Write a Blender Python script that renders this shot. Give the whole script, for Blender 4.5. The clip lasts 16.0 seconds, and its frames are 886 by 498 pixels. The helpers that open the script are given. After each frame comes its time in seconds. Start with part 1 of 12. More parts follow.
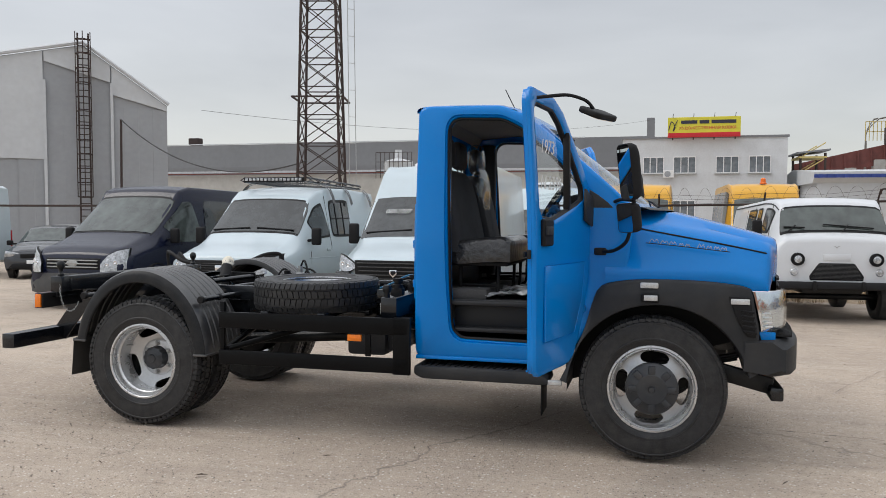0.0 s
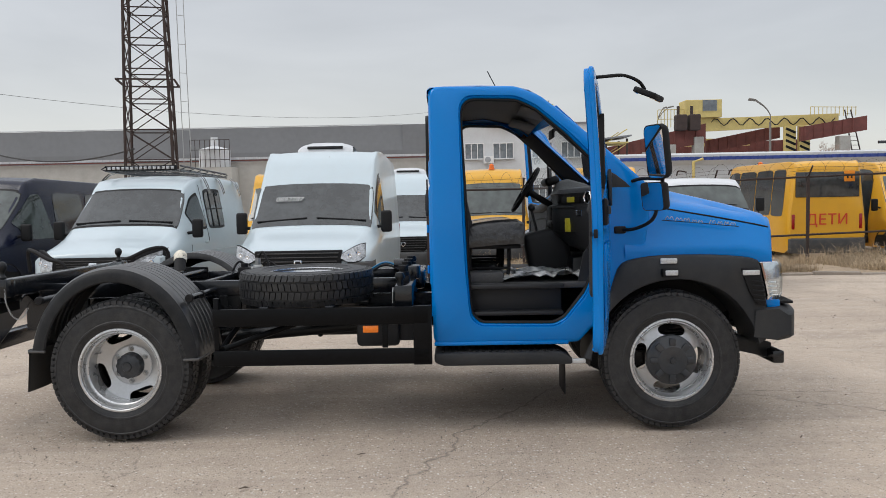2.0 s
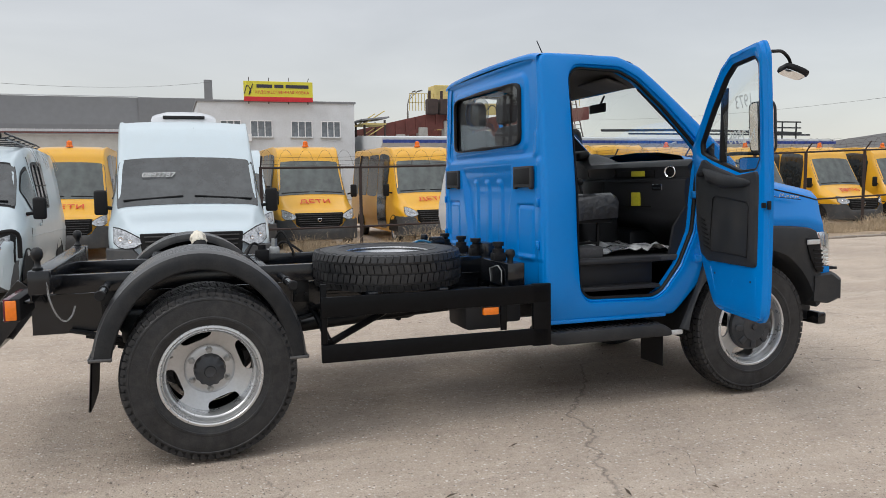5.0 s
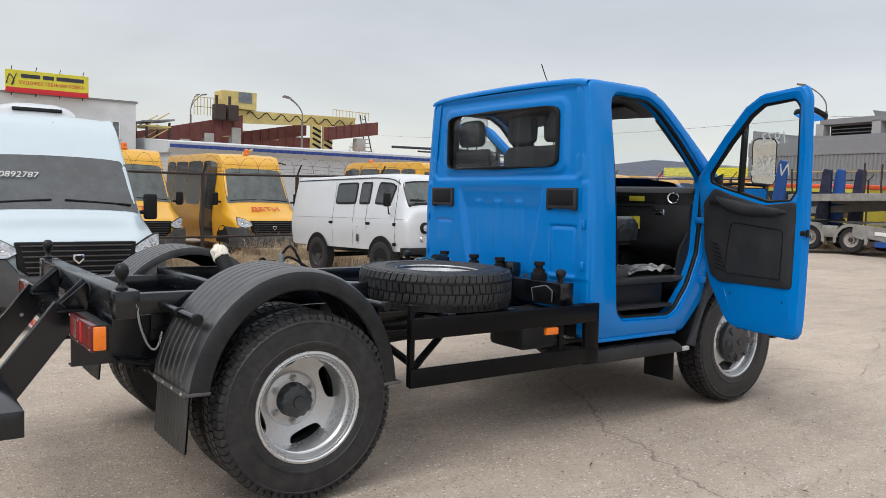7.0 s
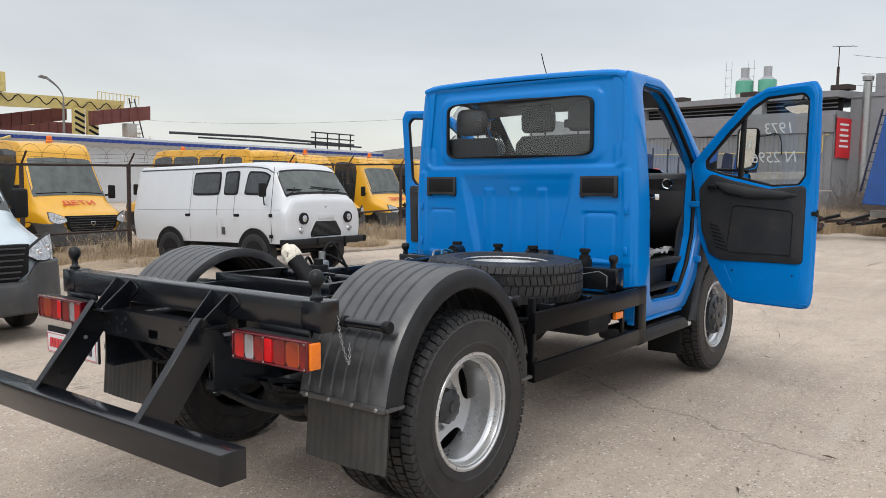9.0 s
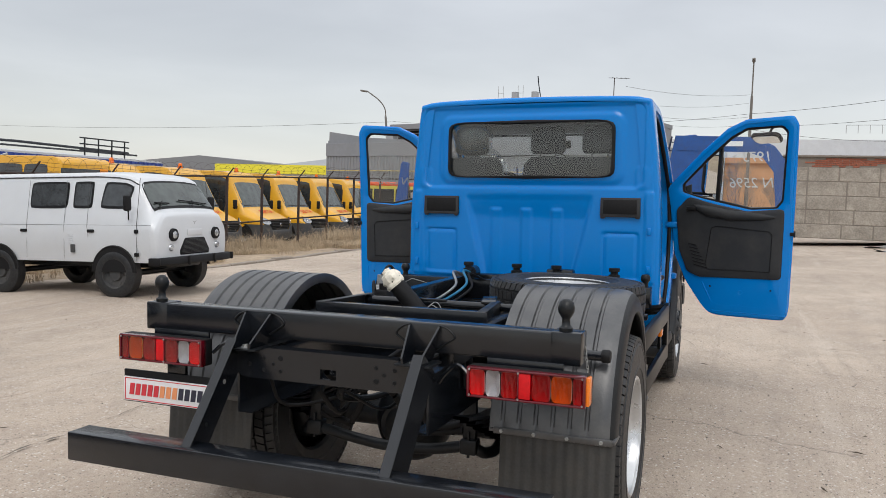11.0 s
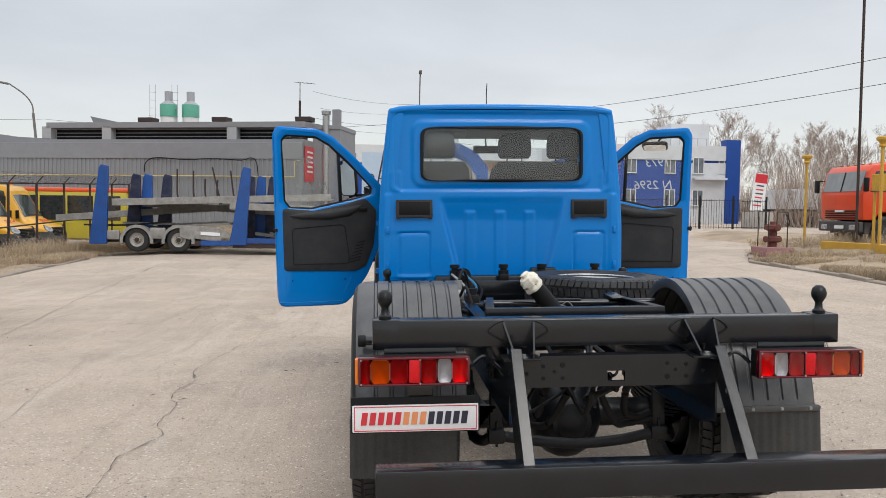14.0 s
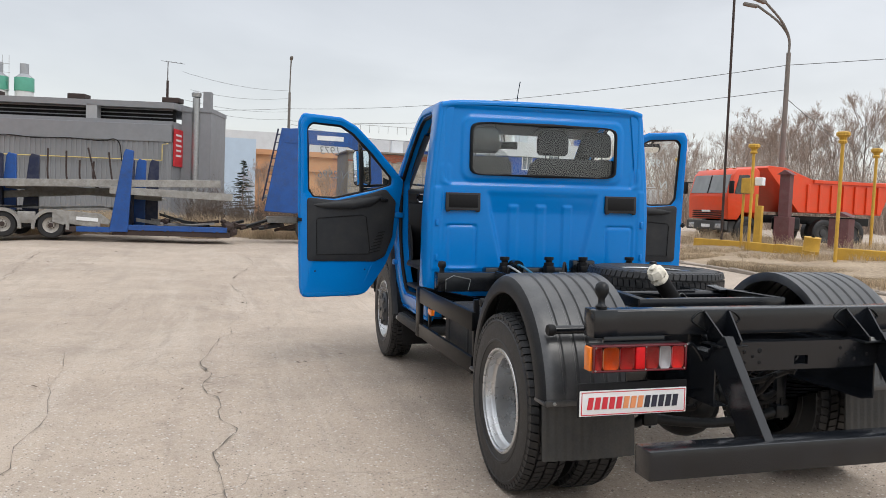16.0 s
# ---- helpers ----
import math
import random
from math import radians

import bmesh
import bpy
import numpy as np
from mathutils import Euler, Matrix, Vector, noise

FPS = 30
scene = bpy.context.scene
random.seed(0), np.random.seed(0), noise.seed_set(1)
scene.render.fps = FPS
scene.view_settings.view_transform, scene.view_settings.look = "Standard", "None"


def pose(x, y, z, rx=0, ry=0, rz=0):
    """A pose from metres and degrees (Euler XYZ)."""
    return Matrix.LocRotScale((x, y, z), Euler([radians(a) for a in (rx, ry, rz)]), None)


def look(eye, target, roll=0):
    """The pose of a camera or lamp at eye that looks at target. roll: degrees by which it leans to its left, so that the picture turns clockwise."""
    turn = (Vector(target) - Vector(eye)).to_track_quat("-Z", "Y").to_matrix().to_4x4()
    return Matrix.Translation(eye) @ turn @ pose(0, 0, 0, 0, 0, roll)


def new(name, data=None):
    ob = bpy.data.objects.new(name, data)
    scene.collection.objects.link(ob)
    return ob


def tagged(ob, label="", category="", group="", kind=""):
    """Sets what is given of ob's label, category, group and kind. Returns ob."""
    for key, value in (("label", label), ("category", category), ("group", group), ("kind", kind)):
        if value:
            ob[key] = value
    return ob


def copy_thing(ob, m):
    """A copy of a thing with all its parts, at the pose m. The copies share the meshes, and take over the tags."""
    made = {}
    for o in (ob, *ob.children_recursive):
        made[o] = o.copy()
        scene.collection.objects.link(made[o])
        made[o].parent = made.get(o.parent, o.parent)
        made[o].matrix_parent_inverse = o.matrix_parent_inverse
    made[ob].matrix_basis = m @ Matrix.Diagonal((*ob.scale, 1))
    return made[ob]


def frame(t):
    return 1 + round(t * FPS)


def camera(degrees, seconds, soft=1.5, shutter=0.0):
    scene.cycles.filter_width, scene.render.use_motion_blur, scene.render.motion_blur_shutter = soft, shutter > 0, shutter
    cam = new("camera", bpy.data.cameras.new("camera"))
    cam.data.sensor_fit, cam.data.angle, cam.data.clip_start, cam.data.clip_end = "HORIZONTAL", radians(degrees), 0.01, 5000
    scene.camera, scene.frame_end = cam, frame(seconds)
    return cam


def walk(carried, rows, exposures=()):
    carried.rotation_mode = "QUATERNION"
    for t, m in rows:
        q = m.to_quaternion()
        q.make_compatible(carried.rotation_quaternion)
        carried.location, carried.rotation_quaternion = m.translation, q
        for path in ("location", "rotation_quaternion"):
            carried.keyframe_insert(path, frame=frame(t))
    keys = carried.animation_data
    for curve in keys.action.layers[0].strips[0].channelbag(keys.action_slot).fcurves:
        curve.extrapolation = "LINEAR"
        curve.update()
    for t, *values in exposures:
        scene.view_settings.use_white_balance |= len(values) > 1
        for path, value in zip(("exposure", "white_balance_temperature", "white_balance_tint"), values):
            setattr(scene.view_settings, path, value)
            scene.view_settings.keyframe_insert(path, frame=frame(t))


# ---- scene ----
cam = camera(58.7, 16.0, 0.7)
METRES, START, TILT, LEAN, TURN = 13.93, (3.736, -6.2595, 1.6457), -2.94, -0.123, 14.637
ROWS = [
    (0.0, 0.0, 0.0, 0.0, 0.0, 0.0, -0.0),
    (0.5, -0.0216, 0.0067, -0.0021, -3.44, 0.12, 0.9),
    (1.0, -0.0453, 0.0207, -0.0001, -7.36, 0.23, 2.07),
    (1.5, -0.0773, 0.018, 0.0014, -10.37, -0.38, 2.09),
    (2.0, -0.1006, 0.0219, 0.0, -13.87, -1.13, 1.92),
    (2.5, -0.1258, 0.0348, 0.0015, -17.43, -1.19, 3.31),
    (3.0, -0.1548, 0.0374, 0.0028, -20.72, -1.7, 3.3),
    (3.5, -0.1786, 0.0466, 0.0021, -23.27, -1.97, 2.15),
    (4.0, -0.2027, 0.0715, 0.0024, -26.0, -2.44, 1.94),
    (6.5, -0.3273, 0.1826, 0.0059, -46.31, -3.09, 1.4),
    (7.0, -0.3475, 0.211, 0.009, -50.2, -2.7, 0.44),
    (7.5, -0.3726, 0.2367, 0.0115, -54.57, -2.89, 0.04),
    (8.0, -0.3844, 0.2692, 0.0101, -58.54, -2.66, 0.81),
    (8.5, -0.3987, 0.3022, 0.0117, -62.83, -3.19, 1.26),
    (9.0, -0.4105, 0.3313, 0.0139, -66.98, -4.04, 1.71),
    (11.5, -0.4372, 0.4915, 0.0216, -87.04, -3.14, 1.01),
    (12.0, -0.438, 0.5197, 0.0208, -90.05, -3.01, 1.16),
    (12.5, -0.4299, 0.5529, 0.0229, -93.56, -2.93, 0.85),
    (13.0, -0.4312, 0.5869, 0.0244, -98.89, -3.81, 0.53),
    (13.5, -0.4219, 0.6127, 0.023, -104.67, -4.27, 1.97),
    (14.0, -0.4134, 0.6428, 0.0252, -109.03, -3.87, 1.89),
    (14.5, -0.4106, 0.6737, 0.026, -111.85, -4.12, 0.71),
    (15.0, -0.3952, 0.6988, 0.0248, -114.17, -3.96, 1.1),
    (15.5, -0.3826, 0.7252, 0.0264, -117.13, -4.04, 0.54),
    (16.0, -0.3744, 0.7514, 0.0285, -120.09, -4.72, 0.17),
]
walk(cam, [(t, pose(*START, TILT, LEAN, TURN) @ pose(METRES * x, METRES * y, METRES * z, 90 + pitch, roll, yaw)) for t, x, y, z, yaw, pitch, roll in ROWS],
     [(0.0, -0.07), (4.0, -0.05), (6.5, 0.05), (8.5, 0.11), (11.5, 0.02), (14.0, 0.06), (16.0, 0.10)])

# ---- light ----
SUN_AZ, SUN_EL = 200.0, 50.0
world = bpy.data.worlds.new("overcast")
scene.world = world
world.use_nodes = True
wn, wl = world.node_tree.nodes, world.node_tree.links
wn.clear()
w_out = wn.new("ShaderNodeOutputWorld")
w_bg = wn.new("ShaderNodeBackground")
w_sky = wn.new("ShaderNodeTexSky")
w_sky.sky_type = "NISHITA"
w_sky.sun_disc = False
w_sky.sun_elevation, w_sky.sun_rotation = radians(SUN_EL), radians(90 - SUN_AZ)
w_co = wn.new("ShaderNodeTexCoord")
w_sep = wn.new("ShaderNodeSeparateXYZ")
w_ramp = wn.new("ShaderNodeValToRGB")
w_map = wn.new("ShaderNodeMapping")
w_map.inputs["Scale"].default_value = (1.0, 1.0, 3.5)
w_noise = wn.new("ShaderNodeTexNoise")
w_noise.inputs["Scale"].default_value, w_noise.inputs["Detail"].default_value = 2.6, 5.0
w_noise.inputs["Roughness"].default_value, w_noise.inputs["Distortion"].default_value = 0.5, 0.3
w_cl = wn.new("ShaderNodeMapRange")
w_cl.inputs["From Min"].default_value, w_cl.inputs["From Max"].default_value = 0.25, 0.75
w_cl.inputs["To Min"].default_value, w_cl.inputs["To Max"].default_value = 0.86, 1.12
w_dot = wn.new("ShaderNodeVectorMath")
w_dot.operation = "DOT_PRODUCT"
w_dot.inputs[1].default_value = (0.45, 0.89, 0.0)
w_side = wn.new("ShaderNodeMapRange")
w_side.inputs["From Min"].default_value, w_side.inputs["From Max"].default_value = 0.2, 1.0
w_side.inputs["To Min"].default_value, w_side.inputs["To Max"].default_value = 1.0, 0.86
w_both = wn.new("ShaderNodeMath")
w_both.operation = "MULTIPLY"
w_mul = wn.new("ShaderNodeVectorMath")
w_mul.operation = "SCALE"
w_mix = wn.new("ShaderNodeMix")
w_mix.data_type = "RGBA"
w_mix.inputs["Factor"].default_value = 0.97
els = w_ramp.color_ramp.elements
els[0].position, els[0].color = 0.0, (0.70, 0.69, 0.665, 1)
els[1].position, els[1].color = 1.0, (1.45, 1.47, 1.50, 1)
for at_, col_ in ((0.12, (0.67, 0.665, 0.655, 1)), (0.30, (0.60, 0.61, 0.625, 1)), (0.5, (0.95, 0.96, 0.98, 1))):
    e_ = els.new(at_)
    e_.color = col_
wl.new(w_co.outputs["Generated"], w_sep.inputs[0])
wl.new(w_sep.outputs["Z"], w_ramp.inputs["Fac"])
wl.new(w_co.outputs["Generated"], w_map.inputs["Vector"])
wl.new(w_map.outputs["Vector"], w_noise.inputs["Vector"])
wl.new(w_noise.outputs["Fac"], w_cl.inputs["Value"])
wl.new(w_ramp.outputs["Color"], w_mul.inputs[0])
wl.new(w_co.outputs["Generated"], w_dot.inputs[0])
wl.new(w_dot.outputs["Value"], w_side.inputs["Value"])
wl.new(w_side.outputs["Result"], w_both.inputs[0])
wl.new(w_cl.outputs["Result"], w_both.inputs[1])
wl.new(w_both.outputs[0], w_mul.inputs["Scale"])
wl.new(w_sky.outputs["Color"], w_mix.inputs["A"])
wl.new(w_mul.outputs["Vector"], w_mix.inputs["B"])
wl.new(w_mix.outputs["Result"], w_bg.inputs["Color"])
w_bg.inputs["Strength"].default_value = 1.0
wl.new(w_bg.outputs[0], w_out.inputs[0])

sun = new("sun", bpy.data.lights.new("sun", "SUN"))
sun.data.energy, sun.data.angle, sun.data.color = 0.9, radians(25), (1.0, 0.96, 0.90)
sun.matrix_world = look((0, 0, 30), (-30 * math.cos(radians(SUN_EL)) * math.cos(radians(SUN_AZ)), -30 * math.cos(radians(SUN_EL)) * math.sin(radians(SUN_AZ)), 30 - 30 * math.sin(radians(SUN_EL))))


# ---- materials ----
def mat(name, col, rough=0.5, metal=0.0, var=0.12, scale=2.0, fine=60.0, bump=0.0, col2=None, coat=0.0, spec=0.5, dirt=0.0, dirt_col=(0.20, 0.175, 0.15), island=0.0):
    """A surface with colour variation at two scales, fine relief, and dust in patches."""
    m = bpy.data.materials.new(name)
    m.use_nodes = True
    n, l = m.node_tree.nodes, m.node_tree.links
    b = n["Principled BSDF"]
    b.inputs["Roughness"].default_value, b.inputs["Metallic"].default_value = rough, metal
    b.inputs["Coat Weight"].default_value, b.inputs["Coat Roughness"].default_value = coat, 0.06
    b.inputs["Specular IOR Level"].default_value = spec
    co = n.new("ShaderNodeTexCoord")
    n1, n2 = n.new("ShaderNodeTexNoise"), n.new("ShaderNodeTexNoise")
    n1.inputs["Scale"].default_value, n1.inputs["Detail"].default_value = scale, 4
    n2.inputs["Scale"].default_value, n2.inputs["Detail"].default_value = fine, 3
    l.new(co.outputs["Object"], n1.inputs["Vector"])
    l.new(co.outputs["Object"], n2.inputs["Vector"])
    add = n.new("ShaderNodeMath")
    add.operation = "ADD"
    l.new(n1.outputs["Fac"], add.inputs[0])
    l.new(n2.outputs["Fac"], add.inputs[1])
    ramp = n.new("ShaderNodeMapRange")
    ramp.inputs["From Min"].default_value, ramp.inputs["From Max"].default_value = 0.7, 1.3
    l.new(add.outputs[0], ramp.inputs["Value"])
    mix = n.new("ShaderNodeMix")
    mix.data_type = "RGBA"
    c2 = col2 if col2 else tuple(min(1, c * (1 + var)) for c in col)
    c1 = col if col2 else tuple(c * (1 - var) for c in col)
    mix.inputs["A"].default_value, mix.inputs["B"].default_value = (*c1, 1), (*c2, 1)
    l.new(ramp.outputs["Result"], mix.inputs["Factor"])
    out = mix.outputs["Result"]
    if island:
        geo, hsv, mr = n.new("ShaderNodeNewGeometry"), n.new("ShaderNodeHueSaturation"), n.new("ShaderNodeMapRange")
        mr.inputs["To Min"].default_value, mr.inputs["To Max"].default_value = 1 - island, 1 + island
        l.new(geo.outputs["Random Per Island"], mr.inputs["Value"])
        l.new(mr.outputs["Result"], hsv.inputs["Value"])
        l.new(out, hsv.inputs["Color"])
        out = hsv.outputs["Color"]
    if dirt:
        nd, rd, md = n.new("ShaderNodeTexNoise"), n.new("ShaderNodeMapRange"), n.new("ShaderNodeMix")
        nd.inputs["Scale"].default_value, nd.inputs["Detail"].default_value = scale * 2.7, 8
        nd.inputs["Roughness"].default_value = 0.65
        rd.inputs["From Min"].default_value, rd.inputs["From Max"].default_value = 0.42, 0.75
        rd.inputs["To Max"].default_value = dirt
        md.data_type = "RGBA"
        l.new(co.outputs["Object"], nd.inputs["Vector"])
        l.new(nd.outputs["Fac"], rd.inputs["Value"])
        l.new(rd.outputs["Result"], md.inputs["Factor"])
        l.new(out, md.inputs["A"])
        md.inputs["B"].default_value = (*dirt_col, 1)
        out = md.outputs["Result"]
        rr = n.new("ShaderNodeMapRange")
        rr.inputs["To Min"].default_value, rr.inputs["To Max"].default_value = rough, min(1, rough + 0.5)
        l.new(rd.outputs["Result"], rr.inputs["Value"])
        l.new(rr.outputs["Result"], b.inputs["Roughness"])
    l.new(out, b.inputs["Base Color"])
    if bump:
        bp = n.new("ShaderNodeBump")
        bp.inputs["Strength"].default_value, bp.inputs["Distance"].default_value = min(1, bump), 0.004 * max(1, bump)
        l.new(n2.outputs["Fac"], bp.inputs["Height"])
        l.new(bp.outputs[0], b.inputs["Normal"])
    return m


def glass(name, tint=(0.8, 0.85, 0.85), clear=0.6, rough=0.02):
    """A pane: part see-through, part mirror, so that a dark inside shows behind it."""
    m = bpy.data.materials.new(name)
    m.use_nodes = True
    n, l = m.node_tree.nodes, m.node_tree.links
    n.clear()
    out, tr, gl, mx, lw, pw, ma = (n.new("ShaderNode" + k) for k in ("OutputMaterial", "BsdfTransparent", "BsdfGlossy", "MixShader", "LayerWeight", "Math", "Math"))
    tr.inputs[0].default_value = (*tint, 1)
    gl.inputs["Roughness"].default_value = rough
    gl.inputs["Color"].default_value = (0.9, 0.92, 0.93, 1)
    lw.inputs["Blend"].default_value = 0.5
    pw.operation, ma.operation = "POWER", "MULTIPLY_ADD"
    pw.inputs[1].default_value = 5.0
    ma.inputs[1].default_value, ma.inputs[2].default_value = 0.9, 0.07
    l.new(lw.outputs["Facing"], pw.inputs[0])
    l.new(pw.outputs[0], ma.inputs[0])
    l.new(ma.outputs[0], mx.inputs[0])
    l.new(tr.outputs[0], mx.inputs[1])
    l.new(gl.outputs[0], mx.inputs[2])
    l.new(mx.outputs[0], out.inputs[0])
    return m


M_BLUE = mat("blue_paint", (0.0, 0.192, 0.600), 0.20, var=0.03, scale=1.5, fine=300, coat=0.20, spec=0.20, dirt=0.015)
M_BLUE_IN = mat("blue_paint_inner", (0.0, 0.185, 0.57), 0.34, spec=0.25, var=0.05, coat=0.3, dirt=0.08)
# guard's side lip: less dust, and darkened for the dimmer side light
M_LIP = mat("shaded_guard_side", (0.015, 0.016, 0.018), 0.42, spec=0.22, var=0.25, scale=5, fine=120, bump=0.15, dirt=0.12, dirt_col=(0.10, 0.095, 0.085))
M_CHASSIS = mat("black_chassis_paint", (0.0052, 0.0066, 0.0094), 0.19, spec=0.58, var=0.3, scale=6, fine=13, bump=0.16, dirt=0.05, dirt_col=(0.07, 0.068, 0.066))
# side guards: chassis black dulled and darkened for the dimmer light there
M_SIDESHADE = mat("shaded_chassis_black", (0.0032, 0.0036, 0.0045), 0.32, spec=0.14, var=0.3, scale=6, fine=50, bump=0.05, dirt=0.03, dirt_col=(0.04, 0.038, 0.035))
M_CHASSIS2 = mat("worn_chassis_paint", (0.0045, 0.0060, 0.0080), 0.36, spec=0.35, var=0.35, scale=9, fine=80, bump=0.4, dirt=0.10, dirt_col=(0.05, 0.047, 0.043))
M_PLASTIC = mat("black_grained_plastic", (0.024, 0.026, 0.029), 0.55, spec=0.3, var=0.12, fine=260, bump=0.3, dirt=0.10)
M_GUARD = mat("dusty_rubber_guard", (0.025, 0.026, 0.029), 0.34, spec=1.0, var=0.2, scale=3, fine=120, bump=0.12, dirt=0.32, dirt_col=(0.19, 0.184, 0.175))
M_DISC = mat("dull_silver_disc", (0.54, 0.55, 0.56), 0.30, metal=0.65, var=0.07, scale=4, fine=60, bump=0.05, dirt=0.12, dirt_col=(0.30, 0.28, 0.25))
M_FLAP = mat("mud_flap_rubber", (0.034, 0.034, 0.033), 0.6, var=0.25, scale=5, fine=90, bump=0.3, dirt=0.5, dirt_col=(0.085, 0.076, 0.064))
M_TYRE = mat("tyre_rubber", (0.0125, 0.0135, 0.0158), 0.44, spec=0.45, var=0.5, scale=7, fine=140, bump=0.3, dirt=0.38, dirt_col=(0.080, 0.076, 0.070))
M_RIM = mat("silver_wheel_paint", (0.60, 0.61, 0.62), 0.27, 0.70, var=0.05, scale=3, dirt=0.10, dirt_col=(0.36, 0.34, 0.31))
M_HUB = mat("dark_hub", (0.022, 0.027, 0.034), 0.36, spec=0.5, var=0.2, bump=0.2, dirt=0.2)
M_CHROME = mat("chrome", (0.75, 0.76, 0.78), 0.12, 1.0, var=0.03)
M_STEEL = mat("galvanised_steel", (0.42, 0.43, 0.43), 0.42, 0.8, var=0.15, scale=10, dirt=0.2)
M_BLACK = mat("matt_black", (0.008, 0.008, 0.009), 0.6, spec=0.25, var=0.2)
M_SEAL = mat("rubber_seal", (0.008, 0.008, 0.009), 0.5, spec=0.25, var=0.1)
M_DASH = mat("dark_grey_dash_plastic", (0.022, 0.023, 0.026), 0.5, spec=0.3, var=0.1, fine=300, bump=0.2)
M_CABIN = mat("grey_headliner", (0.13, 0.13, 0.13), 0.9, var=0.1, fine=120)
M_SEAT = mat("dark_grey_seat_cloth", (0.026, 0.027, 0.031), 0.92, var=0.25, scale=14, fine=260, bump=0.4)
M_FILM = mat("film_over_grey_cloth", (0.018, 0.018, 0.020), 0.28, var=0.5, scale=9, fine=22, bump=3.0, coat=0.35)
M_FILM2 = mat("clear_plastic_film", (0.50, 0.51, 0.52), 0.16, var=0.6, scale=7, fine=20, bump=1.2, coat=0.4)
M_MAT = mat("rubber_floor_mat", (0.06, 0.06, 0.062), 0.75, var=0.2, bump=0.3)
M_RED = mat("red_lens", (0.30, 0.002, 0.006), 0.08, var=0.25, scale=30, fine=200, coat=0.5)
M_REFLECT = mat("bright_red_reflector", (0.60, 0.006, 0.010), 0.38, spec=0.3, var=0.12, scale=40)
M_AMBER = mat("amber_lens", (0.42, 0.085, 0.004), 0.15, var=0.3, scale=25, fine=150, coat=0.4)
M_ORANGE = mat("orange_marker_lens", (0.85, 0.20, 0.01), 0.2, var=0.1, coat=0.3)
M_CLEAR = mat("clear_lens", (0.56, 0.57, 0.57), 0.12, 0.2, var=0.2, scale=25, fine=120, coat=0.5)
M_PLATE = mat("white_plate", (0.80, 0.81, 0.82), 0.35, var=0.03)
M_PLATE_RED = mat("plate_red", (0.60, 0.035, 0.05), 0.45, var=0.05)
M_PLATE_ORANGE = mat("plate_orange", (0.78, 0.30, 0.13), 0.45, var=0.05)
M_PLATE_INK = mat("plate_ink", (0.03, 0.03, 0.05), 0.45, var=0.05)
M_TAPE = mat("masking_tape", (0.76, 0.71, 0.60), 0.8, var=0.15, scale=20, bump=0.8)
M_YELLOWTAG = mat("yellow_sticker", (0.62, 0.56, 0.04), 0.5, var=0.1)
M_HOSE = mat("blue_air_hose", (0.02, 0.16, 0.30), 0.4)
M_MIRROR = mat("mirror_glass", (0.85, 0.87, 0.88), 0.02, 1.0, var=0.01)
M_GLASS = glass("truck_glass", (0.94, 0.97, 0.965))
M_REDGLASS = glass("red_lens_glass", (0.86, 0.010, 0.028), rough=0.05)
M_AMBERGLASS = glass("amber_lens_glass", (0.72, 0.22, 0.012), rough=0.05)
M_CLEARGLASS = glass("clear_lens_glass", (0.66, 0.66, 0.67), rough=0.05)
M_BOWL = mat("lamp_reflector_bowl", (0.72, 0.72, 0.73), 0.25, 0.35, var=0.05, fine=90, bump=0.3)
M_BOWL2 = mat("dull_lamp_bowl", (0.30, 0.30, 0.31), 0.35, 0.3, var=0.2, fine=90, bump=0.3)
M_LENSRIM = mat("dark_red_lens_rim", (0.10, 0.002, 0.008), 0.18, var=0.15, coat=0.4)
M_LAMPCHROME = mat("headlamp_chrome", (0.86, 0.87, 0.88), 0.14, 0.85, var=0.06, scale=18, fine=30, bump=0.5)
M_LAMPWHITE = mat("frosted_lamp_white", (0.86, 0.86, 0.85), 0.2, var=0.05, coat=0.4)
M_AMBERDARK = mat("dull_amber_turn_lens", (0.30, 0.17, 0.12), 0.2, var=0.2, scale=30, coat=0.4)
M_BRAKE = mat("dark_teal_cast_paint", (0.010, 0.020, 0.025), 0.45, spec=0.3, var=0.3, scale=9, dirt=0.15)
M_CHALK2 = mat("faint_marker_strokes", (0.24, 0.245, 0.25), 0.9, var=0.3, scale=30)
M_CHALK = mat("white_marker_strokes", (0.60, 0.61, 0.61), 0.8, var=0.1)


# ---- mesh helpers ----
def B():
    return bmesh.new()


def part(name, bm, material, parent=None, label="", smooth=40, at=None):
    """Links a bmesh as one mesh object, under its thing or part."""
    me = bpy.data.meshes.new(name)
    if smooth:
        bmesh.ops.recalc_face_normals(bm, faces=bm.faces)
        for f in bm.faces:
            f.smooth = True
        lim = radians(smooth)
        for e in bm.edges:
            if len(e.link_faces) == 2 and e.calc_face_angle(0) > lim:
                e.smooth = False
    bm.to_mesh(me)
    bm.free()
    me.materials.append(material)
    ob = new(name, me)
    if parent is not None:
        ob.parent = parent
    if at is not None:
        ob.matrix_basis = at
    if label:
        ob["label"] = label
    return ob


def thing(name, label, category, m=None, group="", kind=""):
    """An empty at a thing's base, which parents its parts."""
    ob = new(name)
    if m is not None:
        ob.matrix_basis = m
    return tagged(ob, label, category, group, kind)


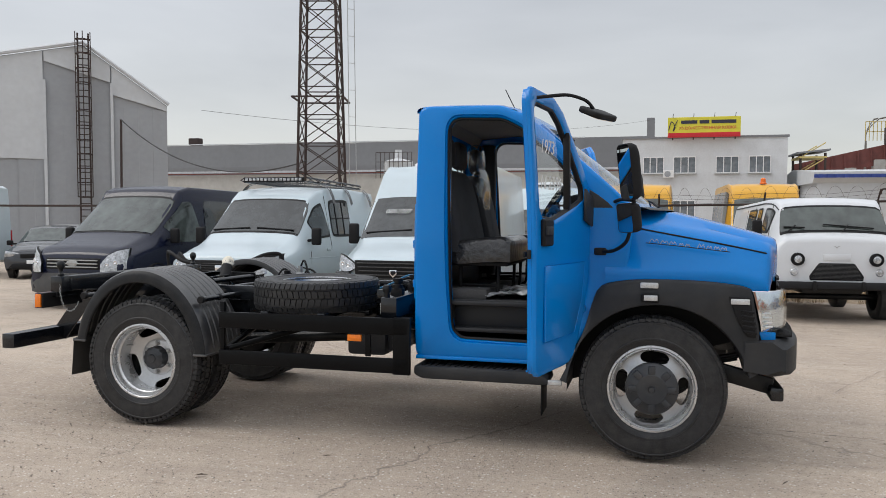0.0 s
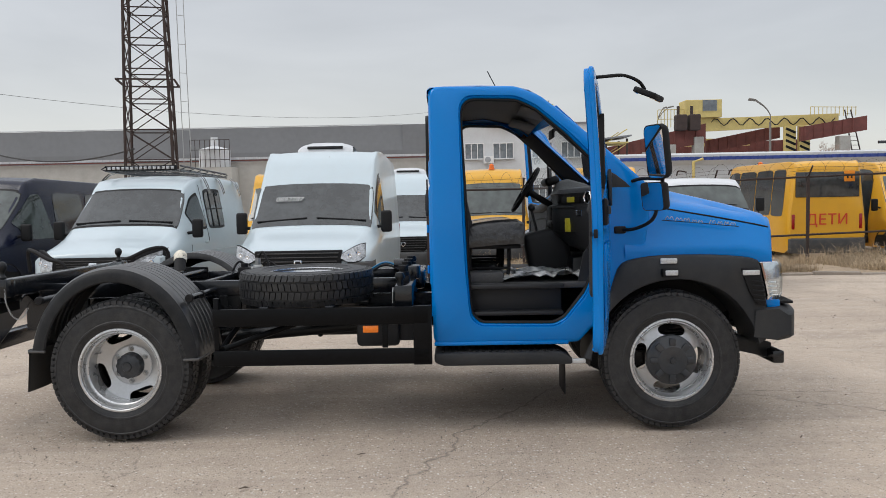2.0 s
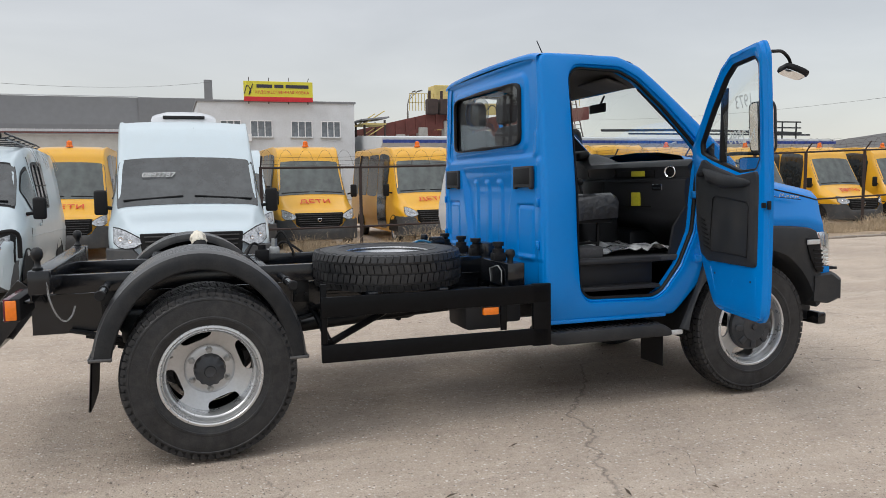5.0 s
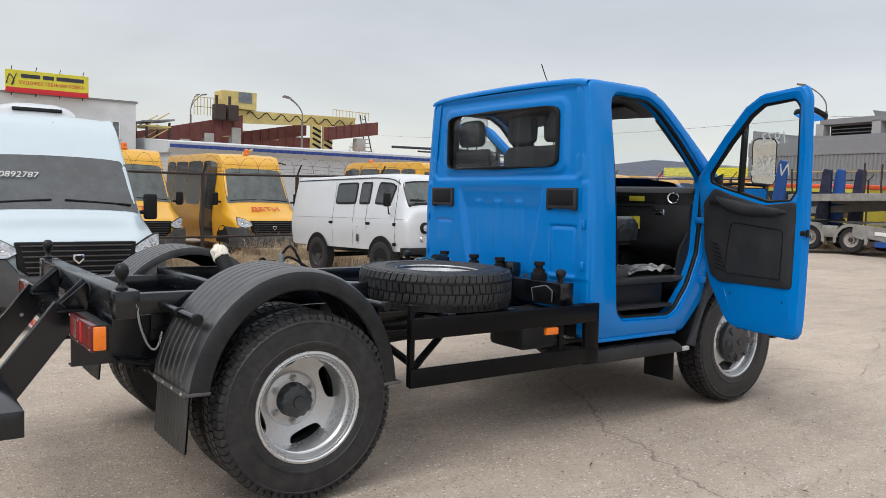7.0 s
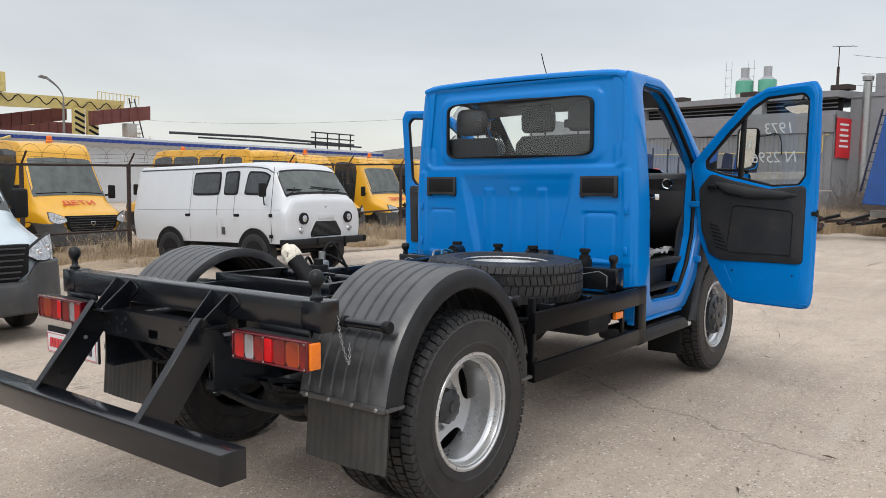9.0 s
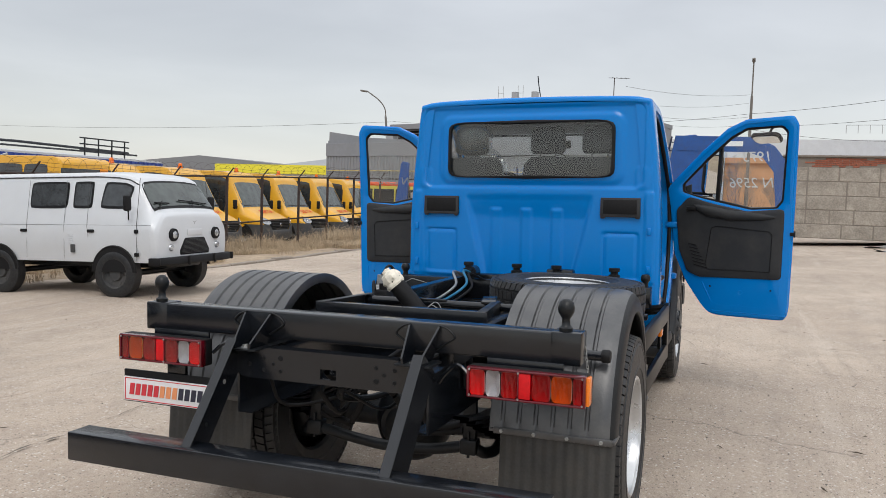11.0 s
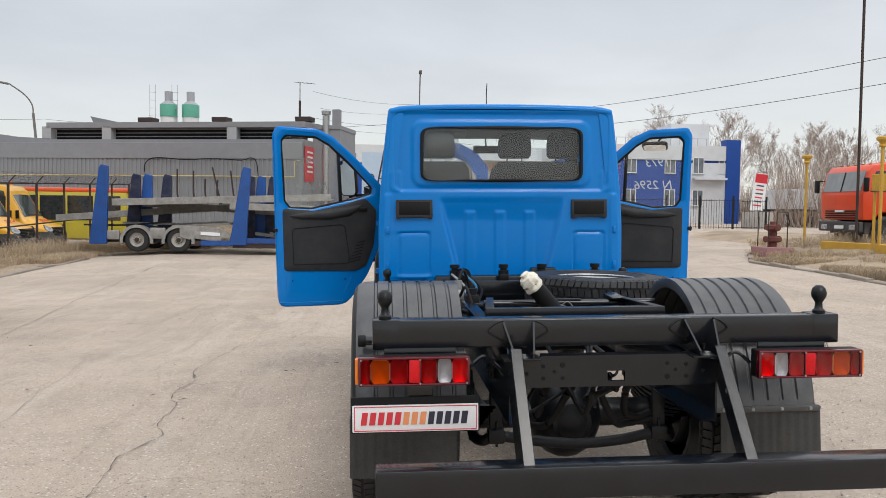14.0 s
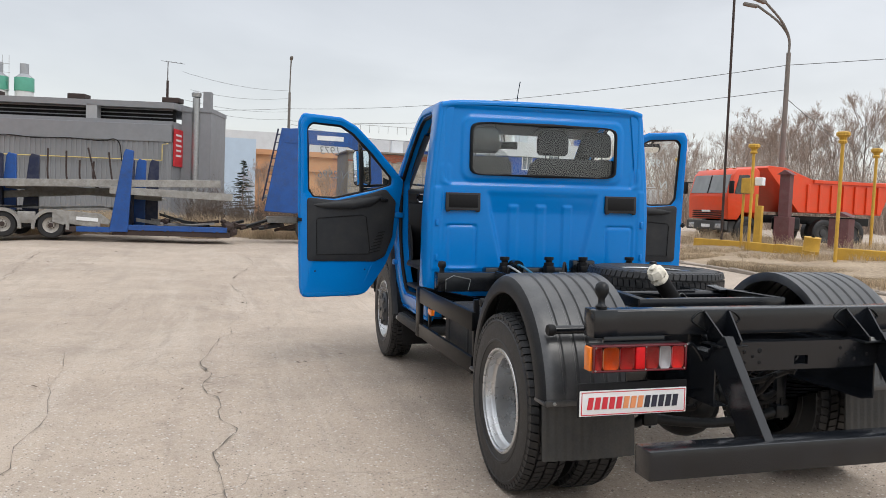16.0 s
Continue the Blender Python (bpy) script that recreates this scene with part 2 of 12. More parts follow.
def box(bm, c, s, m=None, bevel=0.0, segs=2):
    """A box of size s at c, its edges rounded."""
    g = bmesh.ops.create_cube(bm, size=1.0)
    vs = g["verts"]
    bmesh.ops.scale(bm, vec=s, verts=vs)
    if bevel:
        es = list({e for v in vs for e in v.link_edges})
        r = bmesh.ops.bevel(bm, geom=es, offset=min(bevel, min(s) * 0.45), segments=segs, profile=0.5, affect="EDGES")
        vs = list({v for f in r["faces"] for v in f.verts} | {v for v in vs if v.is_valid})
    if m is not None:
        bmesh.ops.transform(bm, matrix=m, verts=vs)
    bmesh.ops.translate(bm, vec=c, verts=vs)
    return vs


def quads(bm, rows, close_u=False, close_v=False):
    """A skin over a grid of points."""
    vv = [[bm.verts.new(p) for p in r] for r in rows]
    nu, nv = len(vv), len(vv[0])
    for i in range(nu if close_u else nu - 1):
        for j in range(nv if close_v else nv - 1):
            a, b, c, d = vv[i][j], vv[(i + 1) % nu][j], vv[(i + 1) % nu][(j + 1) % nv], vv[i][(j + 1) % nv]
            try:
                bm.faces.new((a, b, c, d))
            except ValueError:
                pass
    return vv


def cap(bm, ring):
    try:
        bm.faces.new(ring)
    except ValueError:
        pass


def tube(bm, pts, r, n=10, caps=True, r_end=None):
    """A round bar along points."""
    pts = [Vector(p) for p in pts]
    rows = []
    side = None
    for i, p in enumerate(pts):
        d = (pts[min(i + 1, len(pts) - 1)] - pts[max(i - 1, 0)]).normalized()
        if side is None:
            side = d.orthogonal().normalized()
        else:
            side = (side - d * side.dot(d)).normalized()
        up = d.cross(side)
        rr = r if r_end is None else r + (r_end - r) * i / max(1, len(pts) - 1)
        rows.append([p + side * (math.cos(2 * math.pi * k / n) * rr) + up * (math.sin(2 * math.pi * k / n) * rr) for k in range(n)])
    vv = quads(bm, rows, close_v=True)
    if caps:
        cap(bm, vv[0][::-1])
        cap(bm, vv[-1])
    return vv


def smooth_path(pts, k=6):
    """A Catmull-Rom curve through points."""
    pts = [Vector(p) for p in pts]
    q = [2 * pts[0] - pts[1]] + pts + [2 * pts[-1] - pts[-2]]
    out = []
    for i in range(1, len(q) - 2):
        for j in range(k):
            t = j / k
            out.append(0.5 * ((2 * q[i]) + (q[i + 1] - q[i - 1]) * t + (2 * q[i - 1] - 5 * q[i] + 4 * q[i + 1] - q[i + 2]) * t * t + (3 * q[i] - q[i - 1] - 3 * q[i + 1] + q[i + 2]) * t ** 3))
    out.append(pts[-1])
    return out


def lathe(bm, prof, n=48, m=None, closed=False):
    """A profile of (radius, along) turned about the y axis."""
    vs = []
    rows = []
    for r, a in prof:
        rows.append([Vector((math.cos(2 * math.pi * k / n) * r, a, math.sin(2 * math.pi * k / n) * r)) for k in range(n)])
    if m is not None:
        rows = [[m @ p for p in r] for r in rows]
    return quads(bm, rows, close_u=closed, close_v=True)


def prism(bm, poly, d0, d1, axis="y", bevel=0.0, m=None):
    """A polygon of two coordinates drawn out along an axis."""
    def put(a, b, d):
        p = {"y": (a, d, b), "x": (d, a, b), "z": (a, b, d)}[axis]
        return Vector(p)
    lo, hi = [bm.verts.new(put(a, b, d0)) for a, b in poly], [bm.verts.new(put(a, b, d1)) for a, b in poly]
    n = len(poly)
    fs = [bm.faces.new(lo[::-1]), bm.faces.new(hi)]
    for i in range(n):
        fs.append(bm.faces.new((lo[i], lo[(i + 1) % n], hi[(i + 1) % n], hi[i])))
    bmesh.ops.recalc_face_normals(bm, faces=fs)
    vs = lo + hi
    if bevel:
        es = list({e for v in vs for e in v.link_edges})
        r = bmesh.ops.bevel(bm, geom=es, offset=bevel, segments=2, profile=0.5, affect="EDGES")
        vs = list({v for f in r["faces"] for v in f.verts} | {v for v in vs if v.is_valid})
    if m is not None:
        bmesh.ops.transform(bm, matrix=m, verts=vs)
    return vs


def star(poly, c, n, soft=2):
    """A polygon sampled by even angles about c, its corners rounded."""
    out = []
    m = len(poly)
    for k in range(n):
        a = 2 * math.pi * k / n
        dx, dz = math.cos(a), math.sin(a)
        best = 0
        for i in range(m):
            x1, z1 = poly[i][0] - c[0], poly[i][1] - c[1]
            x2, z2 = poly[(i + 1) % m][0] - c[0], poly[(i + 1) % m][1] - c[1]
            ex, ez = x2 - x1, z2 - z1
            det = dx * ez - dz * ex
            if abs(det) < 1e-9:
                continue
            t = (x1 * ez - z1 * ex) / det
            s = (x1 * dz - z1 * dx) / det
            if t > 0 and -1e-6 <= s <= 1 + 1e-6:
                best = max(best, t)
        out.append(best)
    for _ in range(soft):
        out = [0.25 * out[k - 1] + 0.5 * out[k] + 0.25 * out[(k + 1) % n] for k in range(n)]
    return [(c[0] + math.cos(2 * math.pi * k / n) * r, c[1] + math.sin(2 * math.pi * k / n) * r) for k, r in enumerate(out)]


def text_part(name, body, size, material, parent, m, label="", depth=0.002, shear=0.0):
    cu = bpy.data.curves.new(name, "FONT")
    cu.body, cu.size, cu.extrude, cu.align_x, cu.align_y, cu.shear = body, size, depth, "CENTER", "CENTER", shear
    tmp = bpy.data.objects.new("tmp", cu)
    scene.collection.objects.link(tmp)
    me = bpy.data.meshes.new_from_object(tmp.evaluated_get(bpy.context.evaluated_depsgraph_get()))
    bpy.data.objects.remove(tmp)
    bpy.data.curves.remove(cu)
    me.materials.clear()
    me.materials.append(material)
    ob = new(name, me)
    ob.parent, ob.matrix_basis = parent, m
    if label:
        ob["label"] = label
    return ob


def gz(x, y):
    """The height of the ground: almost level about the truck, falling away past it to one side and rising to the other."""
    if y > 3.5:
        k = max(0.0, min(1.0, (x - 2.0) / 3.0))
        return -0.055 - 0.365 * ((1 - k) * min(1, (y - 3.5) / 12) + k * min(1, max(0, y - 8.0) / 7.5))
    if y < -3:
        return 0.024 + 0.576 * min(1, (-3 - y) / 12)
    return -0.0122 * (y + 1)


# ---- ground ----
def ground_material():
    m = bpy.data.materials.new("worn_yard_concrete")
    m.use_nodes = True
    n, l = m.node_tree.nodes, m.node_tree.links
    b = n["Principled BSDF"]
    b.inputs["Roughness"].default_value = 0.92
    b.inputs["Specular IOR Level"].default_value = 0.25
    co = n.new("ShaderNodeTexCoord")

    def tex(kind, scale, detail=3.0, rough=0.55, src=None):
        t = n.new("ShaderNodeTex" + kind)
        t.inputs["Scale"].default_value = scale
        if kind == "Noise":
            t.inputs["Detail"].default_value, t.inputs["Roughness"].default_value = detail, rough
        l.new(src or co.outputs["Object"], t.inputs["Vector"])
        return t

    def rng(src, a, b_, c=0.0, d=1.0):
        r = n.new("ShaderNodeMapRange")
        for k, v in (("From Min", a), ("From Max", b_), ("To Min", c), ("To Max", d)):
            r.inputs[k].default_value = v
        l.new(src, r.inputs["Value"])
        return r.outputs["Result"]

    def mixc(fac, a, b_):
        x = n.new("ShaderNodeMix")
        x.data_type = "RGBA"
        l.new(fac, x.inputs["Factor"])
        for k, v in (("A", a), ("B", b_)):
            if isinstance(v, tuple):
                x.inputs[k].default_value = (*v, 1)
            else:
                l.new(v, x.inputs[k])
        return x.outputs["Result"]

    big = tex("Noise", 0.22, 6, 0.6)
    mid = tex("Noise", 1.3, 7, 0.68)
    fine = tex("Noise", 30.0, 5, 0.75)
    grain = tex("Noise", 150.0, 3, 0.8)
    grit = tex("Voronoi", 70.0)
    grit2 = tex("Voronoi", 48.0)
    grit3 = tex("Voronoi", 26.0)

    def chips(t, share, size, strength):
        """Single stones: a share of the cells, each a small spot."""
        sep = n.new("ShaderNodeSeparateColor")
        l.new(t.outputs["Color"], sep.inputs[0])
        k = n.new("ShaderNodeMath")
        k.operation = "MULTIPLY"
        l.new(rng(sep.outputs[0], share - 0.02, share, strength, 0.0), k.inputs[0])
        l.new(rng(t.outputs["Distance"], size * 0.7, size, 1.0, 0.0), k.inputs[1])
        return k.outputs[0]

    c = mixc(rng(big.outputs["Fac"], 0.38, 0.62), (0.442, 0.354, 0.278), (0.610, 0.506, 0.404))
    c = mixc(rng(mid.outputs["Fac"], 0.46, 0.68, 0.0, 0.55), c, (0.300, 0.246, 0.202))
    # trodden dirt and old oil in ragged patches
    dirt = tex("Noise", 0.42, 9, 0.62)
    c = mixc(rng(dirt.outputs["Fac"], 0.47, 0.62, 0.0, 0.26), c, (0.265, 0.212, 0.170))
    oil = tex("Noise", 1.15, 7, 0.55)
    c = mixc(rng(oil.outputs["Fac"], 0.66, 0.72, 0.0, 0.38), c, (0.165, 0.138, 0.115))
    # ragged ellipse of darker ground, centred beside the truck's rear wheels
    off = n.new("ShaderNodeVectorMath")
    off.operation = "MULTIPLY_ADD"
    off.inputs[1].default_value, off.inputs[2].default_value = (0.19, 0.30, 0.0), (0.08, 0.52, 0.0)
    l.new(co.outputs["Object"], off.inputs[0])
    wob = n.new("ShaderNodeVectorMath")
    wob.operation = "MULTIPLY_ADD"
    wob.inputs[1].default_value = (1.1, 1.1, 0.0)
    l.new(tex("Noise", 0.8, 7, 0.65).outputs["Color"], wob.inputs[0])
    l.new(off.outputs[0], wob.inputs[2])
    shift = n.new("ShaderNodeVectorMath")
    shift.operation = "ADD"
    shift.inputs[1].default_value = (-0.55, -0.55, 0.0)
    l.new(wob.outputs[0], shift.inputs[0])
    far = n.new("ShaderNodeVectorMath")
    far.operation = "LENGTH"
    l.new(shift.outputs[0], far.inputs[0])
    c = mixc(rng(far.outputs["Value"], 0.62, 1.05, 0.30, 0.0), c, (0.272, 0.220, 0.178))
    # drag marks and washed streaks along two ways over the yard
    for turn_, sx, sy, lo, hi, k, tone in ((0.35, 0.16, 1.5, 0.53, 0.66, 0.42, (0.30, 0.245, 0.20)), (0.35, 0.22, 2.3, 0.47, 0.34, 0.40, (0.66, 0.58, 0.495)), (-0.9, 0.30, 3.4, 0.57, 0.68, 0.40, (0.25, 0.20, 0.165)), (1.3, 0.5, 6.0, 0.60, 0.70, 0.35, (0.22, 0.18, 0.15))):
        mp = n.new("ShaderNodeMapping")
        mp.inputs["Rotation"].default_value = (0, 0, turn_)
        mp.inputs["Scale"].default_value = (sx, sy, 1)
        l.new(co.outputs["Object"], mp.inputs["Vector"])
        sk = n.new("ShaderNodeTexNoise")
        sk.inputs["Scale"].default_value, sk.inputs["Detail"].default_value = 1.0, 8
        sk.inputs["Roughness"].default_value, sk.inputs["Distortion"].default_value = 0.62, 0.5
        l.new(mp.outputs["Vector"], sk.inputs["Vector"])
        c = mixc(rng(sk.outputs["Fac"], lo, hi, 0.0, k), c, tone)
    spall = tex("Noise", 4.2, 6, 0.7)
    c = mixc(rng(spall.outputs["Fac"], 0.55, 0.66, 0.0, 0.40), c, (0.315, 0.255, 0.205))
    c = mixc(rng(spall.outputs["Fac"], 0.42, 0.32, 0.0, 0.35), c, (0.64, 0.56, 0.475))
    c = mixc(rng(fine.outputs["Fac"], 0.38, 0.66, 0.0, 0.55), c, (0.63, 0.545, 0.465))
    c = mixc(rng(grain.outputs["Fac"], 0.40, 0.60, 0.0, 0.55), c, (0.25, 0.207, 0.172))
    c = mixc(chips(grit, 0.14, 0.42, 0.75), c, (0.095, 0.083, 0.072))
    c = mixc(chips(grit2, 0.16, 0.40, 0.8), c, (0.66, 0.63, 0.58))
    c = mixc(chips(grit3, 0.012, 0.30, 0.6), c, (0.13, 0.110, 0.092))
    # wandering cracks
    warp = tex("Noise", 0.9, 5, 0.6)
    wsum = n.new("ShaderNodeVectorMath")
    wsum.operation = "MULTIPLY_ADD"
    l.new(warp.outputs["Color"], wsum.inputs[0])
    wsum.inputs[1].default_value = (1.3, 1.3, 0)
    l.new(co.outputs["Object"], wsum.inputs[2])
    crack = n.new("ShaderNodeTexVoronoi")
    crack.feature = "DISTANCE_TO_EDGE"
    crack.inputs["Scale"].default_value = 0.23
    l.new(wsum.outputs[0], crack.inputs["Vector"])
    brk = tex("Noise", 0.6, 4)
    cm = n.new("ShaderNodeMath")
    cm.operation = "MULTIPLY"
    l.new(rng(crack.outputs["Distance"], 0.0, 0.0028, 0.6, 0.0), cm.inputs[0])
    l.new(rng(brk.outputs["Fac"], 0.45, 0.6), cm.inputs[1])
    c = mixc(cm.outputs[0], c, (0.11, 0.098, 0.085))
    l.new(c, b.inputs["Base Color"])
    bp = n.new("ShaderNodeBump")
    bp.inputs["Strength"].default_value, bp.inputs["Distance"].default_value = 0.8, 0.008
    l.new(fine.outputs["Fac"], bp.inputs["Height"])
    bp2 = n.new("ShaderNodeBump")
    bp2.inputs["Strength"].default_value, bp2.inputs["Distance"].default_value = 0.5, 0.008
    l.new(grit.outputs["Distance"], bp2.inputs["Height"])
    l.new(bp.outputs[0], bp2.inputs["Normal"])
    l.new(bp2.outputs[0], b.inputs["Normal"])
    return m


M_GROUND = ground_material()


def steps(marks):
    """Coordinates that run from mark to mark: (from, step) pairs, with the end last."""
    out = []
    for (a, st), (b_, _) in zip(marks, marks[1:]):
        k = max(1, round((b_ - a) / st))
        out += [a + (b_ - a) * i / k for i in range(k)]
    return out + [marks[-1][0]]


bm = B()
xs = steps([(-1500, 400), (-300, 80), (-60, 12), (-12, 0.5), (16, 2), (60, 12), (300, 80), (1500, 1)])
ys = steps([(-1500, 400), (-300, 80), (-60, 9), (-15, 0.5), (16, 3), (60, 20), (300, 80), (1500, 1)])
quads(bm, [[(x, y, gz(x, y) + (0.012 * noise.noise(Vector((x * 0.35, y * 0.35, 0))) - 0.006 if -12 < x < 16 and -15 < y < 16 else 0)) for y in ys] for x in xs])
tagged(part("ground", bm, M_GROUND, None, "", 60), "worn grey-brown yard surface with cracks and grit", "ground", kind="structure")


# ---- the truck ----
def tyre_parts(parent, cx, cy, cz, R, W, side, front=False, spare=False):
    """A tyre with its tread blocks. side: +1 or -1, the way its outer face looks along y."""
    m = pose(cx, cy, cz) if not spare else pose(cx, cy, cz, 90)
    h = W / 2
    half = [(0.262, 0.70), (0.275, 0.86), (0.31, 0.97), (0.318, 0.985), (0.321, 1.02), (0.332, 1.022), (0.336, 0.998), (0.36, 1.0), (0.40, 0.985), (0.424, 0.962), (0.427, 0.985), (0.435, 0.978), (0.438, 0.945), (R - 0.03, 0.86), (R - 0.014, 0.80), (R - 0.013, 0.42)]
    prof = [(r, -a * h) for r, a in half] + [(R - 0.013, 0)] + [(r, a * h) for r, a in half[::-1]]
    bm = B()
    lathe(bm, prof, 80)
    tyre = part("tyre", bm, M_TYRE, parent, "", 35, m)
    bm = B()
    n = 68
    for k in range(n):
        a = 2 * math.pi * k / n
        for lane, (c, w) in enumerate(((-0.755, 0.36), (-0.255, 0.44), (0.255, 0.44), (0.755, 0.36))):
            a2 = a + (lane % 2) * math.pi / n
            hw, rin, rout, dl = w * h * 0.5, R - 0.016, R, math.pi / n * 0.88
            sk = 0.008 * (1 if lane in (0, 2) else -1)
            edge = -0.012 if lane in (0, 3) else 0
            vs = []
            for rr, sh in ((rin, 1.0), (rout, 0.92)):
                for da, dy in ((-1, -1), (1, -1), (1, 1), (-1, 1)):
                    aa = a2 + da * dl * sh + dy * sk
                    r2 = rr + (edge if (lane == 0 and dy < 0) or (lane == 3 and dy > 0) else 0)
                    vs.append(bm.verts.new((math.cos(aa) * r2, c * h + dy * hw * sh, math.sin(aa) * r2)))
            for f in ((4, 5, 6, 7), (0, 1, 5, 4), (1, 2, 6, 5), (2, 3, 7, 6), (3, 0, 4, 7)):
                bm.faces.new([vs[i] for i in f])
    # shoulder lugs
    for k in range(n):
        a = 2 * math.pi * (k + 0.5) / n
        for s in (-1, 1):
            vs = []
            for rr, yy in ((R - 0.012, h * 0.90), (R - 0.058, h * 0.965)):
                for da in (-0.5, 0.5):
                    aa = a + da * math.pi / n * 1.1
                    vs.append(bm.verts.new((math.cos(aa) * rr, s * yy, math.sin(aa) * rr)))
                for da in (0.5, -0.5):
                    aa = a + da * math.pi / n * 1.1
                    vs.append(bm.verts.new((math.cos(aa) * (rr - 0.004), s * (yy - 0.02), math.sin(aa) * (rr - 0.004))))
            for f in ((0, 1, 5, 4), (0, 4, 7, 3), (1, 2, 6, 5), (0, 3, 2, 1)):
                bm.faces.new([vs[i] for i in f])
    tr = part("tread", bm, M_TYRE, tyre, "", 0)
    return tyre


def disc_with_windows(bm, r_in, r_out, y_in, y_out, n_win, w_in, w_out, half, thick, turn=0.0):
    """A wheel disc from r_in to r_out, pierced by n_win rounded windows."""
    mid = 0.5 * (w_in + w_out)
    phases = [-0.5, -0.5 * (0.5 + half)] + [-half * math.cos(math.pi * k / 16) for k in range(17)] + [0.5 * (0.5 + half), 0.5]

    def at(r, a, off=0.0):
        return bm.verts.new((math.cos(a) * r, y_in + (y_out - y_in) * (r - r_in) / (r_out - r_in) + off, math.sin(a) * r))

    def edge(ph):
        e = math.sqrt(max(0.0, 1 - (ph / half) ** 2)) if abs(ph) < half else 0.0
        e = e ** 0.75
        return mid - (mid - w_in) * e, mid + (w_out - mid) * e

    for w in range(n_win):
        for p0, p1 in zip(phases, phases[1:]):
            a0, a1 = [2 * math.pi * (w + p + 0.5) / n_win + turn for p in (p0, p1)]
            (l0, h0), (l1, h1) = edge(p0), edge(p1)
            for off in (0.0, -thick):
                bm.faces.new([at(r_in, a0, off), at(l0, a0, off), at(l1, a1, off), at(r_in, a1, off)])
                bm.faces.new([at(h0, a0, off), at(r_out, a0, off), at(r_out, a1, off), at(h1, a1, off)])
            if abs(p0 + p1) < 2 * half:
                for e0, e1 in ((l0, l1), (h0, h1)):
                    bm.faces.new([at(e0, a0), at(e1, a1), at(e1, a1, -thick), at(e0, a0, -thick)])


def wheel(parent, cx, cy, R, W, s, kind, turn=0.0):
    """A road wheel: tyre, rim, disc, hub, nuts. s: +1 or -1, the side of the truck."""
    w = new("wheel")
    w.parent, w.matrix_basis = parent, pose(cx, cy, R) if s > 0 else pose(cx, cy, R, 0, 0, 180)
    tyre_parts(w, 0, 0, 0, R, W, 1)
    h = W / 2
    bm = B()
    lathe(bm, [(0.268, h * 0.70), (0.283, h * 0.80), (0.287, h * 0.87), (0.283, h * 0.93), (0.272, h * 0.95), (0.267, h * 0.90), (0.266, h * 0.80), (0.2645, h * 0.785), (0.2615, h * 0.79), (0.2605, h * 0.84), (0.2575, h * 0.85), (0.2555, h * 0.82), (0.2545, h * 0.60), (0.250, h * 0.50), (0.244, h * 0.44), (0.239, h * 0.40), (0.237, h * 0.10), (0.236, -h * 0.2), (0.237, -h * 0.8), (0.262, -h * 0.9), (0.27, -h * 0.7)], 72)
    part("rim", bm, M_RIM, w, "silver-painted steel rim", 28)
    bm = B()
    if kind == "front":
        disc_with_windows(bm, 0.10, 0.250, h * 0.62, h * 0.20, 4, 0.160, 0.243, 0.29, 0.012, turn)
        part("disc", bm, M_DISC, w, "", 30)
        bm = B()
        lathe(bm, [(0.001, h * 1.25), (0.018, h * 1.24), (0.022, h * 1.14), (0.05, h * 1.18), (0.095, h * 1.16), (0.105, h * 1.08), (0.155, h * 0.98), (0.168, h * 0.86), (0.170, h * 0.6)], 48)
        hc = part("hub_cap", bm, M_HUB, w, "black plastic hub cover", 35)
        for k in range(8):
            a = 2 * math.pi * k / 8
            bm = B()
            box(bm, (math.cos(a) * 0.122, h * 1.035, math.sin(a) * 0.122), (0.062, 0.024, 0.044), Matrix.Rotation(-a, 4, "Y"), 0.008)
            part("nut_cover", bm, M_HUB, hc, "", 35)
        bm = B()
        tube(bm, smooth_path([(0.19, h * 0.9, 0.14), (0.215, h * 1.0, 0.16), (0.222, h * 1.08, 0.165)], 4), 0.006, 8)
        part("valve", bm, M_STEEL, w, "", 40)
    else:
        # deep dish: the disc sits far in
        disc_with_windows(bm, 0.142, 0.268, -0.100, -0.064, 4, 0.176, 0.258, 0.27, 0.012, turn)
        lathe(bm, [(0.055, -0.090), (0.125, -0.090), (0.134, -0.093), (0.142, -0.098)], 48)
        part("disc", bm, M_DISC, w, "", 30)
        bm = B()
        prof = [(0.001, -0.004), (0.030, -0.002), (0.034, -0.010), (0.056, -0.012), (0.070, -0.022), (0.080, -0.028), (0.081, -0.070), (0.090, -0.090)]
        rows = []
        for r, a in prof:
            rows.append([(math.cos(2 * math.pi * k / 48) * r * (1 + (0.07 if k % 4 < 2 and 0.06 < r < 0.085 else 0)), a, math.sin(2 * math.pi * k / 48) * r * (1 + (0.07 if k % 4 < 2 and 0.06 < r < 0.085 else 0))) for k in range(48)])
        quads(bm, rows, close_v=True)
        part("hub", bm, M_HUB, w, "black ribbed axle hub", 35)
        for k in range(6):
            a = 2 * math.pi * (k + 0.5) / 6
            bm = B()
            lathe(bm, [(0.001, -0.062), (0.009, -0.062), (0.010, -0.070), (0.014, -0.070), (0.015, -0.082), (0.021, -0.084), (0.021, -0.090)], 6, Matrix.Translation((math.cos(a) * 0.114, 0, math.sin(a) * 0.114)))
            part("wheel_nut", bm, M_STEEL, w, "", 30)
        bm = B()
        tube(bm, smooth_path([(0.20, -0.060, 0.09), (0.215, -0.02, 0.095), (0.235, 0.05, 0.10)], 4), 0.006, 8)
        part("valve", bm, M_STEEL, w, "", 40)
    return w


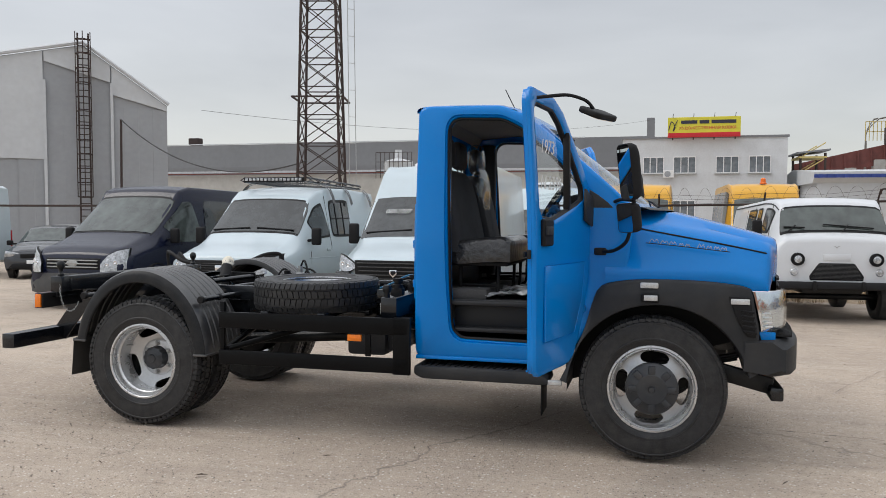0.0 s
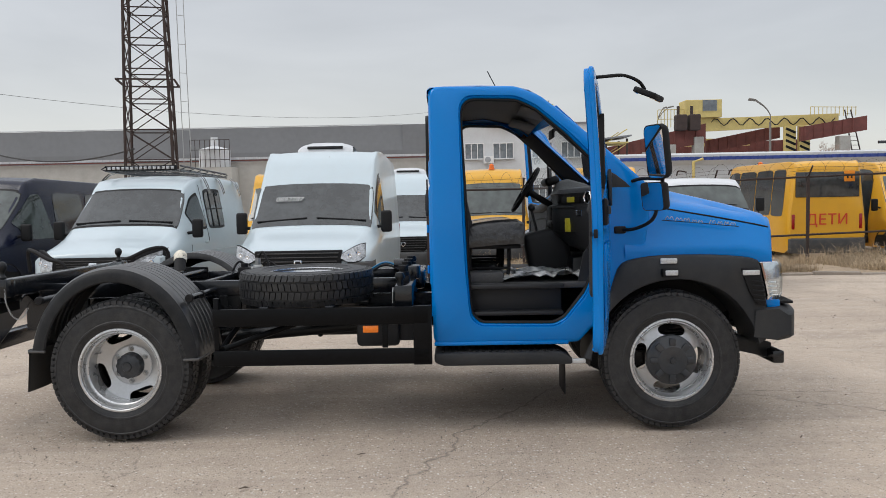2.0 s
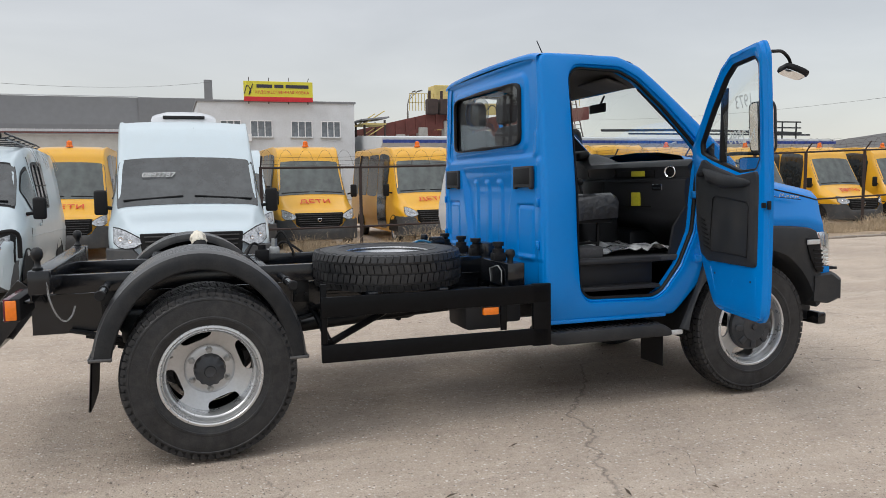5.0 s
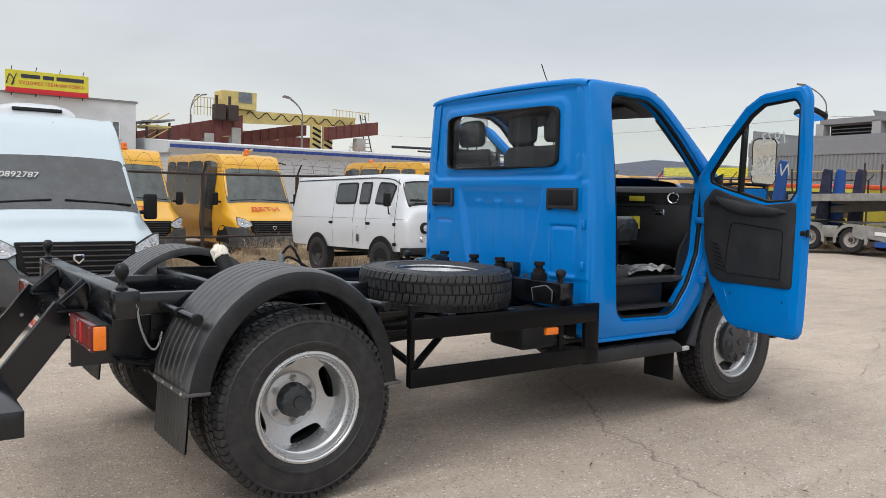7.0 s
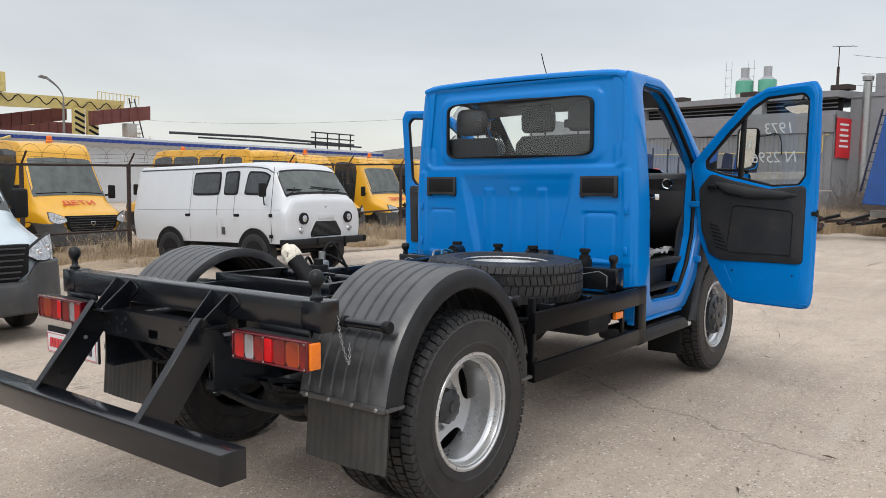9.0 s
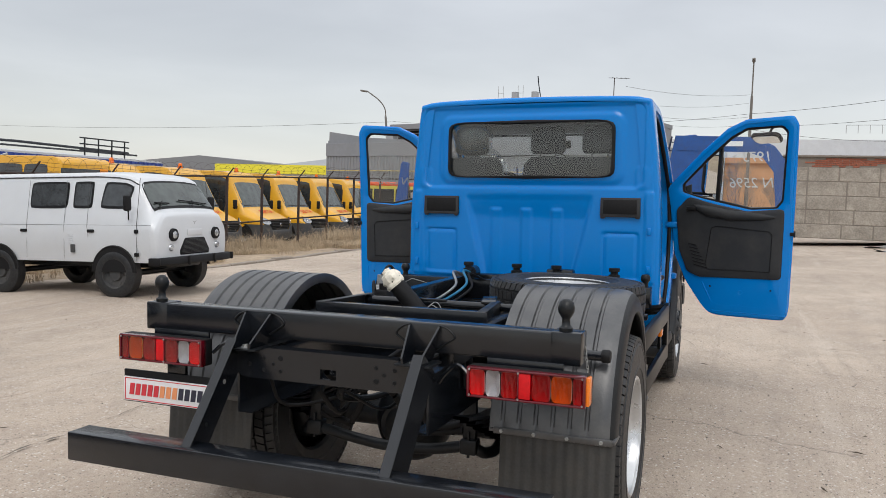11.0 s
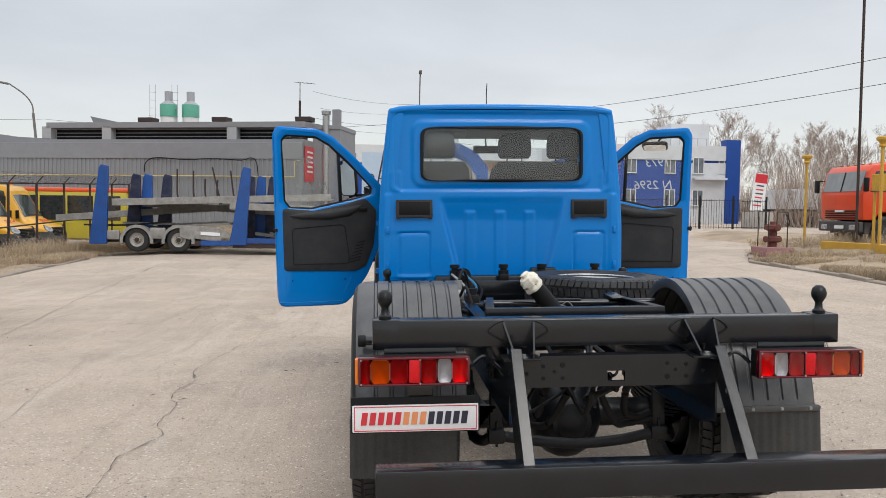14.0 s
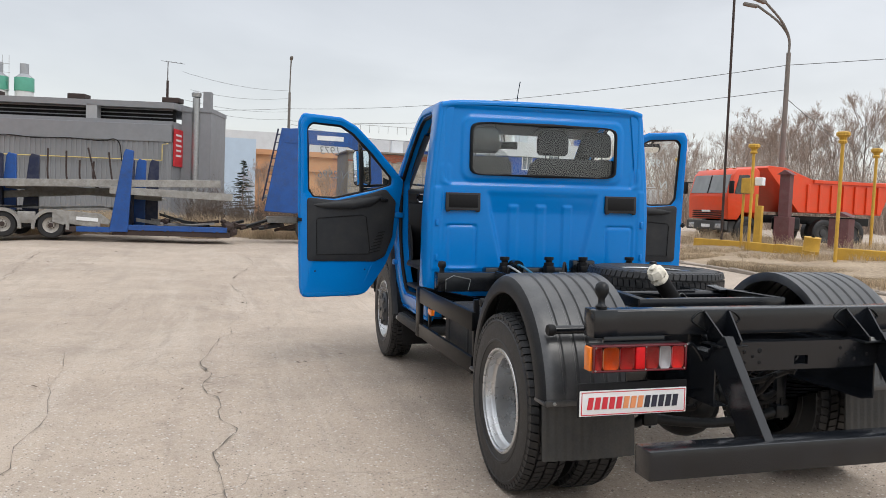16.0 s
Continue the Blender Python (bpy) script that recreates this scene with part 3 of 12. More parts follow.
def yside(z):
    return 0.985 - (0.085 * ((z - 1.4) / 0.95) ** 1.4 if z > 1.4 else 0) - (0.02 * ((0.9 - z) / 0.3) ** 2 if z < 0.9 else 0)


truck = thing("flatbed_truck_chassis", "bright blue bonneted truck with bare black chassis and both doors open", "truck", pose(0, -0.025, -0.0122, -1.05))

OPEN = [(2.42, 0.80), (2.40, 1.1), (2.365, 2.22), (2.42, 2.275), (2.75, 2.265), (2.88, 2.20), (3.08, 2.025), (3.26, 1.84), (3.37, 1.72), (3.34, 1.58), (3.295, 1.17), (3.19, 0.94), (3.05, 0.765), (2.98, 0.73), (2.48, 0.74)]
OUTER = [(2.155, 0.60), (2.150, 1.5), (2.152, 2.345), (2.19, 2.364), (2.74, 2.358), (2.90, 2.295), (3.02, 2.205), (3.34, 1.93), (3.66, 1.64), (3.60, 1.2), (3.34, 0.80), (3.15, 0.595)]
CC = (2.84, 1.46)


def grow(loop, d, c=CC):
    out = []
    for x, z in loop:
        r = math.hypot(x - c[0], z - c[1])
        out.append((c[0] + (x - c[0]) * (r + d) / r, c[1] + (z - c[1]) * (r + d) / r))
    return out


def cab_side(s):
    n = 240
    lo, lu = star(OPEN, CC, n, 2), star(OUTER, CC, n, 1)
    rows = []
    for loop, dy in ((lo, -0.11), (lo, -0.05), (grow(lo, 0.004), -0.022), (grow(lo, 0.012), -0.014), (grow(lo, 0.020), -0.018), (grow(lo, 0.024), -0.002), (grow(lo, 0.034), 0.0), (grow(lu, -0.030), 0.0), (grow(lu, -0.013), -0.005), (grow(lu, -0.004), -0.016), (lu, -0.04), (grow(lu, -0.002), -0.12)):
        rows.append([(x, s * (yside(z) + dy), z) for x, z in loop])
    bm = B()
    quads(bm, rows, close_v=True)
    return bm


cab = new("cab")
cab.parent = truck
for s in (-1, 1):
    part("cab_side", cab_side(s), M_BLUE, cab, "", 40)
    # rubber seal round the doorway
    lo = star(OPEN, CC, 240, 2)
    bm = B()
    rows = []
    for d, dy in ((0.0, -0.02), (-0.012, -0.022), (-0.018, -0.035), (-0.012, -0.05), (0.0, -0.052)):
        rows.append([(x, s * (yside(z) + dy), z) for x, z in grow(lo, d)])
    quads(bm, rows, close_v=True)
    part("door_seal", bm, M_SEAL, cab, "", 60)

# roof
bm = B()
rows = []
for x, z in ((2.142, 2.330), (2.138, 2.345), (2.144, 2.360), (2.162, 2.370), (2.25, 2.375), (2.5, 2.376), (2.74, 2.366), (2.84, 2.340), (2.92, 2.290), (3.0, 2.225), (3.03, 2.195)):
    r = []
    for k in range(25):
        v = -1 + 2 * k / 24
        w = 0.888
        drop = 0.020 * abs(v) ** 16
        r.append((x - 0.02 * (1 - v * v) * (x < 2.2) + 0.10 * (1 - v * v) * (x > 2.8) * (x - 2.8) / 0.2, v * w, z + 0.016 * (1 - v * v) - drop))
    rows.append(r)
quads(bm, rows)
part("roof", bm, M_BLUE, cab, "", 40)

# rear wall: one pressed sheet with the window opening
WIN = [(-0.635, 1.785), (-0.635, 2.198), (0.635, 2.198), (0.635, 1.785)]
WC = (0.0, 1.985)
wi = star(WIN, WC, 144, 2)


def ease(a, b, x):
    t = max(0.0, min(1.0, (x - a) / (b - a)))
    return t * t * (3 - 2 * t)


def inside(y, z, hw, z0, z1, r, soft):
    """How far a place lies within a rounded rectangle: 0 outside, 1 inside."""
    qy, qz = abs(y) - hw + r, abs(z - (z0 + z1) / 2) - (z1 - z0) / 2 + r
    d = math.hypot(max(qy, 0), max(qz, 0)) + min(max(qy, qz), 0) - r
    return ease(soft / 2, -soft / 2, d)


def press(y, z):
    """The relief of the rear wall, outwards."""
    h = 0.020 * (1 - (y / 0.95) ** 2)
    h -= 0.018 * inside(y, z, 0.855, 1.705, 2.318, 0.06, 0.022)
    h += 0.016 * inside(y, z, 0.715, 1.735, 2.255, 0.09, 0.04)
    # broad tapered field with a sloped top, and three shallow ribs in it
    f = (1.66 - z) / 0.66
    hw = 0.505 - 0.155 * max(0, min(1, f))
    field = ease(1.66, 1.60, z) * ease(hw + 0.015, hw - 0.03, abs(y))
    h -= 0.038 * field * (0.35 + 0.65 * ease(1.63, 1.46, z))
    for c in (-0.225, 0.015, 0.255):
        h += 0.013 * ease(0.047, 0.034, abs(y - c)) * ease(1.545, 1.53, z)
    for s_ in (-1, 1):
        q = y * s_
        h -= 0.011 * inside(q - 0.705, z, 0.128, 1.03, 1.375, 0.02, 0.012)
        h += 0.010 * inside(q - 0.705, z, 0.112, 1.00, 1.358, 0.02, 0.012)
        h += 0.007 * inside(q - 0.845, z, 0.045, 1.70, 1.86, 0.03, 0.02)
    h += 0.010 * ease(0.872, 0.884, abs(y)) * ease(1.69, 1.66, z)
    h -= 0.008 * ease(1.015, 1.0, z)
    return h


def window_gap(y, z):
    qy, qz = abs(y) - 0.635 + 0.07, abs(z - 1.9915) - 0.2065 + 0.07
    return math.hypot(max(qy, 0), max(qz, 0)) + min(max(qy, qz), 0) - 0.07


bm = B()
nv, nz = 164, 132
grid = []
for i in range(nz + 1):
    z = 0.79 + (2.350 - 0.79) * i / nz
    half_w = yside(z) - 0.012
    row = []
    for k in range(nv + 1):
        v = -1 + 2 * k / nv
        y = v * half_w
        x = 2.150 - press(y, z) + 0.035 * ease(0.965, 1.0, abs(v)) ** 2 + 0.03 * ease(2.335, 2.350, z) ** 2
        zz, yy = z, y
        d = window_gap(y, z)
        if abs(d) < 0.0085:
            e = 0.002
            ny, nzz = (window_gap(y + e, z) - d) / e, (window_gap(y, z + e) - d) / e
            yy, zz = y - ny * d, z - nzz * d
        row.append(bm.verts.new((x, yy, zz)))
    grid.append(row)
for i in range(nz):
    for k in range(nv):
        q = (grid[i][k], grid[i][k + 1], grid[i + 1][k + 1], grid[i + 1][k])
        c = sum((p.co for p in q), Vector()) / 4
        if window_gap(c.y, c.z) > -0.002:
            bm.faces.new(q)
for v in [v for v in bm.verts if not v.link_faces]:
    bm.verts.remove(v)
part("rear_wall", bm, M_BLUE, cab, "", 60)


def stamp(poly, x0, depth, name="stamping", mt=None, bev=0.008, lab=""):
    bm = B()
    prism(bm, poly, x0, x0 - depth, "x", bev)
    return part(name, bm, mt or M_BLUE, cab, lab, 50)


XR = 2.142
for s in (-1, 1):
    for z in (1.39, 1.11):
        stamp([(s * 0.925, z + 0.028), (s * 0.898, z + 0.028), (s * 0.898, z - 0.028), (s * 0.925, z - 0.028)], XR - 0.004, 0.016, "hinge_boss", None, 0.006)
    v = stamp([(s * 0.845, 1.632), (s * 0.558, 1.632), (s * 0.556, 1.50), (s * 0.562, 1.478), (s * 0.585, 1.478), (s * 0.595, 1.490), (s * 0.808, 1.490), (s * 0.818, 1.478), (s * 0.841, 1.478), (s * 0.847, 1.50)], XR - 0.004, 0.024, "air_vent", M_PLASTIC, 0.004, "black plastic cab air vent")
    bm = B()
    box(bm, (XR - 0.0275, s * 0.70, 1.565), (0.006, 0.245, 0.105), None, 0.002)
    part("vent_cover", bm, M_BLACK, v, "", 40)

# rear window
bm = B()
rows = [[(2.138 - 0.020 * (1 - (y / 0.95) ** 2) + dx, y, z) for y, z in grow(wi, d, WC)] for d, dx in ((0.016, 0.012), (0.014, -0.006), (0.008, -0.010), (-0.006, -0.009), (-0.010, 0.0), (-0.008, 0.012))]
quads(bm, rows, close_v=True)
part("window_seal", bm, M_SEAL, cab, "black rubber window seal", 60)
bm = B()
bm.faces.new([bm.verts.new((2.146, y, z)) for y, z in grow(wi, -0.006, WC)])
part("rear_window", bm, M_GLASS, cab, "clear glass pane", 0)

# windscreen, pillars, cowl
def ws(u, v, off=0.0):
    """A point of the windscreen: u from the header to the cowl, v across."""
    y = v * (0.80 + 0.07 * u)
    bow = 1 - v * v
    return (3.03 + u * 0.60 + bow * (0.06 + 0.13 * u) + off, y, 2.20 - u * 0.565 + 0.012 * bow + off)


bm = B()
quads(bm, [[ws(i / 6, -0.97 + 1.94 * k / 16) for k in range(17)] for i in range(7)])
part("windscreen", bm, M_GLASS, cab, "clear glass windscreen", 60)
for s in (-1, 1):
    bm = B()
    quads(bm, [[ws(i / 8, s * 0.93, -0.012), ws(i / 8, s * 0.98, 0.012), (ws(i / 8, s * 1.03)[0], s * (yside(ws(i / 8, 1)[2]) - 0.055), ws(i / 8, s)[2] + 0.02), (ws(i / 8, s * 1.03)[0] - 0.07, s * (yside(ws(i / 8, 1)[2]) - 0.075), ws(i / 8, s)[2] - 0.01)] for i in range(9)])
    part("pillar", bm, M_BLUE, cab, "", 50)
    bm = B()
    quads(bm, [[ws(i / 8, s * 0.925, -0.02), (ws(i / 8, s * 0.925)[0] - 0.075, s * (yside(ws(i / 8, 1)[2]) - 0.125), ws(i / 8, s)[2] - 0.06), (ws(i / 8, s)[0] - 0.105, s * (yside(ws(i / 8, 1)[2]) - 0.090), ws(i / 8, s)[2] - 0.055), (ws(i / 8, s)[0] - 0.075, s * (yside(ws(i / 8, 1)[2]) - 0.078), ws(i / 8, s)[2] - 0.015)] for i in range(9)])
    part("pillar_lining", bm, M_DASH, cab, "dark grey plastic pillar lining", 50)
bm = B()
quads(bm, [[(ws(1, v)[0] + dx, ws(1, v)[1] * 1.02, 1.645 + dz) for v in [-1 + k / 8 for k in range(17)]] for dx, dz in ((-0.10, -0.03), (0.0, 0.0), (0.06, 0.01), (0.12, -0.01))])
part("cowl", bm, M_PLASTIC, cab, "", 50)
for y0 in (-0.45, 0.25):
    bm = B()
    tube(bm, smooth_path([(3.80, y0, 1.66), (3.76, y0 + 0.2, 1.70), (3.72, y0 + 0.5, 1.72)], 4), 0.009, 8)
    part("wiper", bm, M_BLACK, cab, "", 40)

# inside: floor, headliner, walls, seats, dash
bm = B()
box(bm, (2.75, 0, 0.985), (1.15, 1.80, 0.04), None, 0.01)
box(bm, (2.42, 0, 1.04), (0.46, 1.74, 0.08), None, 0.02)
part("cab_floor", bm, M_MAT, cab, "", 40)
for s in (-1, 1):
    bm = B()
    box(bm, (2.72, s * 0.885, 0.80), (0.66, 0.12, 0.03), None, 0.012)
    box(bm, (2.72, s * 0.83, 0.89), (0.66, 0.03, 0.19), None, 0.01)
    box(bm, (2.40, s * 0.885, 0.89), (0.03, 0.13, 0.20), None, 0.01)
    box(bm, (2.72, s * 0.90, 0.985), (0.68, 0.09, 0.035), None, 0.012)
    box(bm, (2.72, s * 0.812, 0.89), (0.44, 0.01, 0.12), None, 0.02)
    part("step_well", bm, M_DASH, cab, "black plastic step well", 45)
    bm = B()
    prism(bm, [(3.16, 1.0), (3.20, 1.20), (3.30, 1.34), (3.55, 1.34), (3.45, 1.0)], s * 0.858, s * 0.880, "y")
    part("kick_panel", bm, M_DASH, cab, "", 30)
    bm = B()
    box(bm, (2.30, s * 0.84, 1.65), (0.16, 0.06, 1.2), None, 0.025)
    part("pillar_trim", bm, M_DASH, cab, "", 45)
    bm = B()
    tube(bm, smooth_path([(3.02, s * 0.80, 2.12), (3.15, s * 0.82, 2.0), (3.28, s * 0.84, 1.88)], 4), 0.016, 8)
    part("grab_handle", bm, M_DASH, cab, "", 45)
bm = B()
quads(bm, [[(x, -0.84 + 1.68 * k / 12, z + 0.02 * (1 - (k / 6 - 1) ** 2)) for k in range(13)] for x, z in ((2.19, 1.72), (2.20, 2.22), (2.25, 2.30), (2.6, 2.325), (2.85, 2.27), (3.0, 2.17))][1:])
part("headliner", bm, M_CABIN, cab, "", 50)
bm = B()
box(bm, (2.228, 0, 1.35), (0.02, 1.76, 0.78), None, 0.008)
part("rear_trim", bm, M_DASH, cab, "", 45)
for s in (-1, 1):
    bm = B()
    box(bm, (2.90, s * 0.42, 2.22), (0.20, 0.42, 0.022), pose(0, 0, 0, 0, 14), 0.01)
    part("sun_visor", bm, M_CABIN, cab, "", 45)


def seat(y, w, film):
    st = new("seat")
    st.parent, st.matrix_basis = cab, Matrix.Translation((0, 0, 0.035))
    bm = B()
    rows = []
    for x, z, t in ((2.32, 1.35, 0.12), (2.42, 1.375, 0.18), (2.60, 1.40, 0.19), (2.75, 1.405, 0.19), (2.80, 1.375, 0.16)):
        rows.append([(x, y - w / 2 + 0.01, z - t * 0.9), (x, y - w / 2, z - 0.03), (x, y - w / 2 + 0.03, z + 0.005), (x, y - w * 0.2, z - 0.005), (x, y + w * 0.2, z - 0.005), (x, y + w / 2 - 0.03, z + 0.005), (x, y + w / 2, z - 0.03), (x, y + w / 2 - 0.01, z - t * 0.9)])
    vv = quads(bm, rows, close_v=True)
    cap(bm, vv[0])
    cap(bm, vv[-1][::-1])
    part("seat_cushion", bm, M_FILM if film else M_SEAT, st, "dark seat cushion under clear plastic film" if film else "dark grey cloth cushion", 60)
    bm = B()
    rows = []
    for z, x, t, ww in ((1.30, 2.40, 0.11, w), (1.45, 2.36, 0.13, w), (1.70, 2.31, 0.12, w), (1.85, 2.28, 0.10, w * 0.94), (1.905, 2.265, 0.05, w * 0.82)):
        rows.append([(x + t / 2, y - ww * 0.46, z), (x + t * 0.3, y - ww / 2, z), (x - t * 0.4, y - ww / 2, z), (x - t / 2, y - ww * 0.4, z), (x - t / 2, y + ww * 0.4, z), (x - t * 0.4, y + ww / 2, z), (x + t * 0.3, y + ww / 2, z), (x + t / 2, y + ww * 0.46, z), (x + t * 0.36, y + ww * 0.2, z), (x + t * 0.36, y - ww * 0.2, z)])
    vv = quads(bm, rows, close_v=True)
    cap(bm, vv[0])
    cap(bm, vv[-1])
    part("seat_back", bm, M_SEAT, st, "", 60)
    bm = B()
    box(bm, (2.55, y, 1.215), (0.46, w * 0.9, 0.03), None, 0.01)
    for dy in (-0.38, 0.38):
        tube(bm, smooth_path([(2.70, y + w * dy, 1.21), (2.69, y + w * dy, 1.02), (2.64, y + w * dy, 0.97), (2.40, y + w * dy, 0.965)], 4), 0.013, 8)
        tube(bm, [(2.42, y + w * dy, 0.96), (2.42, y + w * dy, 1.21)], 0.013, 8)
        tube(bm, [(2.42, y + w * dy, 1.06), (2.69, y + w * dy, 1.06)], 0.010, 8)
    part("seat_frame", bm, M_BLACK, st, "", 45)
    return st


def headrest(st, y, w):
    bm = B()
    rows = []
    for z, t, ww in ((1.93, 0.05, w * 0.86), (1.955, 0.085, w), (2.05, 0.10, w), (2.115, 0.085, w * 0.92), (2.14, 0.04, w * 0.72)):
        rows.append([(2.265 + math.cos(a) * t / 2, y + max(-1, min(1, math.sin(a) * 1.5)) * ww / 2, z) for a in [2 * math.pi * k / 16 for k in range(16)]])
    vv = quads(bm, rows, close_v=True)
    cap(bm, vv[0])
    cap(bm, vv[-1])
    for dy in (-0.06, 0.06):
        tube(bm, [(2.265, y + dy, 1.86), (2.265, y + dy, 1.96)], 0.006, 6)
    part("headrest", bm, M_SEAT, st, "", 60)


s_driver = seat(0.50, 0.52, True)
headrest(s_driver, 0.50, 0.26)
s_bench = seat(-0.36, 0.90, True)
headrest(s_bench, -0.12, 0.26)
headrest(s_bench, -0.52, 0.26)
# crumpled film over the driver's seat back, and on the floor
for (cx, cy, cz), (sx, sy, sz), sd, nm in (((2.31, 0.50, 1.715), (0.12, 0.56, 0.58), 3, "seat_cover_film"), ((2.27, 0.50, 2.095), (0.13, 0.32, 0.24), 5, "headrest_cover_film")):
    bm = B()
    g = bmesh.ops.create_icosphere(bm, subdivisions=3, radius=0.5)
    for v in bm.verts:
        v.co = Vector([max(-0.42, min(0.42, c)) * 1.19 for c in v.co])
        v.co *= 1 + 0.10 * noise.noise(v.co * 4 + Vector((sd, 0, 0)))
        v.co = Vector((cx + v.co.x * sx, cy + v.co.y * sy, cz + v.co.z * sz))
    part(nm, bm, glass(nm, (0.86, 0.87, 0.88), rough=0.12), cab, "crumpled clear plastic film", 50)
bm = B()
rows = []
for i in range(16):
    r = []
    for j in range(14):
        x, y = 2.56 + 0.72 * i / 15, -0.87 + 0.85 * j / 13
        r.append((x, y, 1.018 + 0.10 * abs(noise.noise(Vector((x * 6, y * 6, 2)))) + 0.05 * abs(noise.noise(Vector((x * 17, y * 17, 5))))))
    rows.append(r)
quads(bm, rows)
part("floor_film", bm, M_FILM2, cab, "crumpled clear plastic film over the cab floor", 25)

# dashboard: its ends recede towards the doors
def dash_dx(y):
    return 0.17 * (max(0.0, abs(y) - 0.22) / 0.64) ** 1.5


bm = B()
rows = []
for k in range(33):
    y = -0.875 + 1.75 * k / 32
    hump = 0.085 * ease(0.30, 0.12, abs(y - 0.46))
    mid = 0.035 * ease(0.30, 0.14, abs(y))
    dx = dash_dx(y)
    rows.append([(3.66, y, 1.61), (3.40 + dx * 0.5, y, 1.668 + hump * 0.6), (3.26 + dx, y, 1.672 + hump), (3.17 + dx - mid, y, 1.655 + hump), (3.135 + dx - mid, y, 1.622 + hump * 0.5), (3.150 + dx - mid, y, 1.600), (3.155 + dx - mid, y, 1.545), (3.120 + dx - mid, y, 1.528), (3.110 + dx - mid, y, 1.44), (3.125 + dx - mid, y, 1.33), (3.19 + dx * 0.9, y, 1.235), (3.36 + dx * 0.5, y, 1.16), (3.50, y, 1.02)])
vv = quads(bm, rows)
cap(bm, vv[0])
cap(bm, vv[-1][::-1])
dash = part("dashboard", bm, M_DASH, cab, "dark grey moulded plastic dashboard", 35)
for y, z in ((-0.74, 1.585), (-0.19, 1.59), (0.15, 1.59), (0.76, 1.585)):
    bm = B()
    Mv = pose(3.150 + dash_dx(y), y, z, 0, 0, 90 + (26 if y < -0.5 else -26 if y > 0.5 else 0))
    lathe(bm, [(0.030, 0.008), (0.033, 0.026), (0.040, 0.030), (0.045, 0.026), (0.047, -0.01)], 28, Mv)
    av = part("air_vent", bm, M_CHROME if abs(y) > 0.5 else M_BLACK, dash, "round air vent with a bright ring", 40)
    bm = B()
    lathe(bm, [(0.001, 0.016), (0.018, 0.014), (0.031, 0.006)], 24, Mv)
    for q in (-0.014, 0.0, 0.014):
        box(bm, (0, 0, 0), (0.056, 0.010, 0.003))
        bmesh.ops.transform(bm, matrix=Mv @ Matrix.Translation((0, 0.016, q)), verts=bm.verts[-8:])
    part("vent_core", bm, M_BLACK, av, "", 40)
for (y, z, w, h, mt, nm, proud) in ((-0.44, 1.573, 0.34, 0.050, M_BLACK, "dash_tray", 0.0), (-0.46, 1.575, 0.13, 0.040, M_YELLOWTAG, "sticker", 0.010), (-0.47, 1.385, 0.085, 0.105, M_YELLOWTAG, "sticker", 0.0), (-0.02, 1.47, 0.23, 0.10, M_BLACK, "radio", 0.0), (-0.02, 1.375, 0.23, 0.06, M_BLACK, "heater_panel", 0.0), (-0.66, 1.475, 0.085, 0.045, M_CHROME, "cup_holder", 0.0), (-0.40, 1.515, 0.46, 0.008, M_BLACK, "glovebox_gap", 0.0), (-0.40, 1.335, 0.44, 0.008, M_BLACK, "glovebox_gap", 0.0)):
    bm = B()
    yaw = math.degrees(math.atan2(dash_dx(y + 0.06) - dash_dx(y - 0.06), 0.12))
    x0 = (3.150 if z > 1.54 else 3.112) + dash_dx(y) - 0.035 * ease(0.30, 0.14, abs(y)) - proud
    box(bm, (x0, y, z), (0.014, w, h), pose(0, 0, 0, 0, 0, -yaw), 0.003)
    part(nm, bm, mt, dash, "", 40)
bm = B()
for k in range(4):
    lathe(bm, [(0.001, 0.020), (0.014, 0.018), (0.016, 0.0)], 12, pose(3.07, -0.095 + 0.05 * k, 1.375, 0, 0, 90))
part("heater_knob", bm, M_DASH, dash, "", 40)
bm = B()
box(bm, (3.14, 0.46, 1.742), (0.12, 0.36, 0.07), pose(0, 0, 0, 0, -15), 0.03, 3)
part("instrument_hood", bm, M_BLACK, dash, "", 40)
bm = B()
box(bm, (3.05, -0.02, 1.18), (0.34, 0.24, 0.34), pose(0, 0, 0, 0, -12), 0.05, 3)
tube(bm, [(2.98, -0.02, 1.30), (2.93, -0.02, 1.50)], 0.011, 8)
g = bmesh.ops.create_icosphere(bm, subdivisions=2, radius=0.03, matrix=Matrix.Translation((2.93, -0.02, 1.52)))
part("centre_console", bm, M_DASH, cab, "", 45)
sw = new("steering_wheel")
sw.parent, sw.matrix_basis = cab, pose(2.93, 0.46, 1.675, 0, -58, 0)
bm = B()
quads(bm, [[((0.205 + 0.016 * math.cos(b)) * math.cos(a), (0.205 + 0.016 * math.cos(b)) * math.sin(a), 0.016 * math.sin(b)) for b in [2 * math.pi * j / 10 for j in range(10)]] for a in [2 * math.pi * i / 40 for i in range(40)]], True, True)
part("wheel_rim", bm, M_BLACK, sw, "", 60)
bm = B()
for a in (0, 120, 240):
    box(bm, (0.10 * math.cos(radians(a + 90)), 0.10 * math.sin(radians(a + 90)), -0.01), (0.19, 0.035, 0.018), pose(0, 0, 0, 0, 0, a + 90), 0.006)
lathe(bm, [(0.001, 0.02), (0.05, 0.018), (0.062, 0.0), (0.05, -0.05)], 20, pose(0, 0, 0, 90))
tube(bm, [(0, 0, -0.03), (0, 0, -0.36)], 0.028, 10)
part("wheel_hub", bm, M_BLACK, sw, "", 45)
bm = B()
box(bm, (3.10, 0, 2.10), (0.02, 0.24, 0.07), None, 0.01)
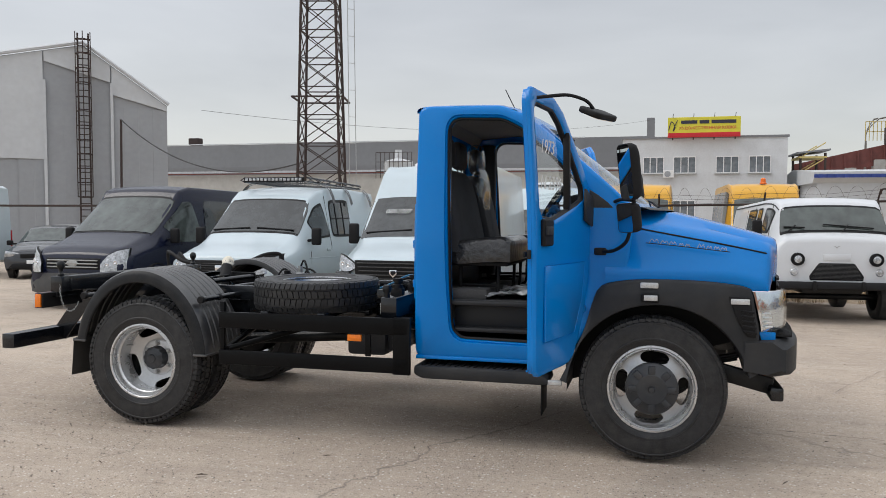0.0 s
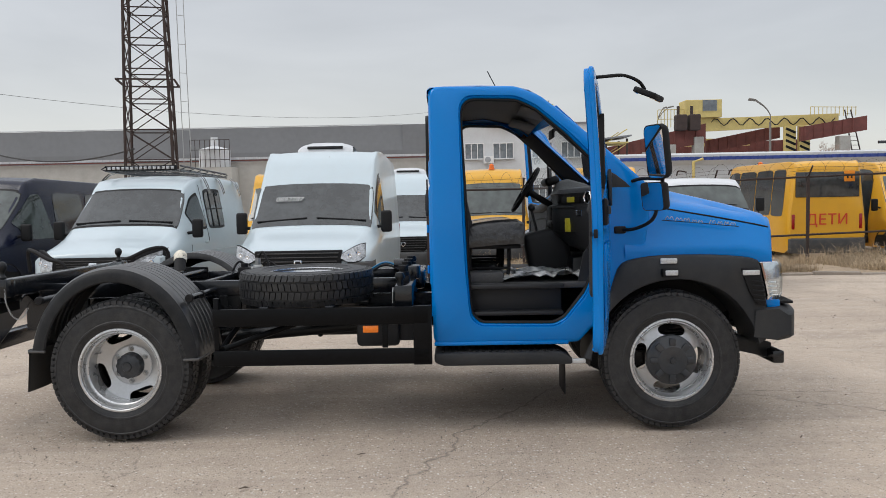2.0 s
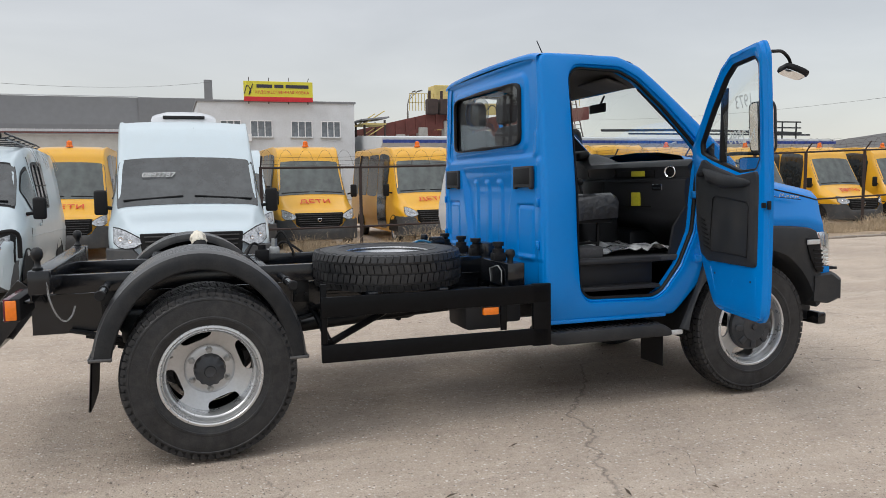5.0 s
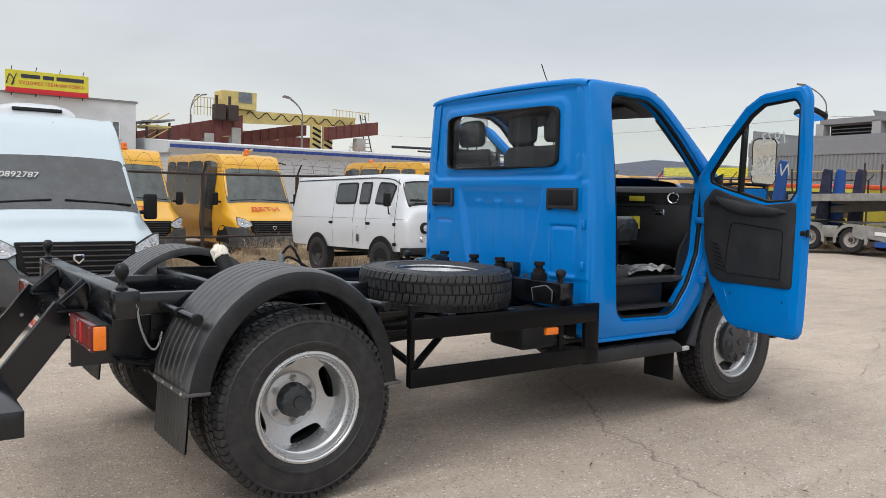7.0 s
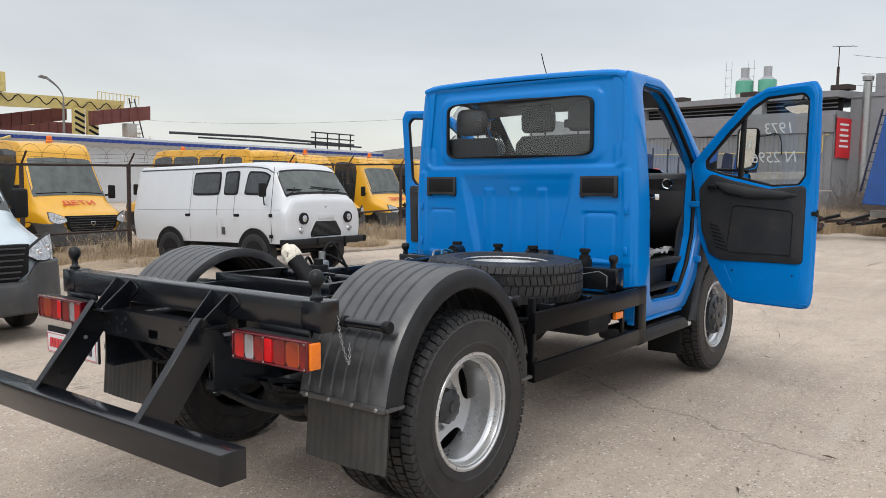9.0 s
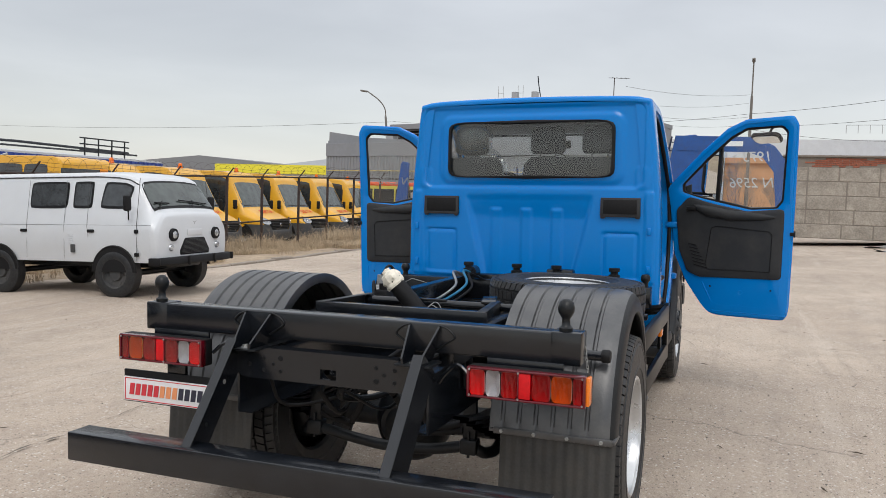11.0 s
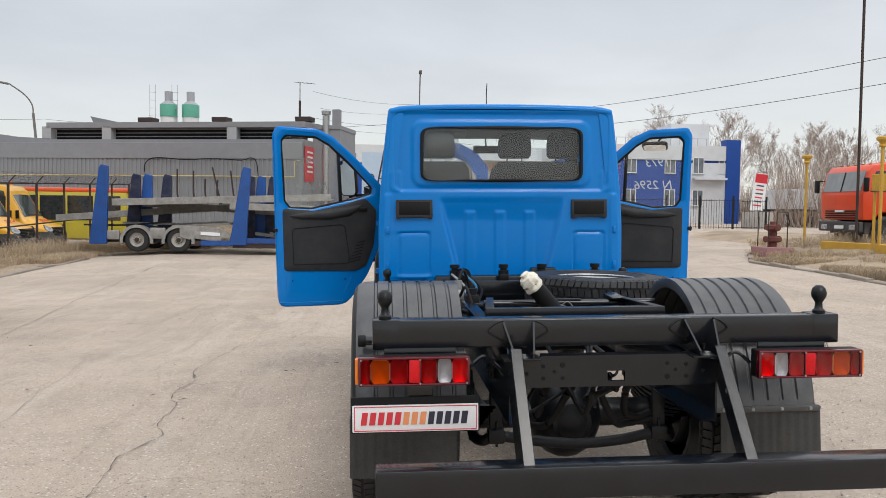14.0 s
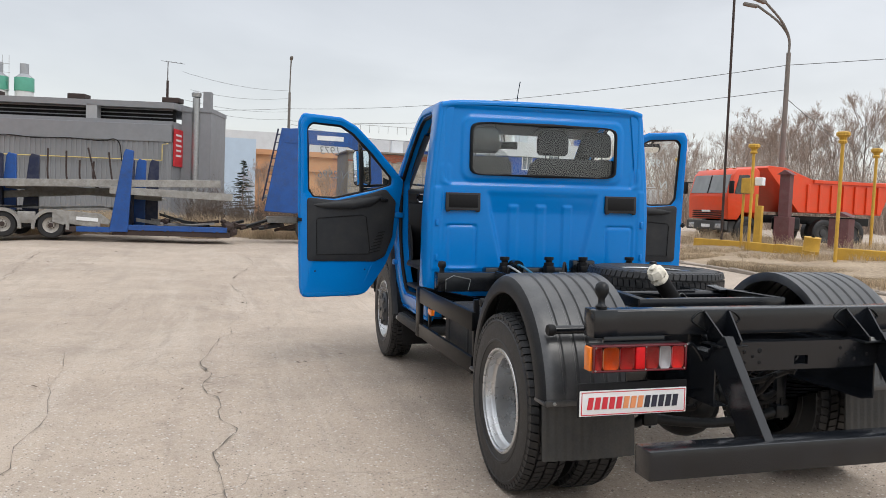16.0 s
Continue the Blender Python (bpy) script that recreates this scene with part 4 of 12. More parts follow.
tube(bm, [(3.12, 0, 2.12), (3.16, 0, 2.20)], 0.008, 6)
part("rear_view_mirror", bm, M_BLACK, cab, "", 40)
# roof aerial and lamp
bm = B()
tube(bm, [(2.72, 0.05, 2.385), (2.64, 0.06, 2.54), (2.60, 0.06, 2.62)], 0.004, 6)
box(bm, (2.73, 0.05, 2.392), (0.07, 0.045, 0.03), None, 0.012)
part("aerial", bm, M_BLACK, cab, "", 40)
for y in (-0.42, 0.42):
    bm = B()
    box(bm, (2.77, y, 2.378), (0.07, 0.045, 0.03), None, 0.012)
    part("roof_lamp", bm, M_BLACK, cab, "", 40)

# ---- bonnet, wings, bumper ----
bonnet = new("bonnet")
bonnet.parent = truck


def hood_pt(x, j):
    """j: 0 the middle to 9 the lower edge, over half of the bonnet."""
    t = (x - 3.46) / (4.52 - 3.46)
    zs, zl = 1.70 - 0.275 * t ** 1.15 - 0.03 * t ** 6, 1.565 - 0.20 * t - 0.02 * t ** 6
    zc = zs + 0.05 - 0.03 * t
    half = 0.60
    low = 1.17 - 0.07 * max(0, t - 0.75) / 0.25
    sec = [(0, zc), (0.30, zc - 0.008), (half - 0.05, zs + 0.012), (half, zs), (half + 0.045, zs - 0.035), (0.82, zl + 0.055), (0.895, zl + 0.012), (0.91, zl - 0.012), (0.925, zl - 0.04), (0.942, low + 0.155), (0.988, low + 0.085), (1.0, low + 0.04), (0.985, low - 0.02)]
    y, z = sec[j]
    y *= 1 - 0.06 * t ** 3
    bow = 0.215 * max(0, t) ** 2 * (1 - (y / 1.0) ** 2)
    return (x + bow, y, z)


for s in (-1, 1):
    bm = B()
    xs = [3.46 + 0.965 * (i / 18) for i in range(19)]
    rows = []
    for x in xs:
        rows.append([(p[0], s * p[1], p[2]) for p in (hood_pt(x, j) for j in range(13))])
    # the nose rolls over and down
    last = rows[-1]
    for dx, dz in ((0.016, -0.014), (0.026, -0.05), (0.030, -0.12), (0.026, -0.24)):
        rows.append([(p[0] + dx, p[1] * (1 - 0.015 * (dx / 0.05)), max(p[2] + dz, 0.98 + 0.004 * k)) for k, p in enumerate(last)])
    quads(bm, rows)
    part("bonnet_half", bm, M_BLUE, bonnet, "", 32)
    # shut line between lid and wing
    bm = B()
    pts = [hood_pt(3.46 + 0.965 * i / 18, 7) for i in range(2, 19)]
    tube(bm, [(p[0], s * (p[1] + 0.0015), p[2]) for p in pts], 0.0055, 6)
    part("shut_line", bm, M_BLACK, bonnet, "", 60)
    # raised chrome script, kept as plain strokes
    sb = new("script_badge")
    sb.parent = bonnet
    for a, b, up in ((3.74, 3.80, 0.020), (3.81, 3.86, 0.016), (3.865, 3.91, 0.018), (3.925, 3.955, 0.008), (3.965, 3.995, 0.008), (4.04, 4.085, 0.022), (4.095, 4.13, 0.014), (4.14, 4.175, 0.016), (4.18, 4.22, 0.014)):
        zz = 1.432 - 0.105 * (a - 3.74)
        bm = B()
        tube(bm, smooth_path([(a, s * 0.956, zz - 0.012), (a + (b - a) * 0.3, s * 0.955, zz + up * 0.7), (a + (b - a) * 0.55, s * 0.955, zz - 0.004), (a + (b - a) * 0.8, s * 0.955, zz + up * 0.6), (b, s * 0.955, zz - 0.012)], 3), 0.0024, 6)
        part("stroke", bm, M_STEEL, sb, "", 60)
    bm = B()
    tube(bm, [(3.72, s * 0.957, 1.420), (3.90, s * 0.956, 1.404), (4.24, s * 0.950, 1.368)], 0.003, 6)
    part("underline", bm, M_BLACK, sb, "", 60)
    # black cover at the foot of the pillar
    bm = B()
    prism(bm, [(3.33, 1.78), (3.41, 1.735), (3.53, 1.645), (3.545, 1.60), (3.53, 1.515), (3.50, 1.50), (3.39, 1.515), (3.33, 1.54)], s * 0.925, s * 0.972, "y", 0.010)
    part("pillar_foot_cover", bm, M_PLASTIC, bonnet, "black plastic cover at the pillar foot", 40)
bm = B()
quads(bm, [[(4.478 + 0.145 * (1 - y * y) - d, y, z) for y in [0.66 * (k / 10 - 1) for k in range(21)]] for d, z in ((0.0, 1.20), (0.0, 0.84), (0.05, 0.84), (0.05, 1.20))], close_u=True)
for q in range(7):
    tube(bm, [(4.484 + 0.145 * (1 - y * y), y, 0.88 + 0.05 * q) for y in [0.62 * (k / 6 - 1) for k in range(13)]], 0.010, 6)
part("grille", bm, M_BLACK, bonnet, "", 40)

for s in (-1, 1):
    wing = new("wing")
    wing.parent = truck
    n = 44
    arch, edge = [], []
    for k in range(n + 1):
        a = radians(177 - 165 * k / n)
        arch.append((3.80 + 0.575 * math.cos(a), 0.455 + 0.565 * math.sin(a)))
    band = [(3.175, 0.50), (3.235, 0.62), (3.33, 0.84), (3.385, 1.03), (3.44, 1.135), (3.60, 1.178), (3.80, 1.188), (4.0, 1.185), (4.2, 1.172), (4.33, 1.152), (4.372, 1.13), (4.392, 1.04), (4.410, 0.95), (4.425, 0.87), (4.42, 0.74), (4.42, 0.60)]
    fine = smooth_path([(x, 0, z) for x, z in band], 6)
    L = [0]
    for a, b in zip(fine, fine[1:]):
        L.append(L[-1] + (b - a).length)
    for k in range(n + 1):
        d = L[-1] * k / n
        i = max(i for i in range(len(L)) if L[i] <= d + 1e-9)
        i = min(i, len(fine) - 2)
        t = (d - L[i]) / max(1e-9, L[i + 1] - L[i])
        p = fine[i].lerp(fine[i + 1], t)
        edge.append((p.x, p.z))
    bm = B()
    rows = []
    for f, y in ((1.0, 0.985), (0.97, 1.008), (0.90, 1.018), (0.5, 1.028), (0.12, 1.034), (0.03, 1.030), (0.0, 1.015), (-0.02, 0.90), (-0.02, 0.62)):
        rows.append([(arch[k][0] + (edge[k][0] - arch[k][0]) * f, s * y * (1 - 0.05 * max(0, edge[k][0] - 4.25) / 0.25), arch[k][1] + (edge[k][1] - arch[k][1]) * f) for k in range(n + 1)])
    quads(bm, rows)
    part("wheel_arch", bm, M_PLASTIC, wing, "black plastic wheel arch trim", 40)
    bm = B()
    box(bm, (3.745, s * 1.030, 1.147), (0.115, 0.020, 0.038), None, 0.008)
    part("reflector", bm, M_CLEAR, wing, "white side reflector", 40)
    bm = B()
    box(bm, (3.75, s * 1.045, 1.068), (0.115, 0.055, 0.055), None, 0.012)
    sl = part("side_lamp", bm, M_BLACK, wing, "", 40)
    bm = B()
    box(bm, (3.755, s * 1.072, 1.070), (0.085, 0.010, 0.035), None, 0.004)
    part("lens", bm, M_CLEAR, sl, "", 40)
    # ribbed inlet panel with its marker
    bm = B()
    prism(bm, [(4.23, 1.09), (4.362, 1.085), (4.402, 0.83), (4.345, 0.84), (4.29, 0.93)], s * 1.000, s * 1.017, "y", 0.006)
    for k in range(5):
        box(bm, (4.345 + 0.004 * k, s * 1.017, 0.995 - 0.032 * k), (0.085, 0.010, 0.016), pose(0, 0, 0, 0, 8), 0.004)
    part("inlet_panel", bm, M_BLACK, wing, "", 40)
    bm = B()
    box(bm, (4.30, s * 1.020, 1.058), (0.115, 0.016, 0.036), None, 0.006)
    part("reflector", bm, M_CLEAR, wing, "", 40)
    # headlamp wraps round the corner
    bm = B()
    rows = []
    for z, xo, yo in ((1.125, 0.0, 0.0), (1.10, 0.012, 0.004), (1.00, 0.022, 0.006), (0.90, 0.018, 0.004), (0.865, 0.0, -0.006)):
        lean = (1.125 - z) * 0.22
        rows.append([(4.375 + lean + xo * 0.3, s * (0.968 + yo), z), (4.45 + xo, s * (0.955 + yo), z), (4.52 + xo, s * (0.90 + yo), z), (4.57 + xo, s * (0.78 + yo), z), (4.60 + xo, s * 0.62, z)])
    quads(bm, rows)
    lamp = part("headlamp_bowl", bm, M_LAMPCHROME, wing, "chrome headlamp reflector", 40)
    bm = B()
    quads(bm, [[(4.380 + (1.125 - z) * 0.22 + d, s * (0.9775 - d * 0.2), z) for d in (0.0, 0.012)] for z in (1.12, 1.09, 1.05, 1.01)])
    part("turn_lens", bm, M_AMBERDARK, lamp, "dull amber turn lens", 40)
    bm = B()
    prism(bm, star([(-0.026, -0.068), (0.026, -0.074), (0.030, 0.070), (-0.018, 0.078)], (0, 0), 40, 2), -0.010, 0.012, "z", 0.006, pose(4.520, s * 0.868, 0.955, 90, 0, 52 if s > 0 else 128))
    part("lamp_glass", bm, M_LAMPWHITE, lamp, "frosted dipped-beam lens", 40)
    for q in range(4):
        bm = B()
        box(bm, (4.465 + 0.004 * q, s * 0.968, 0.985 - 0.028 * q), (0.048, 0.008, 0.009), pose(0, 0, 0, 0, 0, s * -12), 0.003)
        part("lamp_slat", bm, M_LAMPWHITE, lamp, "", 40)
    bm = B()
    quads(bm, [[(x + 0.012, y + s * 0.010, z) for x, y, z in r] for r in rows])
    part("headlamp_lens", bm, glass("headlamp_lens", (0.86, 0.9, 0.92)), wing, "", 40)
    for yy, zz, xx in ((0.80, 1.0, 4.530), (0.68, 0.99, 4.565)):
        bm = B()
        lathe(bm, [(0.001, -0.005), (0.028, 0.0), (0.036, 0.012), (0.050, 0.008), (0.056, -0.02)], 20, pose(xx, s * yy, zz, 0, 0, -90 + s * 28))
        part("headlamp_ring", bm, M_CHROME, wing, "", 40)
    bm = B()
    prism(bm, [(4.42, 0.865), (4.52, 0.865), (4.52, 0.80), (4.44, 0.80)], s * 0.93, s * 0.955, "y", 0.006)
    part("corner_panel", bm, M_BLUE, wing, "", 40)
    # arch liner
    bm = B()
    quads(bm, [[(3.80 + 0.58 * math.cos(radians(a)), s * y, 0.455 + 0.57 * math.sin(radians(a))) for a in range(30, 184, 9)] for y in (0.99, 0.55)])
    vv = [(3.80 + 0.58 * math.cos(radians(a)), s * 0.56, 0.455 + 0.57 * math.sin(radians(a))) for a in range(30, 184, 9)]
    bm.faces.new([bm.verts.new(p) for p in vv])
    part("arch_liner", bm, M_BLACK, wing, "", 40)
    # mud flap behind the front wheel
    bm = B()
    box(bm, (3.05, s * 0.84, 0.37), (0.008, 0.27, 0.26), None, 0.003)
    part("mud_flap", bm, M_BLACK, wing, "", 40)

bumper = new("front_bumper")
bumper.parent = truck
bm = B()
rows = []
for y in [1.01 * math.sin(math.pi * (k / 28 - 0.5)) for k in range(29)]:
    e = abs(y) / 1.01
    bow = 0.12 * (1 - e * e)
    end = 0.05 * e ** 14
    back = 4.40 - 0.075 * e ** 5
    rows.append([(back, y, 0.60 + end * 0.4), (4.52 + bow - end, y, 0.572 + end * 0.6), (4.60 + bow - end, y, 0.585 + end), (4.625 + bow - end, y, 0.62), (4.625 + bow - end, y, 0.79 - end * 0.5), (4.605 + bow - end, y, 0.815 - end), (4.54 + bow - end, y, 0.83 - end * 0.4), (back + 0.01, y, 0.815 - end * 0.3)])
vv = quads(bm, rows, close_v=True)
cap(bm, vv[0])
cap(bm, vv[-1][::-1])
part("bumper_beam", bm, M_PLASTIC, bumper, "black moulded bumper", 40)
bm = B()
box(bm, (4.57, 0, 0.842), (0.10, 1.86, 0.014), None, 0.004)
for k in range(40):
    box(bm, (4.57 + 0.09 * (1 - ((k - 19.5) / 20) ** 2), -0.92 + 1.84 * k / 39, 0.851), (0.09, 0.018, 0.006), None, 0.002, 1)
part("step_tread", bm, M_BLACK, bumper, "", 40)
for s in (-1, 1):
    bm = B()
    box(bm, (4.36, s * 0.72, 0.525), (0.36, 0.07, 0.11), pose(0, 0, 0, 0, 14), 0.01)
    part("underrun_bracket", bm, M_CHASSIS2, bumper, "", 40)
bm = B()
box(bm, (4.55, 0, 0.452), (0.08, 1.73, 0.088), None, 0.012)
part("underrun_bar", bm, M_CHASSIS, bumper, "", 40)

# ---- mirrors on the wings ----
for s in (-1, 1):
    mir = new("wing_mirror")
    mir.parent = truck
    for z0, z1, w, y0, nm in ((1.690, 2.035, 0.165, 1.275, "main"), (1.490, 1.672, 0.195, 1.20, "wide")):
        M = pose(3.61, s * y0, (z0 + z1) / 2, 0, -7, s * -30)
        hh, hw = (z1 - z0) / 2, w / 2
        face = star([(-hw, -hh), (hw, -hh), (hw, hh), (-hw, hh)], (0, 0), 96, 5)
        bm = B()
        rows = [[M @ Vector((x, u * f, v * f)) for u, v in face] for x, f in ((-0.020, 0.955), (-0.024, 0.975), (-0.020, 1.0), (0.010, 1.0), (0.036, 0.93), (0.052, 0.74), (0.057, 0.40))]
        vv = quads(bm, rows, close_v=True)
        cap(bm, vv[-1])
        cap(bm, vv[0][::-1])
        hs = part("mirror_housing", bm, M_BLACK, mir, "black moulded mirror housing", 50)
        bm = B()
        cap(bm, [bm.verts.new(M @ Vector((-0.0225, u * 0.93, v * 0.95))) for u, v in face])
        part("mirror_glass", bm, M_MIRROR, hs, "mirror glass", 0)
    bm = B()
    tube(bm, smooth_path([(3.44, s * 0.985, 1.36), (3.52, s * 1.06, 1.37), (3.60, s * 1.18, 1.43), (3.63, s * 1.22, 1.54)], 5), 0.012, 8)
    tube(bm, smooth_path([(3.64, s * 1.24, 1.63), (3.645, s * 1.26, 1.67), (3.64, s * 1.28, 1.72)], 5), 0.013, 8)
    tube(bm, smooth_path([(3.50, s * 0.93, 1.68), (3.56, s * 1.05, 1.70), (3.63, s * 1.27, 1.69)], 5), 0.012, 8)
    box(bm, (3.43, s * 0.985, 1.36), (0.08, 0.03, 0.05), None, 0.01)
    part("mirror_arm", bm, M_BLACK, mir, "", 50)


# ---- doors ----
def door(s, deg):
    d = new("door")
    d.parent = truck
    hx, hy = 3.365, s * 0.960
    d.matrix_basis = pose(hx, hy, 0) @ pose(0, 0, 0, 0, 0, -s * deg)
    n = 240
    sh = [(2.392, 0.70), (2.380, 1.1), (2.355, 2.235), (2.392, 2.305), (2.75, 2.290), (2.90, 2.222), (3.10, 2.045), (3.28, 1.86), (3.395, 1.735), (3.37, 1.58), (3.32, 1.17), (3.215, 0.94), (3.09, 0.765), (3.02, 0.690), (2.94, 0.672), (2.43, 0.672)]
    wn_ = [(2.455, 1.635), (2.43, 2.18), (2.47, 2.225), (2.74, 2.215), (2.86, 2.15), (3.05, 1.98), (3.255, 1.765), (3.25, 1.70), (3.10, 1.655), (2.70, 1.565), (2.50, 1.575)]
    c = (2.80, 1.85)
    lo, lu = star(wn_, c, n, 1), star(sh, c, n, 1)
    g = lambda l, k: grow(l, k, c)
    yo = lambda z: 0.55 * (yside(z) - 0.985)
    # outer skin, edge, inner skin in one closed shell with the window opening
    bm = B()
    rows = []
    for loop, dy in ((lo, -0.012), (g(lo, 0.012), -0.002), (g(lo, 0.035), 0.0), (g(lu, -0.03), 0.004), (g(lu, -0.008), 0.002), (lu, -0.006), (lu, -0.022), (g(lu, -0.012), -0.028), (g(lu, -0.014), -0.052), (g(lu, -0.04), -0.058), (g(lo, 0.06), -0.058), (g(lo, 0.02), -0.050), (lo, -0.040)):
        rows.append([(x - hx, s * (yo(z) + dy), z) for x, z in loop])
    quads(bm, rows, close_u=True, close_v=True)
    part("door_shell", bm, M_BLUE, d, "bright blue painted door shell", 40)
    # swage panel outside, below the handle
    bm = B()
    prism(bm, [(2.50 - hx, 1.30), (3.22 - hx, 1.30), (3.16 - hx, 1.06), (3.02 - hx, 0.86), (2.50 - hx, 0.86)], s * 0.002, s * 0.012, "y", 0.009)
    part("swage", bm, M_BLUE, d, "", 60)
    # inner trim card
    bm = B()
    card = star([(2.435, 1.57), (2.445, 1.00), (3.10, 0.985), (3.20, 1.03), (3.275, 1.22), (3.305, 1.55), (3.20, 1.665), (3.02, 1.61), (2.72, 1.545)], (2.85, 1.3), 200, 2)
    rows = [[(x - hx, s * y, z) for x, z in grow(card, k, (2.85, 1.3))] for k, y in ((0, -0.055), (-0.006, -0.072), (-0.03, -0.080), (-0.12, -0.078))]
    vv = quads(bm, rows, close_v=True)
    bm.faces.new(vv[-1])
    tc = part("trim_card", bm, M_PLASTIC, d, "black moulded plastic trim card", 40)
    bm = B()
    rows = []
    for x, z, r in ((2.50, 1.50, 0.006), (2.60, 1.50, 0.022), (2.85, 1.51, 0.034), (3.05, 1.545, 0.034), (3.15, 1.585, 0.012)):
        rows.append([(x - hx + 0, s * (-0.078 - max(0, math.cos(a)) * r), z + math.sin(a) * r * 1.3) for a in [math.pi * (k / 8 - 0.5) for k in range(9)]])
    quads(bm, rows)
    part("armrest", bm, M_PLASTIC, tc, "", 60)
    bm = B()
    tube(bm, [(p[0] - hx, s * -0.082, p[1]) for p in ((2.53, 1.06), (2.52, 1.36), (2.54, 1.385), (2.96, 1.42), (3.0, 1.40), (3.04, 1.10), (3.02, 1.06), (2.53, 1.06))], 0.003, 6)
    part("pocket_edge", bm, M_BLACK, tc, "", 60)
    for k in range(7):
        bm = B()
        box(bm, (3.08 - hx + 0.012 * k, s * -0.080, 1.08 + 0.03 * k), (0.12 - 0.008 * k, 0.008, 0.010), pose(0, 0, 0, 0, -12), 0.003)
        part("speaker_slat", bm, M_BLACK, tc, "", 40)
    bm = B()
    box(bm, (3.17 - hx, s * -0.09, 1.56), (0.08, 0.03, 0.035), None, 0.012)
    part("inner_handle", bm, M_BLACK, tc, "", 40)
    # pressed field and bolts below the card
    for name_, pts, r in (("pressing", ((2.60, 0.925), (2.91, 0.925), (2.93, 0.91), (2.93, 0.845), (2.91, 0.83), (2.60, 0.83), (2.58, 0.845), (2.58, 0.91), (2.60, 0.925)), 0.0045), ("pressing", ((2.46, 0.95), (2.46, 0.79), (2.50, 0.765), (2.93, 0.765), (2.99, 0.79), (3.07, 0.95)), 0.005), ("hem_fold", ((2.40, 0.712), (2.98, 0.712)), 0.006)):
        bm = B()
        tube(bm, [(x - hx, s * -0.0575, z) for x, z in pts], r, 8)
        part(name_, bm, M_BLUE, d, "", 60)
    bm = B()
    lathe(bm, [(0.022, 0.002), (0.018, 0.007), (0.010, 0.005), (0.001, 0.002)], 16, pose(2.755 - hx, s * -0.056, 0.878, 0, 0, 180 if s > 0 else 0))
    part("pressed_dimple", bm, M_BLUE, d, "", 60)
    for x, z in ((2.52, 0.91), (2.60, 0.795), (2.88, 0.80), (3.00, 0.915)):
        bm = B()
        lathe(bm, [(0.001, 0.004), (0.008, 0.004), (0.009, 0.0)], 10, pose(x - hx, s * -0.058, z, 0, 0, 180 if s > 0 else 0))
        part("bolt", bm, M_BLACK, d, "", 40)
    # glazing, divider, seals
    bm = B()
    bm.faces.new([bm.verts.new((x - hx, s * (yo(z) - 0.026), z)) for x, z in g(lo, 0.004)])
    pane = part("window_pane", bm, M_GLASS, d, "clear glass with white marker strokes", 0)
    bm = B()
    rows = [[(x - hx, s * (yo(z) + dy), z) for x, z in g(lo, k)] for k, dy in ((0.006, -0.008), (-0.010, -0.012), (-0.014, -0.026), (-0.010, -0.040), (0.006, -0.044))]
    quads(bm, rows, close_v=True)
    part("window_seal", bm, M_SEAL, d, "", 60)
    bm = B()
    prism(bm, [(2.955 - hx, 1.625), (2.985 - hx, 1.632), (2.965 - hx, 2.075), (2.935 - hx, 2.10)], s * -0.050, s * -0.010, "y", 0.004)
    part("window_divider", bm, M_SEAL, d, "", 50)
    # hand-drawn digits on the outside of the glass
    for word, x, z in (("1973", 2.66, 1.985), ("N 2596", 2.70, 1.775)):
        text_part("marker_stroke", word, 0.115 if s < 0 else 0.10, M_CHALK if s < 0 else M_CHALK2, pane, pose(x - hx, s * (yo(z) - 0.022), z, 90, 0, 0 if s < 0 else 180), "white hand-drawn digits", 0.0006, 0.18)
    # outer handle, black corner, lock, mirror on its rod
    bm = B()
    box(bm, (2.52 - hx, s * 0.012, 1.49), (0.15, 0.030, 0.155), None, 0.028, 4)
    oh = part("outer_handle", bm, M_BLACK, d, "black plastic door handle", 40)
    bm = B()
    box(bm, (2.50 - hx, s * 0.034, 1.50), (0.10, 0.02, 0.05), None, 0.009)
    part("grip", bm, M_PLASTIC, oh, "", 40)
    bm = B()
    prism(bm, [(3.20 - hx, 1.77), (3.385 - hx, 1.70), (3.36 - hx, 1.52), (3.20 - hx, 1.56)], s * 0.001, s * 0.020, "y", 0.008)
    part("corner_cover", bm, M_PLASTIC, d, "", 40)
    bm = B()
    box(bm, (2.362 - hx, s * -0.035, 1.37), (0.012, 0.022, 0.05), None, 0.003)
    box(bm, (2.372 - hx, s * -0.062, 1.37), (0.04, 0.012, 0.03), None, 0.003)
    part("latch", bm, M_BLACK, d, "", 40)
    for z in (0.98, 1.42):
        bm = B()
        box(bm, (-0.02, s * -0.045, z), (0.10, 0.05, 0.05), None, 0.01)
        tube(bm, [(0.0, s * -0.03, z - 0.04), (0.0, s * -0.03, z + 0.04)], 0.012, 8)
        part("hinge", bm, M_BLUE_IN, d, "", 40)
    if s < 0:
        bm = B()
        tube(bm, smooth_path([(2.44 - hx, s * -0.03, 2.245), (2.46 - hx, s * 0.03, 2.25), (2.54 - hx, s * 0.12, 2.262), (2.61 - hx, s * 0.20, 2.235), (2.64 - hx, s * 0.235, 2.19)], 5), 0.010, 8)
        arm = part("kerb_mirror_arm", bm, M_BLACK, d, "", 50)
        Mk = pose(2.66 - hx, s * 0.255, 2.150, s * -24, 0, s * 14)
        bm = B()
